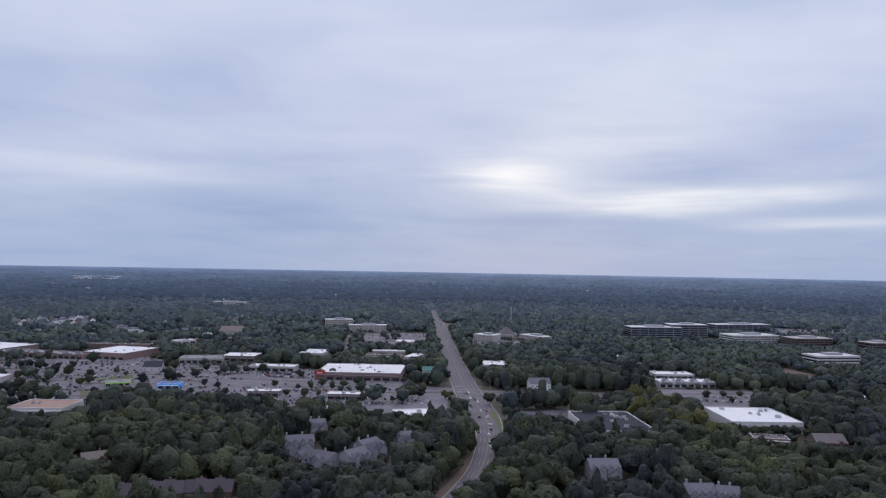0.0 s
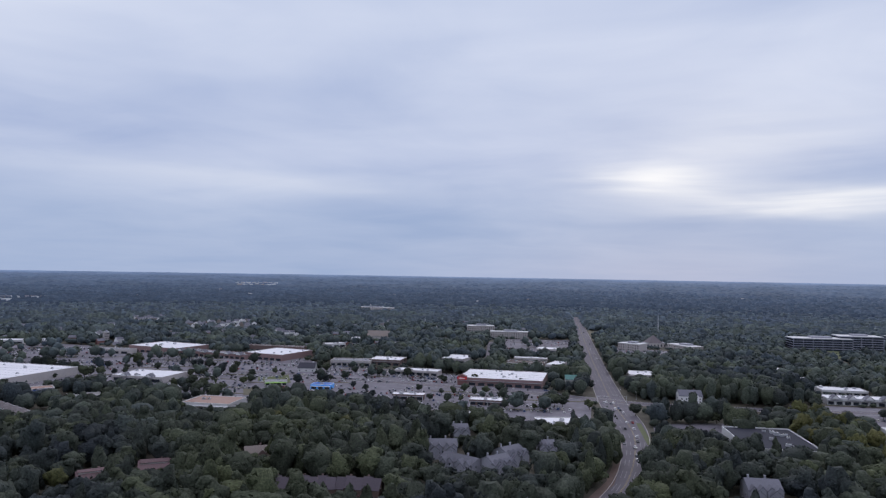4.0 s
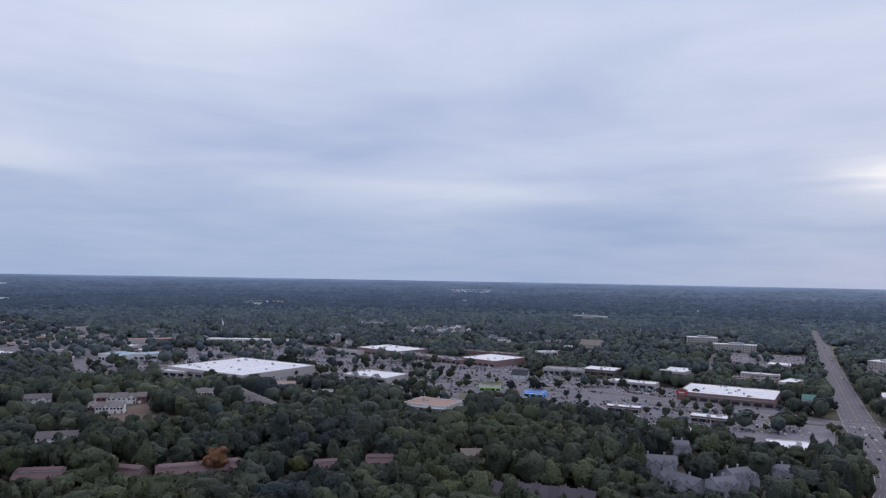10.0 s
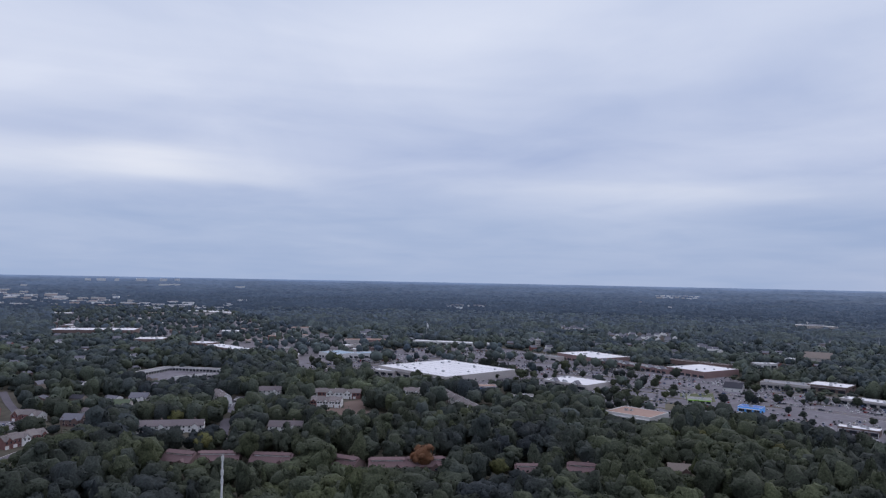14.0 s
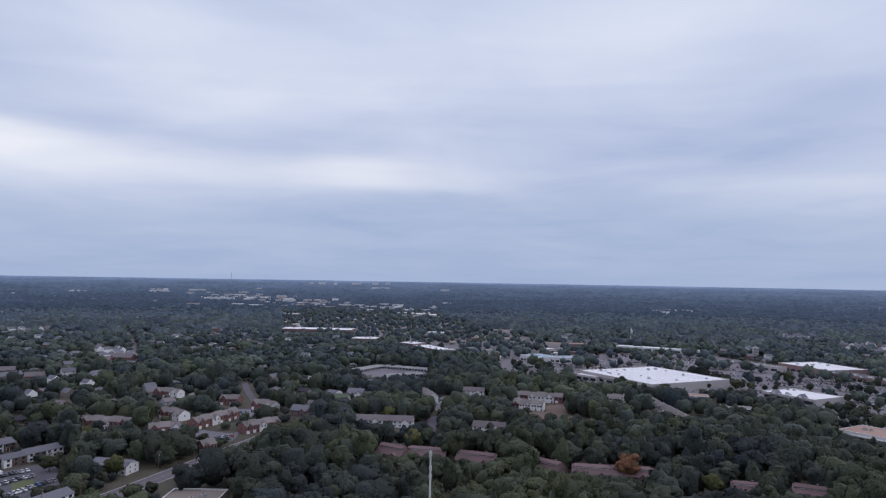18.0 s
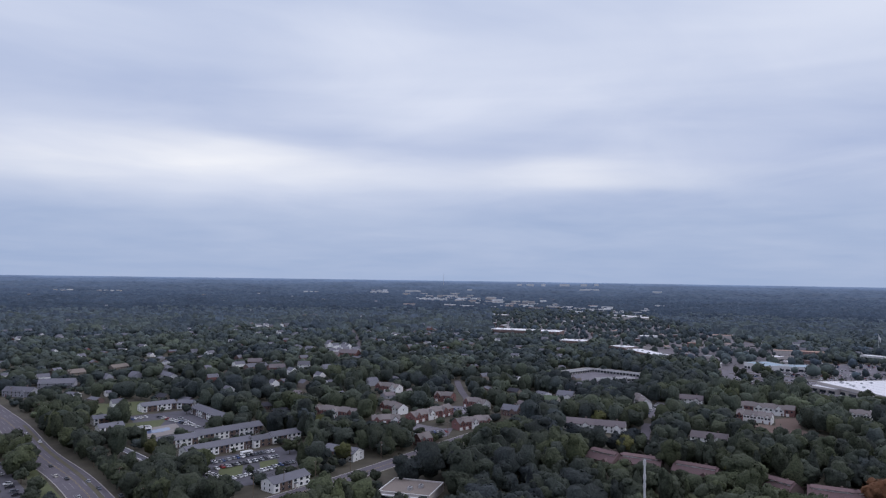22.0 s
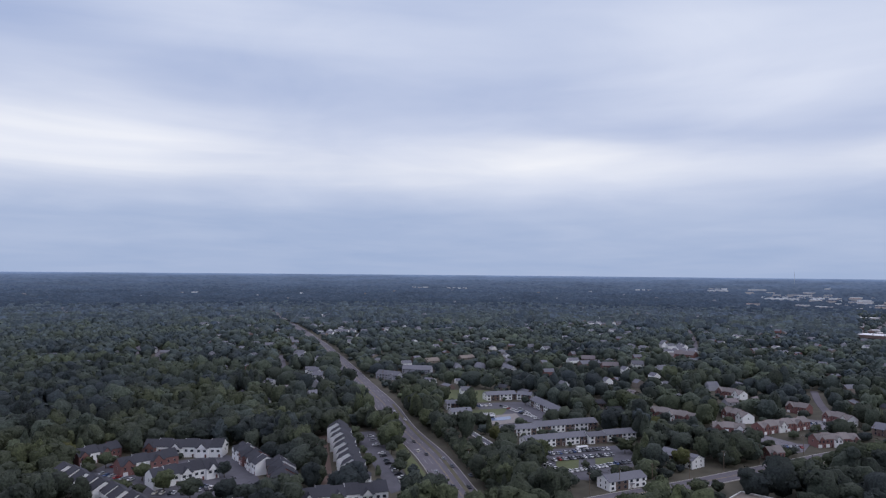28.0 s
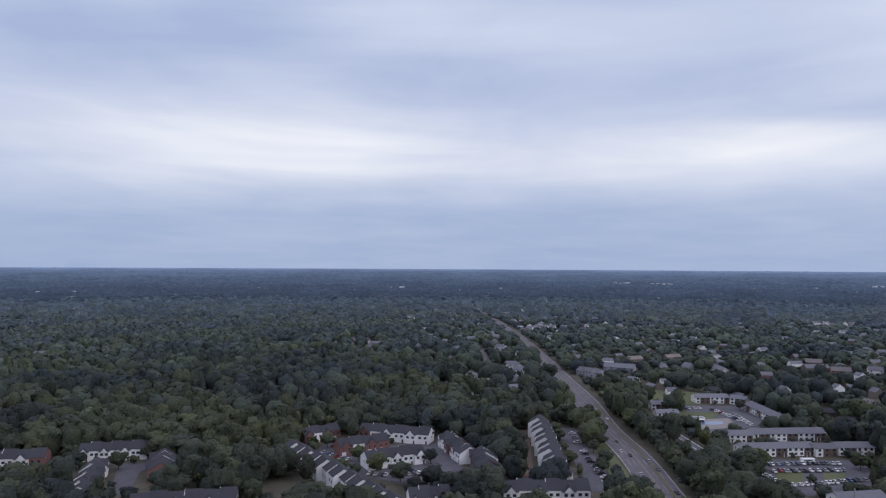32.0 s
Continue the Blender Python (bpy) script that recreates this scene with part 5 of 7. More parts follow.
# ---- masts and poles ----
def lattice_mast(x, y, h, label):
    b = root("radio_mast", x, y, 15, label, "mast", z=ground_at(x, y))
    s = 0.9
    for i in range(3):
        a = 2 * math.pi * i / 3
        bm = bmesh.new()
        tube(bm, s * math.cos(a), s * math.sin(a), 0, h, 0.22, 0.16, 6)
        part("leg", bm, "metal", b)
    bm = bmesh.new()
    for k in range(int(h / 2)):
        for i in range(3):
            a, c = 2 * math.pi * i / 3, 2 * math.pi * (i + 1) / 3
            p, q = Vector((s * math.cos(a), s * math.sin(a), k * 2)), Vector((s * math.cos(c), s * math.sin(c), k * 2 + 2))
            o = Vector((0.08, 0.08, 0))
            v = [bm.verts.new(t) for t in (p - o, p + o, q + o, q - o)]
            bm.faces.new(v)
    part("bracing", bm, "metal", b)
    bm = bmesh.new()
    tube(bm, 0, 0, h, h + 4, 0.1, 0.05, 6)
    part("spike", bm, "metal", b)


def monopole(x, y, h):
    b = root("phone_mast", x, y, 0, "pale steel phone mast with antenna rings above the trees", "mast")
    bm = bmesh.new()
    tube(bm, 0, 0, 0, h, 0.62, 0.40, 12)
    part("pole", bm, "steelw", b)
    for z in (h - 1.5, h - 8.0, h - 12.0):
        bm = bmesh.new()
        tube(bm, 0, 0, z - 0.15, z + 0.15, 0.6, 0.6, 10)
        part("collar", bm, "metal", b)
        for i in range(6):
            a = 2 * math.pi * i / 6
            bm = bmesh.new()
            box(bm, -0.16, 0.16, 0.55, 0.72, -1.0, 1.0)
            o = part("antenna", bm, "steelw", b)
            o.matrix_basis = pose(0, 0, z, 0, 0, math.degrees(a))
    bm = bmesh.new()
    tube(bm, 0, 0, h, h + 1.4, 0.06, 0.03, 6)
    part("rod", bm, "metal", b)


lattice_mast(142, 1451, 45, "tall thin radio mast beside the church")
lattice_mast(1015, 1635, 48, "tall thin mast beyond the office park")
def far_mast(x, y, h):
    b = root("broadcast_mast", x, y, 0, "very tall thin broadcast mast on the horizon", "mast", z=ground_at(x, y))
    bm = bmesh.new()
    tube(bm, 0, 0, 0, h * 0.8, 1.3, 0.9, 8)
    part("mast", bm, "metal", b)
    bm = bmesh.new()
    tube(bm, 0, 0, h * 0.8, h, 0.7, 0.3, 6)
    part("spike", bm, "metal", b)


far_mast(-4261, 968, 82)
lattice_mast(-340, 1501, 23, "thin mast above the woods")
monopole(-305.7, 167.4, 36)
footprint(-305.7, 167.4, 0, 5, 5, 34)

# ---- vehicles ----
def car_meshes(paint):
    bm = bmesh.new()
    prism(bm, [(-2.3, 0.35), (2.3, 0.35), (2.32, 0.75), (2.1, 0.92), (1.0, 1.0), (-2.0, 1.02), (-2.3, 0.85)], -0.9, 0.9)
    prism(bm, [(0.62, 1.44), (-1.35, 1.46), (-1.25, 1.52), (0.5, 1.5)], -0.66, 0.66)
    body = mesh_of("car", bm, paint)
    bm = bmesh.new()
    prism(bm, [(1.05, 0.98), (0.6, 1.44), (-1.35, 1.46), (-1.95, 1.0)], -0.74, 0.74)
    glass = mesh_of("windows", bm, "glass")
    return body, glass


def wheel_mesh():
    bm = bmesh.new()
    n = 10
    for s0, s1, r, slot in ((-0.12, 0.12, 0.34, 0), (-0.13, 0.13, 0.19, 1)):
        prism(bm, [(r * math.cos(2 * math.pi * i / n), r * math.sin(2 * math.pi * i / n)) for i in range(n)], s0, s1, slot)
    return mesh_of("wheel", bm, "rubber", "metal")


def build_car(paint, word):
    body, glass = car_meshes(paint)
    c = tagged(new("car", body), word + " car", "car", "cars")
    g = new("cabin_glass", glass)
    g.parent = c
    for px, py in ((1.4, -0.82), (1.4, 0.82), (-1.4, -0.82), (-1.4, 0.82)):
        fitted("wheel", wheel_mesh, c, pose(px, py, 0.34))
    return c


PAINT_WORDS = ["white", "grey", "black", "dark blue-grey", "red", "blue", "beige"]
MODELS = [build_car(p, w) for p, w in zip(PAINTS, PAINT_WORDS)]
USED = set()
FAR_CARS = []
rng = random.Random(5)


def put_car(x, y, turn, doing, z=0.14):
    k = rng.choices(range(7), (9, 6, 5, 4, 2, 2, 1))[0]
    m = pose(x, y, z, 0, 0, turn) @ Matrix.Diagonal((rng.uniform(0.95, 1.1), rng.uniform(0.98, 1.06), rng.uniform(0.95, 1.25), 1))
    if k not in USED:
        USED.add(k)
        c = MODELS[k]
        c.matrix_basis = m
    else:
        c = copy_thing(MODELS[k], Matrix())
        c.matrix_basis = m
    tagged(c, "%s car %s" % (PAINT_WORDS[k], doing))
    if math.hypot(x, y) > 560 and c is not MODELS[k]:
        for w in [o for o in c.children if o.name.startswith("wheel")]:
            bpy.data.objects.remove(w)


def parked(n, x0, y0, x1, y1):
    """A line of n cars side by side between two points, with gaps and uneven parking."""
    a = math.degrees(math.atan2(y1 - y0, x1 - x0)) + 90
    k = max(n, 2)
    if math.hypot(x0, y0) > 640:
        for i in range(n):
            f = (i + 0.5 + rng.uniform(-0.25, 0.25)) / k
            FAR_CARS.append((x0 + (x1 - x0) * f, y0 + (y1 - y0) * f + rng.uniform(-0.6, 0.6), radians(a)))
        return
    for i in range(n):
        f = (i + 0.5 + rng.uniform(-0.25, 0.25)) / k
        put_car(x0 + (x1 - x0) * f + rng.uniform(-0.3, 0.3), y0 + (y1 - y0) * f + rng.uniform(-0.6, 0.6), a + rng.choice((0, 180)) + rng.uniform(-4, 4), "parked in a lot")


parked(12, -472.2, -42.7, -490.6, -16.6)
parked(17, -458.6, -37.2, -483.4, -1.1)
parked(16, -432.6, -28.7, -467.9, 10.1)
parked(6, -448.8, -42.3, -432.6, -28.7)
parked(5, -490.6, -16.6, -497.8, -2.9)
parked(10, -632.8, -100.1, -596.1, -70.9)
parked(5, -622.8, -118.8, -631.8, -107.6)
parked(7, -621.4, -81.1, -580.9, -60.2)
parked(4, -496.8, -175.4, -440.4, -146.1)
parked(8, -440.4, -146.1, -385.2, -113.6)
parked(7, -340.1, -224.5, -353.7, -208.5)
parked(22, -536.2, 862.6, -454.4, 897.9)
parked(15, -505.9, 825.6, -442.4, 852.9)
parked(12, -310.2, 851.4, -264.7, 857.4)
parked(10, -263.9, 761.0, -207.6, 746.5)
parked(14, -248.1, 815.6, -178.2, 800.3)
parked(10, -193.2, 791.5, -160.8, 784.1)
parked(8, -187.8, 769.9, -160.7, 766.6)
parked(9, -234.8, 662.0, -183.0, 659.2)
parked(10, -337.8, 780.9, -260.3, 750.8)
parked(6, -60.7, 655.7, -37.7, 647.3)
parked(6, -40.5, 647.0, -9.9, 641.1)
parked(3, -45.7, 775.6, -36.9, 735.8)
parked(12, -123.2, 1150.2, -74.5, 1090.3)
parked(14, 52.7, 1111.1, 123.1, 1101.0)
parked(14, -802.1, 626.1, -789.2, 670.3)
parked(12, -761.6, 594.7, -733.4, 618.0)
parked(14, -800.5, 574.2, -782.7, 611.0)
parked(12, -766.6, 540.8, -734.5, 568.9)
parked(14, -780.5, 884.8, -699.1, 911.4)
parked(16, -643.9, 909.8, -581.9, 952.5)
parked(8, -533.8, 890.5, -486.4, 867.6)
parked(12, 236.5, 669.0, 283.9, 665.9)
parked(12, 253.2, 691.2, 299.7, 689.3)
parked(16, 759.3, 1549.3, 882.8, 1544.1)
parked(12, 762.7, 1490.7, 845.5, 1478.9)
parked(7, -579.9, 319.0, -627.1, 358.5)
parked(6, -566.7, 323.0, -621.4, 364.7)
parked(7, -522.3, 86.9, -531.9, 104.7)
parked(6, -613.6, 77.9, -600.4, 97.1)
parked(6, -357.3, -293.3, -349.9, -263.5)
parked(6, -352.6, -222.9, -346.2, -202.1)
parked(5, -333.2, -240.9, -338.5, -221.5)
parked(3, -371.9, -298.3, -373.0, -281.0)
parked(7, -536.1, 112.0, -538.5, 126.5)
parked(7, -626.8, 148.8, -628.2, 167.4)
put_car(18.7, 687.7, 95, "on the road", 0.08)
put_car(21.1, 691.3, 95, "on the road", 0.08)
put_car(24.5, 684.9, 95, "on the road", 0.08)
put_car(27.5, 688.6, -85, "on the road", 0.08)
put_car(31.8, 654.0, 95, "on the road", 0.08)
put_car(34.1, 642.3, -85, "on the road", 0.08)
put_car(30.9, 664.6, -85, "on the road", 0.08)
put_car(34.6, 601.5, 95, "on the road", 0.08)
put_car(39.3, 601.9, -85, "on the road", 0.08)
put_car(38.7, 577.4, 95, "on the road", 0.08)
put_car(38.8, 549.5, 95, "on the road", 0.08)
put_car(38.5, 533.9, -85, "on the road", 0.08)
put_car(28.7, 525.3, -85, "on the road", 0.08)
put_car(35.0, 492.1, 95, "on the road", 0.08)
put_car(34.9, 481.2, 95, "on the road", 0.08)
put_car(35.6, 514.4, -85, "on the road", 0.08)
put_car(21.7, 641.2, 95, "on the road", 0.08)
put_car(19.3, 655.8, -85, "on the road", 0.08)
put_car(36.5, 443.8, -85, "on the road", 0.08)
put_car(32.0, 576.8, 95, "on the road", 0.08)
put_car(27.9, 659.7, -85, "on the road", 0.08)
put_car(10.3, 1173.3, 95, "on the road", 0.08)
put_car(13.1, 1214.4, -85, "on the road", 0.08)
put_car(18.4, 1051.8, 95, "on the road", 0.08)
put_car(15.5, 1105.0, -85, "on the road", 0.08)
put_car(5.7, 1340.5, 95, "on the road", 0.08)
put_car(8.7, 1268.4, 95, "on the road", 0.08)
put_car(-1.7, 1520.7, -85, "on the road", 0.08)
put_car(20.4, 1036.6, -85, "on the road", 0.08)
put_car(-611.8, -211.8, 207, "on the road", 0.08)
put_car(-550.4, -175.6, 207, "on the road", 0.08)
put_car(-577.6, -181.1, 207, "on the road", 0.08)
put_car(-550.3, -163.7, 27, "on the road", 0.08)
put_car(-457.2, -127.1, 207, "on the road", 0.08)
put_car(-450.3, -119.3, 27, "on the road", 0.08)
put_car(-702.7, -256.8, 207, "on the road", 0.08)
put_car(-481.4, -136.7, 27, "on the road", 0.08)
put_car(-756.5, -291.1, 207, "on the road", 0.08)
put_car(-442.9, -105.9, 207, "on the road", 0.08)
put_car(-427.4, -96.7, 27, "on the road", 0.08)
put_car(-385.6, -89.7, 207, "on the road", 0.08)
put_car(-388.5, -87.4, 207, "on the road", 0.08)
put_car(-411.3, -81.9, 27, "on the road", 0.08)
put_car(-388.7, -78.2, 27, "on the road", 0.08)
put_car(-413.4, -103.3, 207, "on the road", 0.08)
for k, c in enumerate(MODELS):
    if k not in USED:
        bpy.data.objects.remove(c)

# ---- cars too far off to tell apart, joined ----
def heap(name, rows, template, mats, label, category):
    """Many small alike things, turned and scaled, in one mesh with material slots."""
    tv, tf, ts = template
    n = len(rows)
    a = np.array([[*q] for q in rows], dtype=float)
    c, s = np.cos(a[:, 2])[:, None], np.sin(a[:, 2])[:, None]
    px = (tv[None, :, 0] * c * a[:, 4:5] - tv[None, :, 1] * s * a[:, 5:6]) + a[:, 0:1]
    py = (tv[None, :, 0] * s * a[:, 4:5] + tv[None, :, 1] * c * a[:, 5:6]) + a[:, 1:2]
    pz = tv[None, :, 2] * a[:, 6:7] + a[:, 3:4]
    v = np.stack([px, py, pz], 2).reshape(-1, 3)
    f = (tf[None] + (np.arange(n) * len(tv))[:, None, None]).reshape(-1, 4)
    me = bpy.data.meshes.new(name)
    me.from_pydata(v.tolist(), [], f.tolist())
    for m in mats:
        me.materials.append(m)
    slots = np.tile(ts, (n, 1))
    pick = a[:, 7].astype(int)[:, None]
    me.polygons.foreach_set("material_index", np.where(slots == 0, pick, slots).astype(np.int32).ravel())
    return tagged(new(name, me), label, category, kind="stuff")


def quads(boxes):
    """A template of boxes: verts, faces and a slot for each face."""
    v, f, s = [], [], []
    for x0, x1, y0, y1, z0, z1, slot in boxes:
        k = len(v)
        v += [(x0, y0, z0), (x1, y0, z0), (x1, y1, z0), (x0, y1, z0), (x0, y0, z1), (x1, y0, z1), (x1, y1, z1), (x0, y1, z1)]
        f += [[k + i for i in q] for q in ((3, 2, 1, 0), (4, 5, 6, 7), (0, 1, 5, 4), (1, 2, 6, 5), (2, 3, 7, 6), (3, 0, 4, 7))]
        s += [slot] * 6
    return np.array(v, dtype=float), np.array(f), np.array(s)


def point_in(x, y, poly):
    r = False
    for (ax, ay), (bx, by) in zip(poly, poly[1:] + poly[:1]):
        if (ay > y) != (by > y) and x < (bx - ax) * (y - ay) / (by - ay) + ax:
            r = not r
    return r


def free_spot(x, y, gap=2.0):
    for fx, fy, a, hw, hd, front in FOOT:
        dx, dy = x - fx, y - fy
        if abs(dx * math.cos(a) + dy * math.sin(a)) < hw + gap and abs(-dx * math.sin(a) + dy * math.cos(a)) < hd + gap:
            return False
    for pts, clear in BANDS:
        for p in pts:
            if (p.x - x) ** 2 + (p.y - y) ** 2 < (p.z / 2 + 3 + gap) ** 2:
                return False
    return True


rng = random.Random(21)
# more cars in the big car parks, in rows
for lot, turn, most in ((LOTS[0], 6.0, 0.85), (LOTS[1], 28.0, 0.85), (LOTS[11], 6.0, 0.3), (LOTS[12], 20.0, 0.45), (LOTS[13], 10.0, 0.4)):
    xs, ys = [p[0] for p in lot], [p[1] for p in lot]
    cx, cy = sum(xs) / len(xs), sum(ys) / len(ys)
    ca, sa_ = math.cos(radians(turn)), math.sin(radians(turn))
    for j in range(-14, 15):
        full = rng.uniform(0.0, most)
        for i in range(-70, 70):
            u, w = i * 2.9, j * 16.5 + (2.6 if i % 2 else -2.6)
            if rng.random() > full:
                continue
            x, y = cx + u * ca - w * sa_, cy + u * sa_ + w * ca
            if math.hypot(x, y) > 620 and point_in(x, y, lot) and free_spot(x, y, 3):
                FAR_CARS.append((x, y, radians(turn + 90)))
CAR = quads([(-2.25, 2.25, -0.88, 0.88, 0.3, 0.95, 0), (-1.6, 0.9, -0.72, 0.72, 0.95, 1.42, 7), (-1.3, 0.5, -0.66, 0.66, 1.42, 1.5, 0)])
heap("far_parked_cars", [(x, y, a, 0.14, rng.uniform(0.95, 1.1), 1.0, rng.uniform(0.95, 1.25), rng.choices(range(7), (9, 6, 5, 4, 2, 2, 1))[0]) for x, y, a in FAR_CARS],
     CAR, PAINTS + [M["glass"]], "many small cars parked in rows far off", "cars")


# ---- far suburbs and the distant shopping district ----
def small_house(x, y, r, w, d, h, wall, roof):
    footprint(x, y, r, w, d, 12, h + 5.5)
    rise = d * 0.3
    b = root("house", x, y, r, "%s house with a %s roof among garden trees" % (wall, {"greyroof": "grey shingle", "brownroof": "brown shingle", "slate": "dark shingle", "tanroof": "tan shingle"}[roof]), "house", "suburban houses")
    gable_roof(b, w, d, h, rise, roof, WALLS.get(wall, wall), 0.4)
    put_window(b, -w * 0.25, -d / 2, 0.9, 1.4, 1.4)
    put_window(b, w * 0.25, -d / 2, 0.9, 1.4, 1.4)


FAR_HOUSES = []
for k in range(9000):
    a, d = rng.uniform(-158, 34), math.sqrt(rng.uniform(620 ** 2, 2380 ** 2))
    x, y = d * math.sin(radians(a)), d * math.cos(radians(a))
    suburb = (-122 < a < -66) or (-150 < a < -122 and 950 < d < 1100) or (-60 < a < -4 and 1130 < d < 1700) or (-160 < a < -122 and 1700 < d) or (6 < a < 12 and d > 1900)
    dense = 0.36 if -122 < a < -66 and d < 1800 else 0.22
    if not suburb or rng.random() > dense:
        continue
    if any((x - q[0]) ** 2 + (y - q[1]) ** 2 < 27 ** 2 for q in FAR_HOUSES) or any(point_in(x, y, p) for p in AREAS) or not free_spot(x, y, 12):
        continue
    FAR_HOUSES.append((x, y, rng.choice((28, 118, 55, 145)) + rng.uniform(-8, 8), rng.uniform(10, 15), rng.uniform(8, 10), rng.choice((3.0, 3.2, 5.4)),
                       rng.choices(("white", "brick", "red", "tan", "grey"), (5, 2, 2, 2, 2))[0], rng.choice(("greyroof", "brownroof", "slate", "greyroof"))))
FAR_HOUSES.sort(key=lambda q: math.hypot(q[0], q[1]))
for q in FAR_HOUSES[:14]:
    small_house(*q)
# houses that show between the trees along the avenue
for x, y, r, wall in ((-875, -476, 0, "white"), (-921, -428, 0, "white"), (-984, -468, 28, "grey"), (-770, -345, 118, "white"), (-752, -327, 28, "white"), (-896, -645, 28, "white"), (-865, -605, 118, "tan"), (-868, -535, 28, "grey"), (-913, -611, 60, "white"), (-837, -661, 28, "white"), (-778, -628, 118, "tan"), (-1282, -535, 28, "white"), (-1329, -530, 118, "white"), (-1313, -503, 28, "white"), (-1198, -511, 60, "tan"), (-1124, -606, 28, "white"), (-753, -448, 28, "grey")):
    small_house(x, y, r, 12.5, 8.5, 5.4, wall, "greyroof")
GABLE_V = np.array([(-.5, -.5, 0), (.5, -.5, 0), (.5, .5, 0), (-.5, .5, 0), (-.5, -.5, .6), (.5, -.5, .6), (.5, .5, .6), (-.5, .5, .6), (-.5, 0, 1), (.5, 0, 1)], dtype=float)
GABLE_F = np.array([(0, 1, 5, 4), (1, 2, 6, 5), (2, 3, 7, 6), (3, 0, 4, 7), (4, 5, 9, 8), (7, 8, 9, 6), (4, 8, 7, 7), (5, 6, 9, 9)])
wall_pick = {"white": 0, "brick": 2, "red": 3, "tan": 4, "grey": 5}
rows_of = [(q[0], q[1], radians(q[2]), ground_at(q[0], q[1]), q[3], q[4], q[5] * 1.66, wall_pick[q[6]]) for q in FAR_HOUSES[14:]]
for q in FAR_HOUSES[14:]:
    footprint(q[0], q[1], q[2], q[3], q[4], 10, q[5] + 6)


def gable_heap(name, rows, label):
    vs, fs, ms = [], [], []
    for x, y, a, z, w, d, h, pick in rows:
        k = len(vs)
        for px, py, pz in GABLE_V:
            vs.append((x + px * w * math.cos(a) - py * d * math.sin(a), y + px * w * math.sin(a) + py * d * math.cos(a), z + pz * h))
        for q in GABLE_F:
            u = list(dict.fromkeys(int(i) + k for i in q))
            fs.append(u)
        ms += [pick, pick, pick, pick, 1, 1, pick, pick]
    me = bpy.data.meshes.new(name)
    me.from_pydata(vs, [], fs)
    for m in ("siding", "greyroof", "brick", "red", "tanroof", "greysiding"):
        me.materials.append(M[m])
    me.polygons.foreach_set("material_index", np.array(ms, dtype=np.int32))
    tagged(new(name, me), label, "houses", kind="stuff")


for k in range(44):
    a, d = rng.choice((rng.uniform(-124, -66), rng.uniform(-158, 30))), rng.uniform(2440, 3500)
    x, y = d * math.sin(radians(a)), d * math.cos(radians(a))
    rows_of.append((x, y, radians(rng.uniform(0, 180)), ground_at(x, y) + 3, rng.uniform(8, 14), rng.uniform(7, 10), rng.uniform(5.5, 7.5), rng.choice((0, 0, 4, 5))))
CLUSTERS = ((-808, 1333, -718, 1458, 160, 26), (-1023, 1468, -980, 1533, 160, 12), (-1994, 2056, -1945, 2138, 160, 12), (-750, 2255, -658, 2388, 160, 16), (-562, 1232, -534, 1268, 118, 6), (-1971, 2194, -1932, 2256, 160, 6), (-1690, -73, -1664, 17, 160, 6), (-2034, -17, -2001, 120, 160, 8), (-1155, 71, -1137, 119, 160, 9), (-1400, -2232, -1433, -2194, 160, 7), (-1244, -1984, -1275, -1938, 160, 8), (-1352, -866, -1392, -802, 160, 10), (-1607, -762, -1653, -689, 160, 10))
spots = []
for x0, y0, x1, y1, deep, n in CLUSTERS:
    for k in range(n):
        f, o = (k + rng.uniform(0.2, 0.8)) / n, rng.uniform(-0.5, 0.5) * deep
        q = math.hypot(x0, y0)
        spots.append((x0 + (x1 - x0) * f + x0 / q * o, y0 + (y1 - y0) * f + y0 / q * o))
spots += [(-1048, -1933), (-1017, -1851), (-1053, -1883), (-1039, -1740), (-1062, -1747), (-1048, -1651), (-1083, -1677), (-1107, -1682), ]
for x, y in spots:
    w, d, h = rng.uniform(9, 15), rng.uniform(8, 11), rng.uniform(8, 10.5)
    footprint(x, y, 30, w, d, 60)
    rows_of.append((x, y, radians(30 + rng.choice((0, 90)) + rng.uniform(-9, 9)), ground_at(x, y), w, d, h, rng.choice((0, 0, 0, 4, 5))))
gable_heap("far_suburb_houses", rows_of, "small pale gabled houses scattered through far woods")


def far_store(x, y, r, w, d, h, roof, wall, glazed=True):
    footprint(x, y, r, w, d, 14)
    b = root("store", x, y, r, "far %s-walled store with a %s flat roof" % (wall, {"white": "white", "grey": "grey", "tan": "tan", "brownroof": "brown"}[roof]), "building", "far stores", z=ground_at(x, y))
    bm = bmesh.new()
    box(bm, -w / 2, w / 2, -d / 2, d / 2, 0, h)
    part("wall", bm, WALLS.get(wall, wall), b)
    bm = bmesh.new()
    box(bm, -w / 2 + 0.4, w / 2 - 0.4, -d / 2 + 0.4, d / 2 - 0.4, h, h + 0.25)
    part("roof", bm, roof, b)
    if glazed:
        bm = bmesh.new()
        box(bm, -w * 0.42, w * 0.42, -d / 2 - 0.15, -d / 2, 0.6, h * 0.45)
        part("glazing", bm, "glass", b)


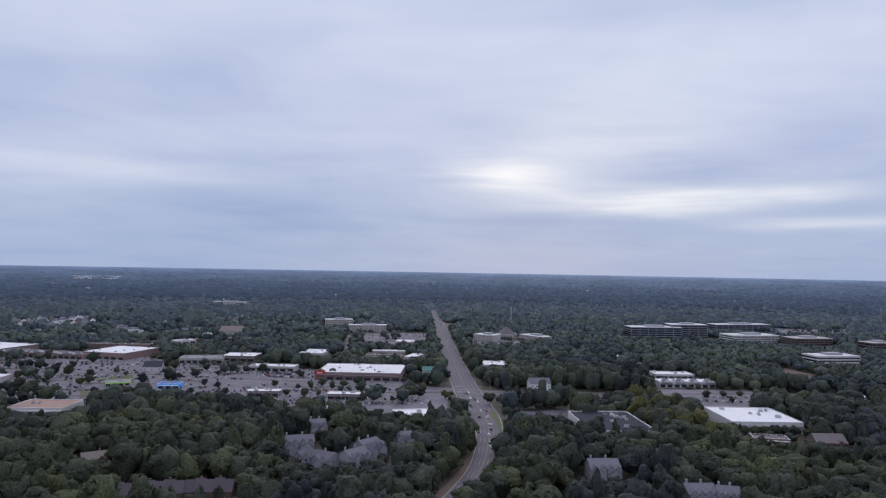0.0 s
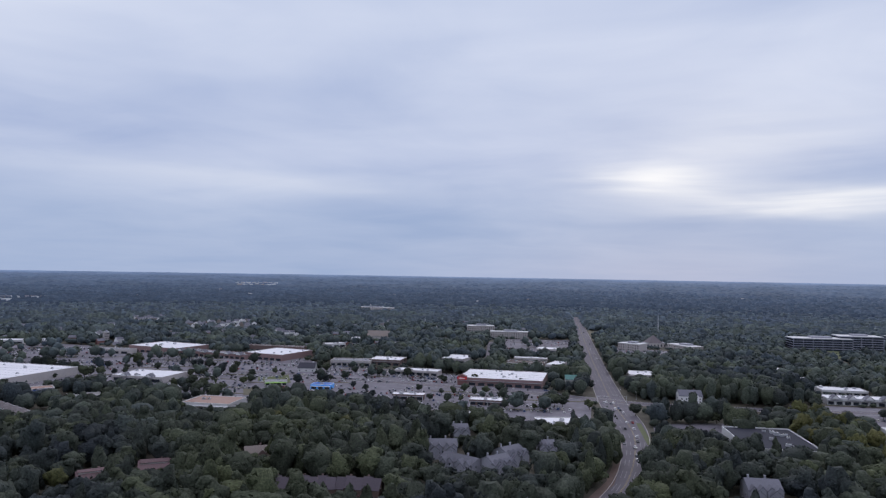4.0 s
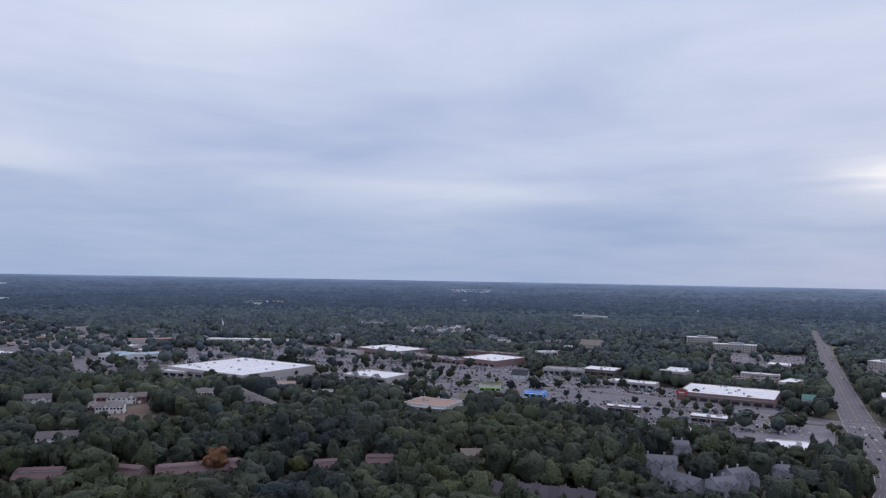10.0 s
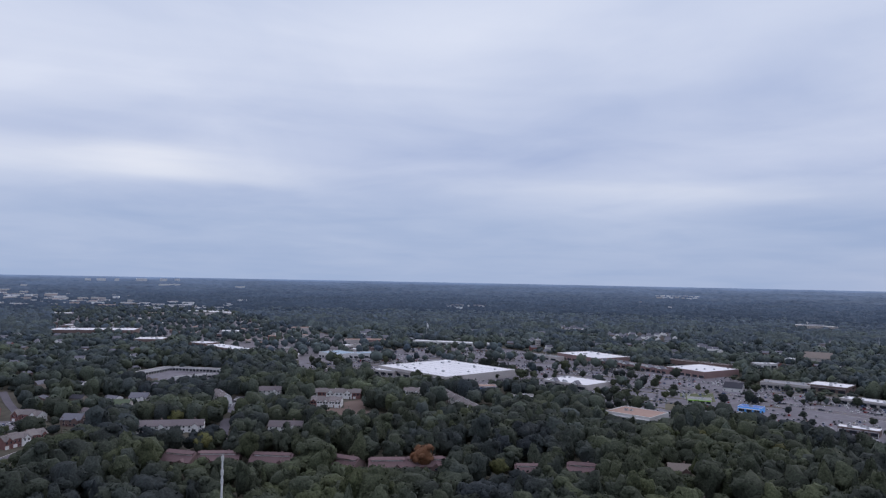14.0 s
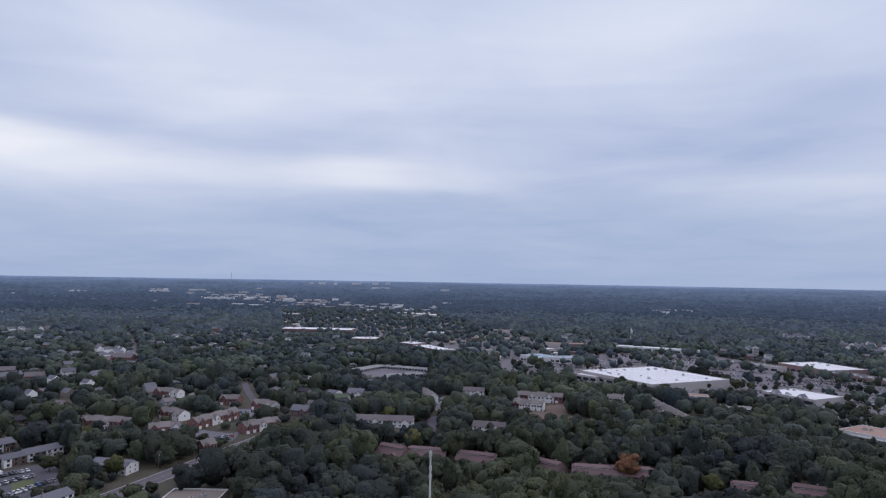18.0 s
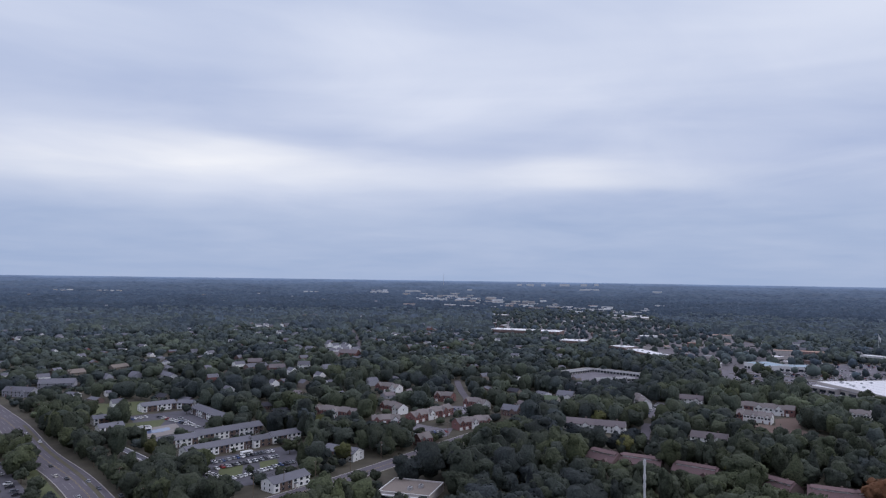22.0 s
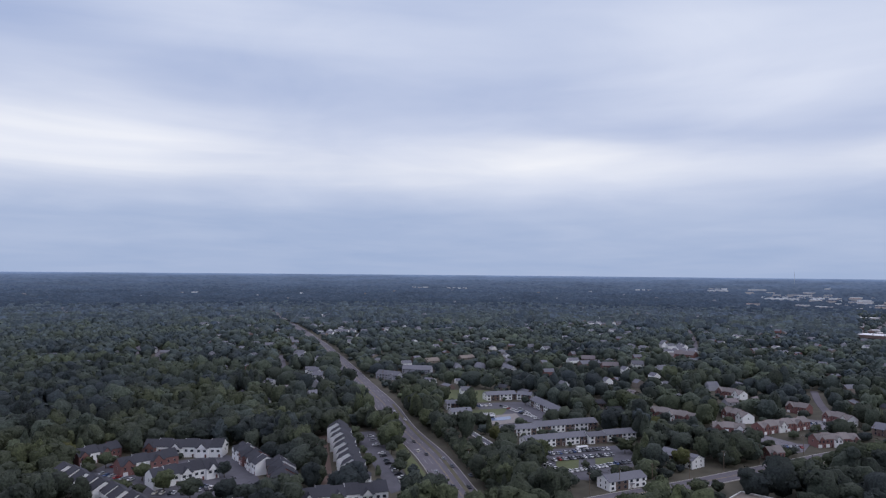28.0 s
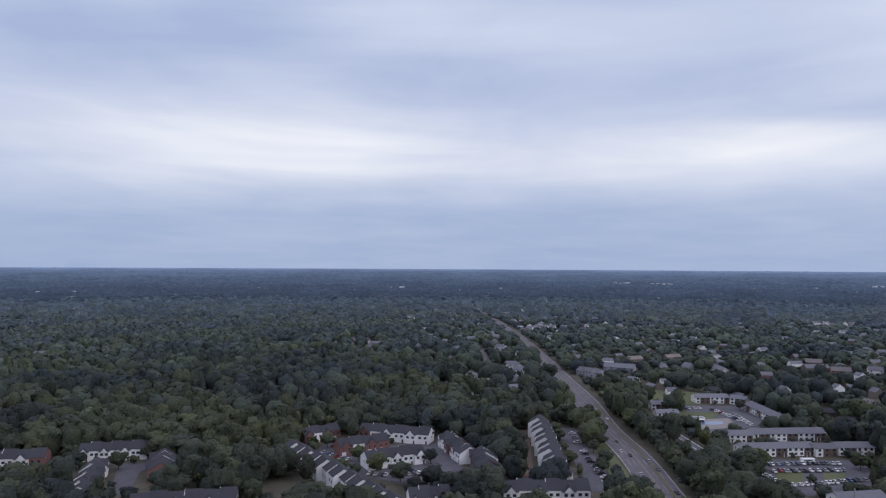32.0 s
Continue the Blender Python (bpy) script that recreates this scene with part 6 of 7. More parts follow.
rng = random.Random(33)
placed = []
district = LOTS[10]
for k in range(900):
    a, d = rng.uniform(-78, -46), rng.uniform(1050, 2390)
    x, y = d * math.sin(radians(a)), d * math.cos(radians(a))
    if len(placed) > 84 or not point_in(x, y, district) or not free_spot(x, y, 16):
        continue
    w, e = rng.uniform(8, 19), rng.uniform(10, 18)
    if any(math.hypot(x - q[0], y - q[1]) < (w + q[2]) * 0.5 + 14 for q in placed):
        continue
    placed.append((x, y, w))
    far_store(x, y, -a + rng.choice((0, 0, 18, 40)), w, e, rng.uniform(4.5, 7), rng.choices(("white", "grey", "tan", "brownroof"), (3, 4, 2, 3))[0], rng.choice(("beige", "brick", "brick", "beige")))
# the shopping strip that runs on to the town, and a few tall blocks behind it
for x, y, w in ((-4171, 1430, 30), (-4165, 1498, 45), (-4155, 1581, 24), (-4138, 1715, 60), (-4119, 1835, 40), (-4105, 1914, 28), ):
    far_store(x, y, math.degrees(-math.atan2(x, y)), w, 20, 15, "white", "pale", False)
for k in range(46):
    u = rng.random()
    x, y = -3490 + 1251 * u + rng.gauss(0, 70), 686 + 533 * u + rng.gauss(0, 70)
    far_store(x, y, math.degrees(-math.atan2(x, y)) + rng.uniform(-20, 20), rng.uniform(16, 48), rng.uniform(14, 26), rng.uniform(8, 12), rng.choices(("white", "grey", "tan"), (5, 2, 2))[0], rng.choice(("pale", "beige", "trim")), False)
far_store(-3610, 483, 82.4, 92.9, 27.9, 9.0, "white", "pale", False)
far_store(-3708, 676, 79.7, 82.0, 24.6, 9.0, "grey", "pale", False)
far_store(-3076, 652, 78.0, 125.1, 37.5, 9.0, "white", "pale", False)
far_store(-3315, 683, 78.4, 33.0, 19.8, 9.0, "white", "beige", False)
far_store(-3315, 749, 77.3, 48.5, 24.0, 9.0, "white", "pale", False)
far_store(-3483, 853, 76.2, 48.4, 24.0, 9.0, "white", "beige", False)
far_store(-3035, 759, 76.0, 28.2, 16.9, 9.0, "white", "pale", False)
far_store(-3801, 1013, 75.1, 26.6, 15.9, 9.0, "white", "pale", False)
far_store(-2710, 642, 76.7, 46.0, 24.0, 9.0, "white", "beige", False)
far_store(-2958, 802, 74.8, 39.1, 23.5, 9.0, "tan", "beige", False)
far_store(-2639, 692, 75.3, 53.2, 24.0, 9.0, "white", "beige", False)
far_store(-2740, 793, 73.8, 38.5, 23.1, 9.0, "grey", "beige", False)
far_store(-2567, 790, 72.9, 40.3, 24.0, 9.0, "white", "brick", False)
far_store(-2404, 639, 75.1, 70.9, 24.0, 9.0, "tan", "beige", False)
far_store(-2734, 890, 72.0, 25.9, 15.5, 9.0, "white", "beige", False)
far_store(-2730, 944, 70.9, 56.4, 24.0, 9.0, "grey", "pale", False)
far_store(-2492, 916, 69.8, 59.8, 24.0, 9.0, "tan", "beige", False)
far_store(-2480, 1060, 66.9, 95.1, 28.5, 9.0, "white", "beige", False)
far_store(-2408, 1127, 64.9, 65.8, 24.0, 9.0, "white", "pale", False)
far_store(-2247, 1128, 63.4, 58.5, 24.0, 9.0, "white", "pale", False)
far_store(-2084, 1118, 61.8, 49.7, 24.0, 7.5, "white", "pale", False)
far_store(-1958, 992, 63.1, 87.3, 26.2, 7.5, "grey", "beige", False)
far_store(-2121, 640, 73.2, 91.4, 27.4, 7.5, "white", "beige", False)
far_store(-1882, 718, 69.1, 19.7, 11.8, 7.5, "white", "pale", False)
far_store(-1779, 749, 67.2, 31.9, 19.1, 7.5, "white", "beige", False)
far_store(-2022, 882, 66.4, 41.4, 24.0, 7.5, "tan", "beige", False)
far_store(-1315, 731, 60.9, 38.4, 23.0, 7.5, "white", "pale", False)
far_store(-1160, 735, 57.6, 25.8, 15.5, 7.5, "tan", "red", False)
far_store(-1135, 748, 56.6, 17.3, 10.4, 7.5, "white", "pale", False)
far_store(-1325, 904, 55.7, 39.7, 23.8, 7.5, "tan", "beige", False)
far_store(-3484, 1980, 60.4, 48.1, 24.0, 9.0, "white", "pale", False)
far_store(-3735, 1698, 65.6, 107.8, 32.3, 9.0, "white", "pale", False)
far_store(-2596, 1486, 60.2, 35.9, 21.5, 9.0, "white", "pale", False)
far_store(-2748, 487, 79.9, 46.1, 24.0, 9.0, "tan", "beige", False)
far_store(-1023, 811, 51.6, 29.4, 17.6, 7.5, "tan", "beige", False)
far_store(-999, 846, 49.7, 44.2, 24.0, 7.5, "tan", "pinkbrick", False)
for a, d, w, h in ((-26.1, 3827, 204, 14), (-26.1, 3943, 228, 12), (-16.7, 2245, 109, 16), (8.4, 2482, 74, 10), (10.9, 2463, 157, 10), (-87.8, 3617, 80, 14), (-82.4, 3802, 93, 14), (-77.8, 3258, 186, 12), (-105.5, 3611, 87, 10), (-102.5, 3593, 110, 10), (-149.4, 2997, 28, 12), (-147.2, 3006, 38, 14), (-151.1, 1846, 30, 10), (-149.0, 1852, 25, 10), (-147.1, 1787, 43, 10), (-123.3, 3176, 76, 9), (-43.0, 2759, 34, 10), (-60.6, 4041, 29, 14)):
    n = max(1, int(w / 26))
    for k in range(n):
        q, e = radians(a) + ((k + 0.5) / n - 0.5) * w / d, d + rng.uniform(-25, 25)
        far_store(e * math.sin(q), e * math.cos(q), -a + rng.uniform(-14, 14), w / n * rng.uniform(0.55, 0.85), 14, min(h, 8) * rng.uniform(0.7, 1.1), "white", rng.choice(("trim", "pale", "beige")), False)


# ---- poles, signals, flag and planting ----
def utility_line(points, label):
    """Wooden poles with cross-arms, each a thing; the wires between hang in shallow curves."""
    tops = []
    for k, (x, y) in enumerate(points):
        nx, ny = points[min(k + 1, len(points) - 1)]
        px, py = points[max(k - 1, 0)]
        turn = math.degrees(math.atan2(ny - py, nx - px))
        b = root("utility_pole", x, y, turn, label, "pole", "utility poles")
        bm = bmesh.new()
        tube(bm, 0, 0, -0.2, 12.5, 0.22, 0.14, 8)
        part("pole", bm, "wood", b)
        bm = bmesh.new()
        box(bm, -0.08, 0.08, -1.3, 1.3, 11.6, 11.8)
        part("cross_arm", bm, "wood", b)
        for o in (-1.2, -0.4, 1.2):
            bm = bmesh.new()
            tube(bm, 0, o, 11.8, 12.0, 0.06, 0.05, 6)
            part("insulator", bm, "metal", b)
        if k % 3 == 1:
            bm = bmesh.new()
            tube(bm, 0.4, 0, 9.6, 10.6, 0.28, 0.28, 8)
            part("transformer", bm, "metal", b)
        t = radians(turn)
        tops.append([Vector((x - math.sin(t) * o, y + math.cos(t) * o, 12.0)) for o in (-1.2, -0.4, 1.2)])
    for a, c in zip(tops, tops[1:]):
        for p, q in zip(a, c):
            cu = bpy.data.curves.new("wire", "CURVE")
            cu.dimensions, cu.bevel_depth, cu.bevel_resolution = "3D", 0.03, 0
            sp = cu.splines.new("POLY")
            sp.points.add(8)
            for i in range(9):
                f = i / 8
                w = p.lerp(q, f)
                sp.points[i].co = (w.x, w.y, w.z - 4 * f * (1 - f) * 0.9, 1)
            cu.materials.append(M["rubber"])
            tagged(new("wire", cu), "thin black power line between poles", "wire", "power lines")


utility_line([(-394, -13), (-408, 3), (-421, 21), (-441, 43), (-463, 65), (-488, 90), (-520, 123), (-572, 182)], "brown wooden utility pole beside the side street")
utility_line([(-384, -66), (-426, -86), (-476, -111), (-563, -152), (-640, -192), (-733, -244), (-835, -305)], "brown wooden utility pole beside the avenue")


def traffic_signal(x, y, turn):
    b = root("traffic_signal", x, y, turn, "grey steel signal mast with an arm over the lanes", "signal", "traffic signals")
    bm = bmesh.new()
    tube(bm, 0, 0, 0, 7.2, 0.18, 0.13, 8)
    part("mast", bm, "metal", b)
    bm = bmesh.new()
    box(bm, 0, 11, -0.09, 0.09, 6.6, 6.8)
    part("arm", bm, "metal", b)
    for o in (4, 7.5, 10.6):
        bm = bmesh.new()
        box(bm, o - 0.18, o + 0.18, -0.32, -0.1, 5.7, 6.75)
        part("signal_head", bm, "dark", b)


for (x, y), turn in zip(((12.8, 687.1), (39.6, 693.2), (35.9, 743.7), (50.1, 717.0)), (0, 180, 270, 90)):
    traffic_signal(x, y, turn)


def flagpole(x, y):
    b = root("flagpole", x, y, 20, "tall white flagpole with a hanging white flag", "flagpole")
    bm = bmesh.new()
    tube(bm, 0, 0, 0, 36, 0.45, 0.25, 10)
    part("pole", bm, "steelw", b)
    bm = bmesh.new()
    bmesh.ops.create_uvsphere(bm, u_segments=10, v_segments=6, radius=0.5, matrix=Matrix.Translation((0, 0, 36.4)))
    part("finial", bm, "steelw", b)
    bm = bmesh.new()
    top = [bm.verts.new((0.3 + i * 0.5, 0.35 * math.sin(i * 1.4), 35 - i * 0.9)) for i in range(8)]
    low = [bm.verts.new((0.3 + i * 0.42, 0.35 * math.sin(i * 1.4 + 0.6), 28 - i * 0.8)) for i in range(8)]
    for i in range(7):
        bm.faces.new((top[i], top[i + 1], low[i + 1], low[i]))
    part("flag", bm, "trim", b, "white cloth flag")


flagpole(-990, 968)


def motorhome(x, y, turn):
    b = root("motorhome", x, y, turn, "white motorhome parked in the apartment lot", "motorhome", z=0.14)
    bm = bmesh.new()
    prism(bm, [(-4.2, 0.5), (3.0, 0.5), (4.3, 0.6), (4.3, 1.5), (3.4, 1.9), (4.0, 2.4), (4.0, 3.1), (-4.2, 3.2)], -1.2, 1.2)
    part("body", bm, "siding", b)
    bm = bmesh.new()
    box(bm, -3.0, 2.4, -1.24, -1.19, 1.7, 2.4)
    part("side_window", bm, "glass", b)
    bm = bmesh.new()
    prism(bm, [(3.42, 1.9), (4.28, 1.52), (4.31, 1.55), (3.46, 1.95)], -1.0, 1.0)
    part("windscreen", bm, "glass", b)
    for px in (-2.6, 2.9):
        for py in (-1.05, 1.05):
            fitted("wheel", wheel_mesh, b, pose(px, py, 0.4) @ Matrix.Scale(1.2, 4))


motorhome(-490.1, -20.9, 122)


# ---- woods ----
def ico(sub):
    bm = bmesh.new()
    bmesh.ops.create_icosphere(bm, subdivisions=sub, radius=1.0)
    v = np.array([p.co[:] for p in bm.verts])
    f = np.array([[p.index for p in q.verts] for q in bm.faces])
    bm.free()
    return v, f


ICO1, ICO2 = ico(1), ico(2)
gen = np.random.default_rng(11)


def crown_template(lobes, sphere, leaves, rough, spray=0.05, spread=0.31, cone=0.0, body=0.36):
    """A crown about 1 high and 1 wide: a domed heap of uneven lobes, covered with small leaf sprays that break their outline; base at 0.
    cone: how far it narrows to the top, as conifers do."""
    vs, fs, n = [], [], 0
    cs, ss = [], []
    turned_up = sphere[0][sphere[1]].mean(1)[:, 2]
    for i in range(lobes):
        if i == 0:
            c, s = np.array([0, 0, 0.46]), np.array([body, body, 0.44])
        else:
            a = 2 * math.pi * (i * 0.382 + gen.uniform(-0.06, 0.06))
            hgt = gen.uniform(0.28, 0.80)
            out = spread * math.sqrt(max(0.05, 1 - ((hgt - 0.40) / 0.56) ** 2)) * gen.uniform(0.8, 1.1)
            c = np.array([out * math.cos(a), out * math.sin(a), hgt])
            q = gen.uniform(0.15, 0.23)
            s = np.array([q, q, q * gen.uniform(0.75, 1.0)])
        v = sphere[0] * s * 0.94 * (1 + gen.uniform(-rough, rough, (len(sphere[0]), 1))) + c
        vs.append(v)
        fs.append(sphere[1][turned_up > (-0.75 if i == 0 else -0.30)] + n)
        n += len(v)
        cs.append(c)
        ss.append(s)
    if leaves:
        k = gen.integers(0, lobes, leaves)
        d = gen.normal(0, 1, (leaves, 3))
        d[:, 2] = d[:, 2] * 0.8 + 0.35
        d /= np.linalg.norm(d, axis=1)[:, None]
        c = np.array(cs)[k] + np.array(ss)[k] * d * gen.uniform(0.92, 1.14, (leaves, 1))
        t = np.cross(d + gen.normal(0, 0.8, (leaves, 3)), [0.3, 0.2, 1.0])
        t /= np.linalg.norm(t, axis=1)[:, None]
        u = np.cross(d + gen.normal(0, 0.5, (leaves, 3)), t)
        u /= np.linalg.norm(u, axis=1)[:, None]
        w = spray * gen.uniform(0.7, 1.4, (leaves, 1))
        tri = np.stack([c - t * w - u * w * 0.6, c + t * w - u * w * 0.6, c + u * w], 1) + gen.normal(0, spray * 0.25, (leaves, 3, 3))
        vs.append(tri.reshape(-1, 3))
        fs.append(np.arange(leaves * 3).reshape(-1, 3) + n)
    v = np.concatenate(vs)
    if cone:
        thin = 1 - cone * np.clip(v[:, 2:3], 0, 1)
        v[:, :2] *= thin
    return v, np.concatenate(fs)


def dome_template():
    """A far crown of ten faces: a wide low ring and a small uneven top."""
    a = np.arange(6) * math.pi / 3 + gen.uniform(-0.2, 0.2, 6)
    r = gen.uniform(0.42, 0.58, 6)
    b = np.arange(3) * 2 * math.pi / 3 + gen.uniform(-0.3, 0.3, 3)
    v = [(r[i] * math.cos(a[i]), r[i] * math.sin(a[i]), gen.uniform(-0.05, 0.35)) for i in range(6)]
    v += [(0.24 * math.cos(b[i]), 0.24 * math.sin(b[i]), gen.uniform(0.85, 1.05)) for i in range(3)]
    f = [(6, 7, 8)]
    for i in range(3):
        f += [(2 * i, 2 * i + 1, 6 + i), (2 * i + 1, (2 * i + 2) % 6, 6 + i), ((2 * i + 2) % 6, 6 + (i + 1) % 3, 6 + i)]
    return np.array(v), np.array(f)


def tri_mesh(name, v, f, *materials, slots=None, tones=None):
    me = bpy.data.meshes.new(name)
    me.vertices.add(len(v))
    me.vertices.foreach_set("co", np.ascontiguousarray(v, dtype=np.float32).ravel())
    me.loops.add(len(f) * 3)
    me.loops.foreach_set("vertex_index", np.ascontiguousarray(f, dtype=np.int32).ravel())
    me.polygons.add(len(f))
    me.polygons.foreach_set("loop_start", np.arange(0, len(f) * 3, 3, dtype=np.int32))
    me.polygons.foreach_set("use_smooth", np.ones(len(f), dtype=bool))
    for m in materials:
        me.materials.append(M[m])
    if slots is not None:
        me.polygons.foreach_set("material_index", slots.astype(np.int32))
    if tones is not None:
        me.attributes.new("tree_tone", "FLOAT", "POINT").data.foreach_set("value", tones.astype(np.float32))
    me.update(calc_edges=True)
    return me


def trunk_mesh():
    bm = bmesh.new()
    tube(bm, 0, 0, -0.1, 0.55, 0.030, 0.016, 7)
    for i in range(5):
        a = 2 * math.pi * i / 5 + gen.uniform(-0.3, 0.3)
        z = gen.uniform(0.28, 0.5)
        p = Vector((0, 0, z))
        q = Vector((0.26 * math.cos(a), 0.26 * math.sin(a), z + 0.26))
        s = Vector((-math.sin(a), math.cos(a), 0)) * 0.009
        up = Vector((0, 0, 0.012))
        r = [bm.verts.new(t) for t in (p - s, p + up, p + s)]
        e = bm.verts.new(q)
        for j in range(3):
            bm.faces.new((r[j], r[(j + 1) % 3], e))
    return mesh_of("trunk", bm, "bark")


NEAR = [crown_template(10, ICO2, 380, 0.28, 0.032) for _ in range(8)]
RICH = [crown_template(5, ICO2, 140, 0.30, 0.042) for _ in range(12)] + [crown_template(4, ICO2, 120, 0.25, 0.045, 0.24, 0.75) for _ in range(2)]
MID = [crown_template(2, ICO2, 52, 0.28, 0.060, body=0.40) for _ in range(14)] + [crown_template(2, ICO2, 44, 0.22, 0.055, 0.24, 0.75) for _ in range(2)]
LOW = [crown_template(2, ICO1, 14, 0.16, 0.10, body=0.46) for _ in range(14)]
STREET = [crown_template(3, ICO1, 50, 0.15, 0.08) for _ in range(8)]
BLOB = [dome_template() for _ in range(8)]

for x, y in ((-322, 314), (-274, 331)):
    footprint(x, y, 0, 8, 8, 22)

# what stays clear of trees, on a grid of 4 m cells
CELL, X0, Y0, NX, NY = 4.0, -2500.0, -1700.0, 900, 1040
low_ok = np.ones((NX, NY), bool)
tall_ok = np.ones((NX, NY), bool)
cap = np.full((NX, NY), 40.0)      # the tallest tree in each cell
gx = X0 + (np.arange(NX) + 0.5) * CELL
gy = Y0 + (np.arange(NY) + 0.5) * CELL
GX, GY = np.meshgrid(gx, gy, indexing="ij")


def inside(poly):
    r = np.zeros(GX.shape, bool)
    for (ax, ay), (bx, by) in zip(poly, poly[1:] + poly[:1]):
        if ay != by:
            c = (ay > GY) != (by > GY)
            r ^= c & (GX < (bx - ax) * (GY - ay) / (by - ay) + ax)
    return r


for poly in AREAS:
    k = inside(poly)
    low_ok &= ~k
    tall_ok &= ~k
    cx, cy = sum(p[0] for p in poly) / len(poly), sum(p[1] for p in poly) / len(poly)
    cd = math.hypot(cx, cy)
    if cd < 1000:
        for step in (11, 22, 33):
            tall_ok &= ~inside([(p[0] - cx / cd * step, p[1] - cy / cd * step) for p in poly])
for pts, clear in BANDS:
    for p in pts:
        half = p.z / 2 + 3
        pd = math.hypot(p.x, p.y)
        reach = clear if pd < 900 or clear > 8 else int(clear + (pd - 900) / 12)
        e = half + reach + 8
        i0, i1 = int((p.x - e - X0) / CELL), int((p.x + e - X0) / CELL) + 1
        j0, j1 = int((p.y - e - Y0) / CELL), int((p.y + e - Y0) / CELL) + 1
        if i0 < 0 or j0 < 0 or i1 >= NX or j1 >= NY:
            continue
        near = (GX[i0:i1, j0:j1] - p.x) ** 2 + (GY[i0:i1, j0:j1] - p.y) ** 2
        low_ok[i0:i1, j0:j1] &= near > (half + 2) ** 2
        tall_ok[i0:i1, j0:j1] &= near > (half + 2) ** 2
        for step in range(6, reach + 1, 6):
            ahead = (GX[i0:i1, j0:j1] - p.x * (1 - step / pd)) ** 2 + (GY[i0:i1, j0:j1] - p.y * (1 - step / pd)) ** 2
            tall_ok[i0:i1, j0:j1] &= ahead > half ** 2
for x, y, a, hw, hd, front in FOOT:
    e = hw + hd + front + (30 if front > 5 and math.hypot(x, y) < 900 else 50 if front == 60 else 0)
    i0, i1 = max(0, int((x - e - X0) / CELL)), min(NX, int((x + e - X0) / CELL) + 1)
    j0, j1 = max(0, int((y - e - Y0) / CELL)), min(NY, int((y + e - Y0) / CELL) + 1)
    if i1 <= i0 or j1 <= j0:
        continue
    px, py = GX[i0:i1, j0:j1] - x, GY[i0:i1, j0:j1] - y
    u, v = px * math.cos(a) + py * math.sin(a), -px * math.sin(a) + py * math.cos(a)
    body = (np.abs(u) < hw + 1.5) & (np.abs(v) < hd + 1.5)
    low_ok[i0:i1, j0:j1] &= ~body
    dist = math.hypot(x, y)
    ux, uy = -x / dist, -y / dist
    along, side = px * ux + py * uy, np.abs(px * uy - py * ux)
    reach = abs(math.cos(a) * uy - math.sin(a) * ux) * hw + abs(math.sin(a) * uy + math.cos(a) * ux) * hd
    strip = (along > 0) & (along < hd + front) & (side < reach)
    tall_ok[i0:i1, j0:j1] &= ~(strip | body)
    # lower growth farther out in front of a house, so that it looks over the trees
    slope = (along > 0) & (side < reach) & (front > 12)
    cap[i0:i1, j0:j1] = np.where(slope, np.minimum(cap[i0:i1, j0:j1], 4.0 + np.maximum(along - hd, 0) * 120 / dist), cap[i0:i1, j0:j1])


def scatter(r0, r1, a0, a1, gap):
    """Jittered places on a triangular lattice in a ring; angles are headings in degrees."""
    n = int(2.3 * r1 / gap) + 2
    i, j = np.meshgrid(np.arange(-n // 2, n // 2), np.arange(-n // 2, n // 2), indexing="ij")
    x = (i + 0.5 * (j % 2)) * gap + gen.uniform(-0.42, 0.42, i.shape) * gap
    y = j * gap * 0.9 + gen.uniform(-0.42, 0.42, i.shape) * gap
    x, y = x.ravel(), y.ravel()
    r = np.hypot(x, y)
    az = np.degrees(np.arctan2(x, y))
    k = (r > r0) & (r <= r1) & (az > a0) & (az < a1)
    return x[k], y[k]


def allowed(x, y, grid):
    i, j = ((x - X0) / CELL).astype(int), ((y - Y0) / CELL).astype(int)
    ok = (i >= 0) & (j >= 0) & (i < NX) & (j < NY)
    r = np.full(len(x), grid.max())
    r[ok] = grid[i[ok], j[ok]]
    return r


def wave(x, y, size, seed):
    """Smooth uneven field between 0 and 1."""
    s = np.zeros(len(x))
    q = np.random.default_rng(seed)
    for _ in range(7):
        a, k, ph = q.uniform(0, 6.283), q.uniform(0.6, 1.6) / size, q.uniform(0, 6.283)
        s += np.sin((x * math.cos(a) + y * math.sin(a)) * 6.283 * k + ph)
    return np.clip(0.5 + s / 7, 0, 1)


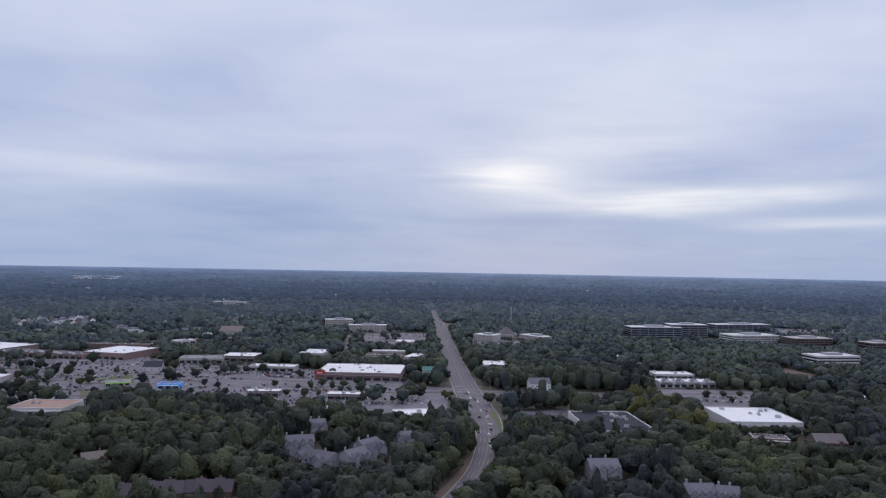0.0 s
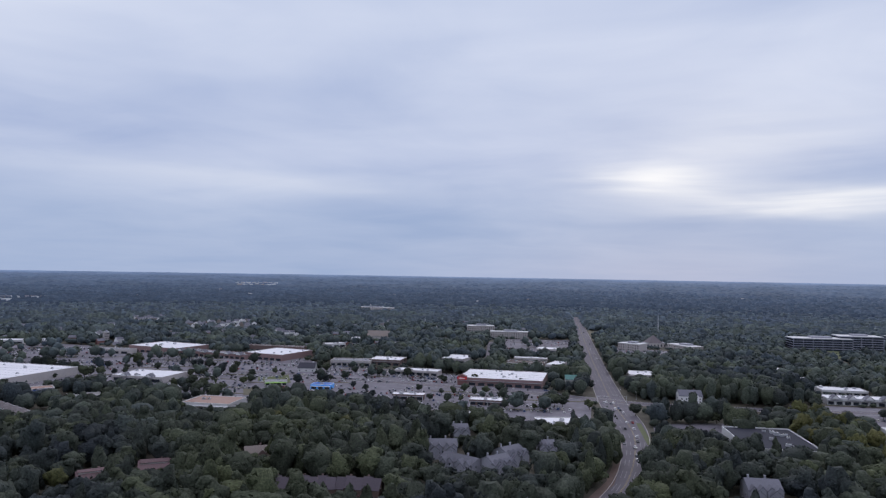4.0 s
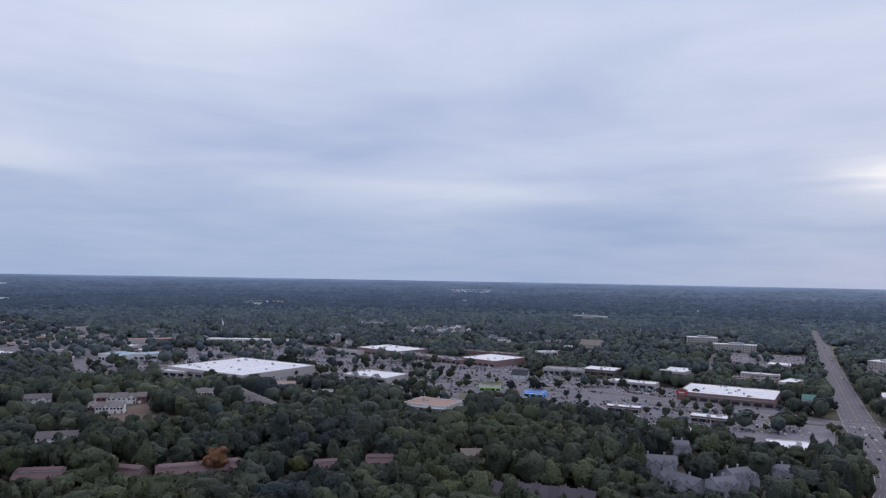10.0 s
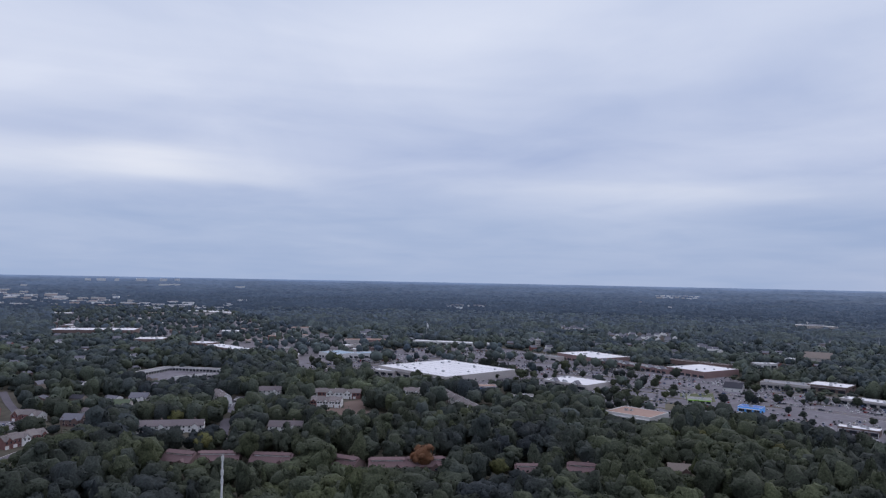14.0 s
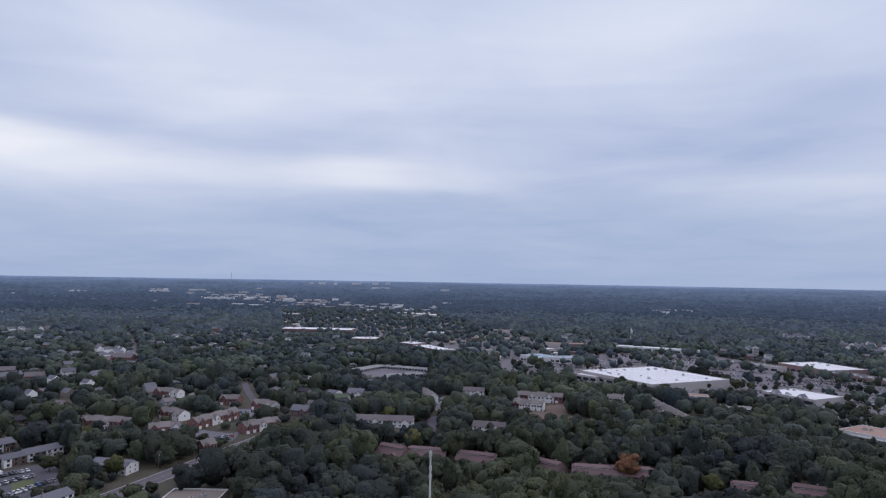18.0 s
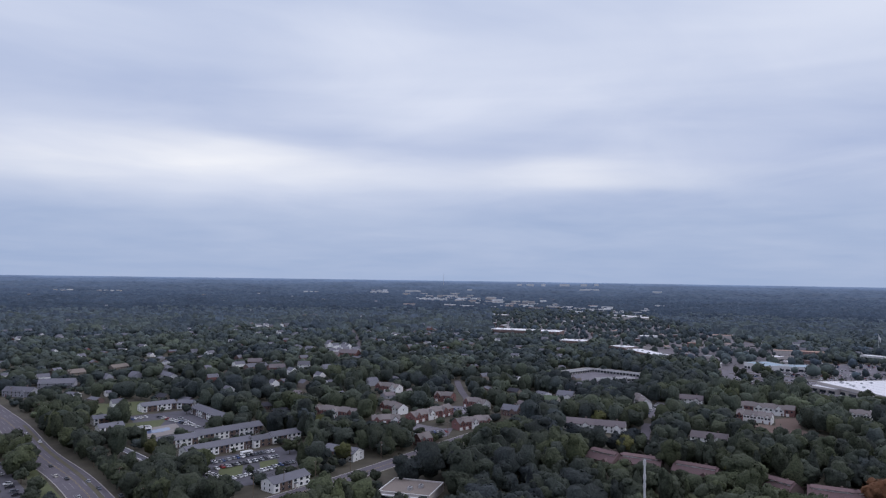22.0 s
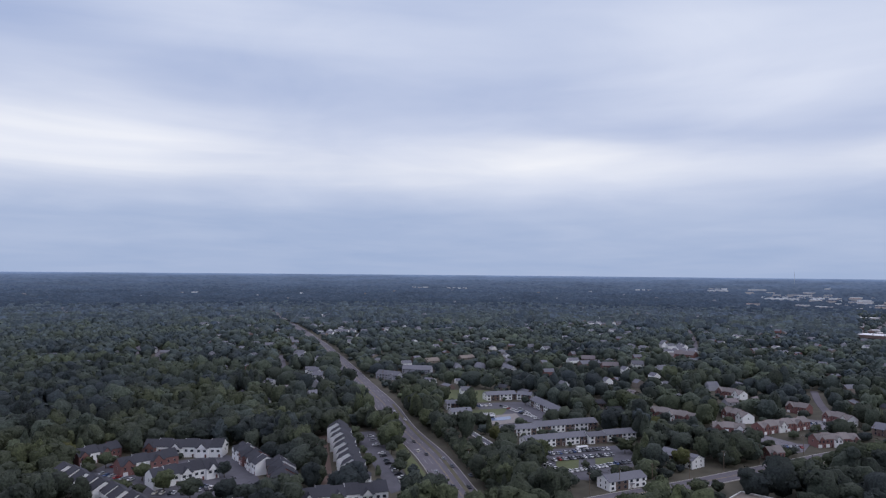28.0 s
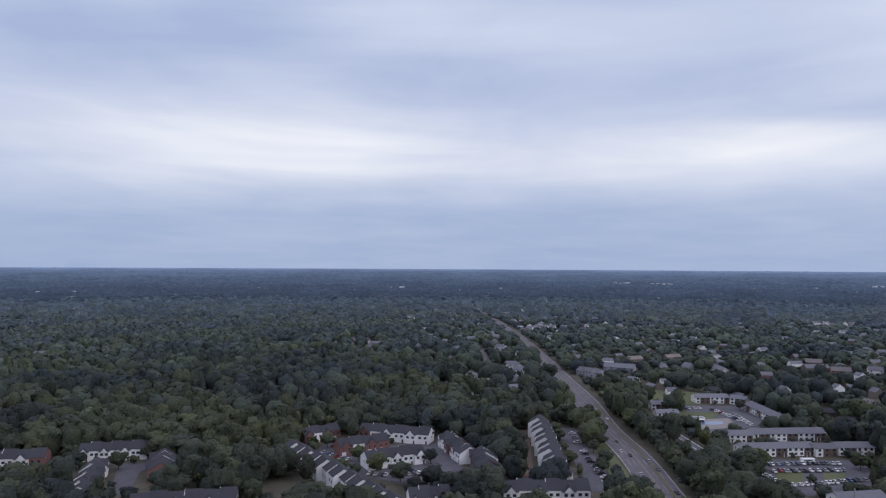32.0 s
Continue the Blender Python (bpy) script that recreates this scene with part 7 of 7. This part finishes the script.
def planted(x, y, sizes, templates, slot=None):
    """Vertices, faces, a slot for each face and a tone for each vertex, of many turned and scaled crowns."""
    vs, fs, ms, ts, n = [], [], [], [], 0
    kind = gen.integers(0, len(templates), len(x))
    turn = gen.uniform(0, 6.283, len(x))
    tone = gen.random(len(x))
    slot = np.zeros(len(x), int) if slot is None else slot
    for t, (tv, tf) in enumerate(templates):
        k = np.nonzero(kind == t)[0]
        if not len(k):
            continue
        c, s = np.cos(turn[k])[:, None], np.sin(turn[k])[:, None]
        px = (tv[None, :, 0] * c - tv[None, :, 1] * s) * sizes[k, 0:1] + x[k, None]
        py = (tv[None, :, 0] * s + tv[None, :, 1] * c) * sizes[k, 0:1] + y[k, None]
        pz = tv[None, :, 2] * sizes[k, 1:2] + sizes[k, 2:3]
        vs.append(np.stack([px, py, pz], 2).reshape(-1, 3))
        fs.append((tf[None] + (np.arange(len(k)) * len(tv))[:, None, None] + n).reshape(-1, 3))
        ms.append(np.repeat(slot[k], len(tf)))
        ts.append(np.repeat(tone[k], len(tv)))
        n += len(k) * len(tv)
    return np.concatenate(vs), np.concatenate(fs), np.concatenate(ms), np.concatenate(ts)


def woods(name, x, y, sizes, templates, materials, label, slot=None, category="woods"):
    v, f, m, t = planted(x, y, sizes, templates, slot)
    return tagged(new(name, tri_mesh(name, v, f, *materials, slots=m, tones=t)), label, category, kind="stuff")


# in order of the haze painted into their colour, none in the first
LEAVES = ("wood_near", "wood_next", "wood_mid", "wood_hazy", "wood_far", "backdrop")


def haze_grade(x, y):
    """Which of the six leaf materials each tree has: by chance, more haze-tinted ones ever more often farther out."""
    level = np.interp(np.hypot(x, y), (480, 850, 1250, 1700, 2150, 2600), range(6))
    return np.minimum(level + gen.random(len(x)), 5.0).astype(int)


def residential(x, y):
    """How far homes thin out the woods, 0 to 1, by the plan."""
    az, r = np.degrees(np.arctan2(x, y)), np.hypot(x, y)
    a = np.clip((-66 - az) / 6, 0, 1) * np.clip((az + 122) / 8, 0, 1) * np.clip((r - 620) / 60, 0, 1)
    b = np.clip((-2 - az) / 4, 0, 1) * np.clip((az + 60) / 6, 0, 1) * np.clip((r - 1110) / 80, 0, 1) * 0.5
    return np.maximum(a, b)


# tall woods, nearest first
def belt(x, y, r):
    """The uneven border between two belts of woods."""
    return r * (1 + 0.22 * (wave(x, y, 120, 21) - 0.5) + 0.16 * (wave(x, y, 420, 22) - 0.5))


tx, ty = scatter(298, 1010, -159, 36, 12.0)
k = np.hypot(tx, ty) < belt(tx, ty, 850)
tx, ty = tx[k], ty[k]
tr = np.hypot(tx, ty)
home = residential(tx, ty)
tall = allowed(tx, ty, tall_ok) & (gen.random(len(tx)) > 0.40 * home)
small = ~tall & allowed(tx, ty, low_ok) & (gen.random(len(tx)) < 0.75)
keep = tall | small
tx, ty, tr, tall, home = tx[keep], ty[keep], tr[keep], tall[keep], home[keep]
mood = wave(tx, ty, 190, 4)
tall_h = np.where(tall, gen.normal(18.0, 3.2, len(tx)) + 7.0 * (mood - 0.5) - 2.0 * home, gen.uniform(4.5, 8.0, len(tx)))
tall_h = np.maximum(np.minimum(tall_h, allowed(tx, ty, cap) * gen.uniform(0.9, 1.3, len(tx))), 4.0)
wide = np.where(tall, np.clip(gen.normal(15.5, 3.6, len(tx)), 8, 25) * np.clip(tall_h / 15, 0.55, 1.1), tall_h * gen.uniform(1.1, 1.6, len(tx)))
order = np.argsort(tr)
first = order[:165]
CROWN = [tri_mesh("crown", v, f, "leaf") for v, f in NEAR]
RUSSET = tri_mesh("crown", *NEAR[2], "orange")
GOLD = tri_mesh("crown", *NEAR[5], "goldleaf")
TRUNK = [trunk_mesh() for _ in range(3)]


def tree(x, y, h, w, label, special=None, group="woodland trees"):
    t = root("tree", x, y, gen.uniform(0, 360), label, "tree", group, z=ground_at(x, y))
    c = new("crown", special or CROWN[int(gen.integers(0, len(CROWN)))])
    c.parent = t
    c.matrix_basis = Matrix.Translation((0, 0, h * 0.16)) @ Matrix.Diagonal((w, w * gen.uniform(0.9, 1.1), h * 0.84, 1))
    s = new("trunk", TRUNK[int(gen.integers(0, 3))])
    s.parent = t
    s.matrix_basis = Matrix.Diagonal((h, h, h, 1))
    return t


for k in first:
    tree(tx[k], ty[k], tall_h[k], wide[k], "tall broadleaf tree with a dense dark green crown" if tall[k] else "low bushy green tree at the wood's edge")
rest = np.setdiff1d(np.arange(len(tx)), first)
west = np.degrees(np.arctan2(tx[rest], ty[rest])) < -114 + 14 * (wave(tx[rest], ty[rest], 90, 31) - 0.5)
close = tr[rest] < 560
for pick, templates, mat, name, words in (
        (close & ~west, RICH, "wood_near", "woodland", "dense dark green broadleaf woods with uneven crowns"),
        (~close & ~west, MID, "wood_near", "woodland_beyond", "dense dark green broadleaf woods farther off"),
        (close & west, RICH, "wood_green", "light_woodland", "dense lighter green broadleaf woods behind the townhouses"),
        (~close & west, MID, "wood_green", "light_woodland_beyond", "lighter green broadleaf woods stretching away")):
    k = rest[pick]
    woods(name, tx[k], ty[k], np.stack([wide[k], tall_h[k] * 0.95, tall_h[k] * 0.05], 1), templates, (mat,) + LEAVES[1:], words, haze_grade(tx[k], ty[k]))

# farther woods, coarser
tx, ty = scatter(690, 1920, -160, 37, 12.6)
dd = np.hypot(tx, ty)
k = (dd >= belt(tx, ty, 850)) & (dd < belt(tx, ty, 1600))
tx, ty = tx[k], ty[k]
home = residential(tx, ty)
tall = allowed(tx, ty, tall_ok) & (gen.random(len(tx)) > 0.25 * home)
k = tall | (allowed(tx, ty, low_ok) & (gen.random(len(tx)) < 0.7))
tx, ty, home, tall = tx[k], ty[k], home[k], tall[k]
hh = gen.normal(15.5, 2.4, len(tx)) + 5 * (wave(tx, ty, 260, 9) - 0.5) - 2.5 * home
hh = np.where(tall, hh, gen.uniform(3.5, 6.5, len(tx)))
hh = np.maximum(np.minimum(hh, allowed(tx, ty, cap) * gen.uniform(0.9, 1.3, len(tx))), 3.5)
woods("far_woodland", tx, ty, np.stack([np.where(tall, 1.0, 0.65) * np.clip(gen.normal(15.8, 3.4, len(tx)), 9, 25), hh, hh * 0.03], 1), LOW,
      LEAVES, "far dark green woods stretching between the houses", haze_grade(tx, ty))

tx, ty = scatter(1290, 2480, -161, 38, 16.0)
k = np.hypot(tx, ty) >= belt(tx, ty, 1600)
tx, ty = tx[k], ty[k]
k = allowed(tx, ty, tall_ok)
tx, ty = tx[k], ty[k]
hh = gen.normal(14.0, 2.5, len(tx)) + 5 * (wave(tx, ty, 320, 12) - 0.5)
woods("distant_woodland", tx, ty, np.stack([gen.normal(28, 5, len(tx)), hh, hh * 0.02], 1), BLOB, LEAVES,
      "distant dark woods in one rolling canopy", haze_grade(tx, ty))

# these woods mostly take the backdrop leaves, whose emission stands for haze
for near, far, gap, name, words in ((2430, 3700, 24.0, "horizon_woodland", "dark blue woods on the far rise with painted haze"), (3700, 4850, 40.0, "hazy_woodland", "woods along the horizon, pale blue from painted haze")):
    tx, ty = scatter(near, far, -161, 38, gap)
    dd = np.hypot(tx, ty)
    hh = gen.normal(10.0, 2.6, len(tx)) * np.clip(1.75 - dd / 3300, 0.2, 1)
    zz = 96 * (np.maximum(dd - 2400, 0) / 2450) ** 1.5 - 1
    woods(name, tx, ty, np.stack([gen.normal(gap * 1.25, gap * 0.3, len(tx)), hh, zz], 1), BLOB, LEAVES, words, haze_grade(tx, ty))

# small trees in rows and islands of the shopping streets
lx, ly, beds = [], [], []
for poly, turn, far in ((LOTS[0], 6.0, 0), (LOTS[1], 28.0, 0), (LOTS[2], 2.0, 0), (LOTS[11], 6.0, 0), (LOTS[12], 20.0, 0), (LOTS[13], 10.0, 0), (LOTS[10], 40.0, 1)):
    cx, cy = np.mean(poly, axis=0)
    ca, sa_ = math.cos(radians(turn)), math.sin(radians(turn))
    if far:
        for i in range(-70, 70):
            for j in range(-70, 70):
                x, y = cx + (i + gen.uniform(-0.4, 0.4)) * 23, cy + (j + gen.uniform(-0.4, 0.4)) * 23
                if gen.random() < 0.85 and point_in(x, y, poly) and free_spot(x, y, 2.0):
                    lx.append(x)
                    ly.append(y)
        continue
    for j in range(-16, 17):
        u = -300.0
        while u < 300:
            run = gen.uniform(14, 60)
            w = j * 17.0 + 8.2 + gen.uniform(-1, 1)
            x0, y0 = cx + u * ca - w * sa_, cy + u * sa_ + w * ca
            x1, y1 = cx + (u + run) * ca - w * sa_, cy + (u + run) * sa_ + w * ca
            if gen.random() < (0.55 if turn == 28.0 else 0.36) and all(point_in(x, y, poly) and free_spot(x, y, 3.0) for x, y in ((x0, y0), (x1, y1), ((x0 + x1) / 2, (y0 + y1) / 2))):
                beds.append((x0, y0, x1, y1))
                n = max(1, int(run / 10))
                for k in range(n):
                    if gen.random() < 0.60:
                        f = (k + 0.5 + gen.uniform(-0.3, 0.3)) / n
                        lx.append(x0 + (x1 - x0) * f)
                        ly.append(y0 + (y1 - y0) * f)
            u += run + gen.uniform(7, 26)
vs, fs = [], []
for x0, y0, x1, y1 in beds:
    dx, dy = x1 - x0, y1 - y0
    q = math.hypot(dx, dy)
    ox, oy = -dy / q * 1.9, dx / q * 1.9
    k = len(vs)
    for z in (0.0, 0.30):
        vs += [(x0 - ox, y0 - oy, z), (x1 - ox, y1 - oy, z), (x1 + ox, y1 + oy, z), (x0 + ox, y0 + oy, z)]
    fs += [(k + 4, k + 5, k + 6, k + 7)] + [(k + i, k + (i + 1) % 4, k + 4 + (i + 1) % 4, k + 4 + i) for i in range(4)]
me = bpy.data.meshes.new("planting_beds")
me.from_pydata(vs, [], fs)
me.materials.append(M["dry"])
tagged(new("planting_beds", me), "long kerbed planting beds of dry grass between parking rows", "planting beds", kind="stuff")
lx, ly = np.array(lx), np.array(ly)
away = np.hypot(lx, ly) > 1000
# haze-tinted leaves on all district trees and on half of the street trees
for k, mat, name, words in ((~away, "wood_near", "street_trees", "small dark green trees between parked cars and shops"), (away, "wood_hazy", "district_trees", "small trees among the far stores, tinted grey-green for haze")):
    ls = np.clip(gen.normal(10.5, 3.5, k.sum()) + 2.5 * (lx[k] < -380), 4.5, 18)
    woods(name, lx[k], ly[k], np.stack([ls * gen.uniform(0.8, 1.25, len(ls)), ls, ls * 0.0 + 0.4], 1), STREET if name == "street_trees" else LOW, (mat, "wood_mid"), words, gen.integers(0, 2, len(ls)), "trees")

# trees in the car parks and gardens
for k, (x, y) in enumerate(((-579, 568), (-554, 560), (-527, 546), (-592, 563), (-546, 581), (-592, 719), (-564, 704), (-531, 679), (-621, 735), (-391, 558), (-371, 545), (-366, 558), (-426, 576), (-424, 593), (-328, 526), (-383, 645), (-372, 649), (-346, 616), )):
    tree(x, y, 13 + k % 4, 13 + k % 5, "large dark green shade tree between the stores", group="shade trees")
for x, y in ((-335, 755), (-272, 625), (-264, 626), (-242, 771), (-392, 702), (-113, 657), (-72, 677), (-43, 637), (-139, 693), (-557, 666), (-517, -106), (-444, -17), (271, 659),):
    tree(x, y, 6.3, 5.7, "round green shade tree in a car park or garden", group="shade trees")
for x, y in ((-315, 647), (-352, 771), (-216, 688), (-233, 701), (-230, 653), (-199, 656), (-164, 703), (-142, 654), (-280, 740), (-273, 741), (-360, 887), (-455, 799), (-446, 800), (-89, 774), (-54, 671), (-156, 777), (-150, 766), (84, 607), (-586, 855), (-532, 752),):
    tree(x, y, 7.9, 7.6, "round green shade tree in a car park or garden", group="shade trees")
for x, y in ((-839, 778), (-871, 777), (-355, 577), (-499, -161), (-400, -114), (-372, -60), (-412, -79), (-444, -93), (-461, -102), (-490, -115), (-514, -128), (-549, -144), (-588, -165), (-599, -170), (-640, -189), (-685, -213), (-366, -307), (274, 688), (291, 690), (221, 666),):
    tree(x, y, 7.9, 7.6, "round green shade tree in a car park or garden", group="shade trees")
for x, y in ((-351, 692), (-365, 740), (-264, 799), (-217, 792), (-290, 646), (-471, 797), (-417, 804), (-430, 722), (-96, 705), (-66, 765), (-62, 766), (-124, 648), (5, 653), (-15, 730), (7, 774), (57, 628), (66, 628), (76, 622), (65, 683), (86, 677),):
    tree(x, y, 9.5, 9.5, "round green shade tree in a car park or garden", group="shade trees")
for x, y in ((54, 1049), (77, 1053), (100, 1057), (-517, 651), (-558, 754), (-584, 829), (-713, 794), (-803, 787), (-389, 644), (-587, 770), (-375, 567), (-392, 573), (-629, -130), (-642, -78), (-691, -62), (-560, -138), (-463, -171), (-413, -146), (-447, -142), (-406, -124),):
    tree(x, y, 9.5, 9.5, "round green shade tree in a car park or garden", group="shade trees")
for x, y in ((-321, -199), (-371, -219), (-381, -63), (-420, -81), (-452, -98), (-468, -104), (-498, -119), (-523, -130), (-558, -149), (-609, -173), (-650, -195), (-698, -217), (-290, -373), (254, 678),):
    tree(x, y, 9.5, 9.5, "round green shade tree in a car park or garden", group="shade trees")
for x, y in ((-297, 708), (-260, 753), (-232, 791), (-199, 795), (-118, 770), (-84, 722), (-36, 656), (-19, 658), (-28, 759), (109, 671), (107, 618), (44, 634), (-527, 700), (-493, 641), (-796, 691), (-764, 799), (-375, 645), (-600, 729), (-366, 531), (-490, 7),):
    tree(x, y, 11.1, 11.4, "round green shade tree in a car park or garden", group="shade trees")
for x, y in ((-462, -143), (-423, -127), (-375, -163), (-399, -181), (-419, -251), (-353, -260), (-340, -180), (-391, -68), (-427, -86), (-475, -108), (-507, -122), (-531, -135), (-569, -152), (-619, -179), (-662, -199), (-263, -409), (-267, -369), (-369, -297), (-335, -318), (364, 762),):
    tree(x, y, 11.1, 11.4, "round green shade tree in a car park or garden", group="shade trees")
for x, y in ((405, 798), (210, 716),):
    tree(x, y, 11.1, 11.4, "round green shade tree in a car park or garden", group="shade trees")
for x, y in ((-315, 817), (-302, 806), (-26, 657), (-503, -74), (-635, -21), (-723, -35), (-337, -235), (-331, -215), (-330, -182), (-402, -72), (-436, -88), (-483, -111), (-540, -138), (-578, -158), (-630, -182), (-673, -206), (-255, -391),):
    tree(x, y, 12.7, 13.3, "round green shade tree in a car park or garden", group="shade trees")
for x, y in ((-537, -99), (-330, -193),):
    tree(x, y, 14.3, 15.2, "round green shade tree in a car park or garden", group="shade trees")
for x, y in ((-572, -3),):
    tree(x, y, 15.9, 17.1, "round green shade tree in a car park or garden", group="shade trees")
for x, y in ((225, 525), (233, 526), (241, 526), (249, 527), (256, 528), (263, 528), ):
    tree(x, y, 9.5, 8.5, "dark evergreen tree in a row before the warehouse", group="evergreen row")
for k, (x, y) in enumerate(((179, 650), (187, 632), (181, 589), (199, 602), (197, 569), (161, 576), (172, 537), (194, 534), (177, 515), (190, 493), )):
    tree(x, y, 20 + k % 3, 14 + k % 4, "tall broadleaf tree with leaves turning yellow-green", GOLD, group="yellowing trees")
tree(-322, 314, 17, 15, "broadleaf tree in orange autumn leaf", RUSSET)
tree(-274, 331, 15, 13, "broadleaf tree with leaves turning yellow-green", GOLD, group="yellowing trees")
for k, (x, y) in enumerate(((180, 667), (176, 623), (158, 579), (162, 550), (180, 518), (180, 489), (182, 473), (169, 530), (209, 430), (172, 415), (-185, 518), (-172, 501), (-176, 539), (-234, 512), (-539, 254), (-378, 265), (-352, 412), (-269, -300), (-265, -290), (-535, -506), (-563, -453), (-374, -329), (-399, -548), (-448, 231), (-395, 290), (-494, -81), (-460, 40), (-550, 30))):
    tree(x, y, 13 + k % 4, 12 + k % 5, "broadleaf tree with leaves turning yellow-green", GOLD, group="yellowing trees")
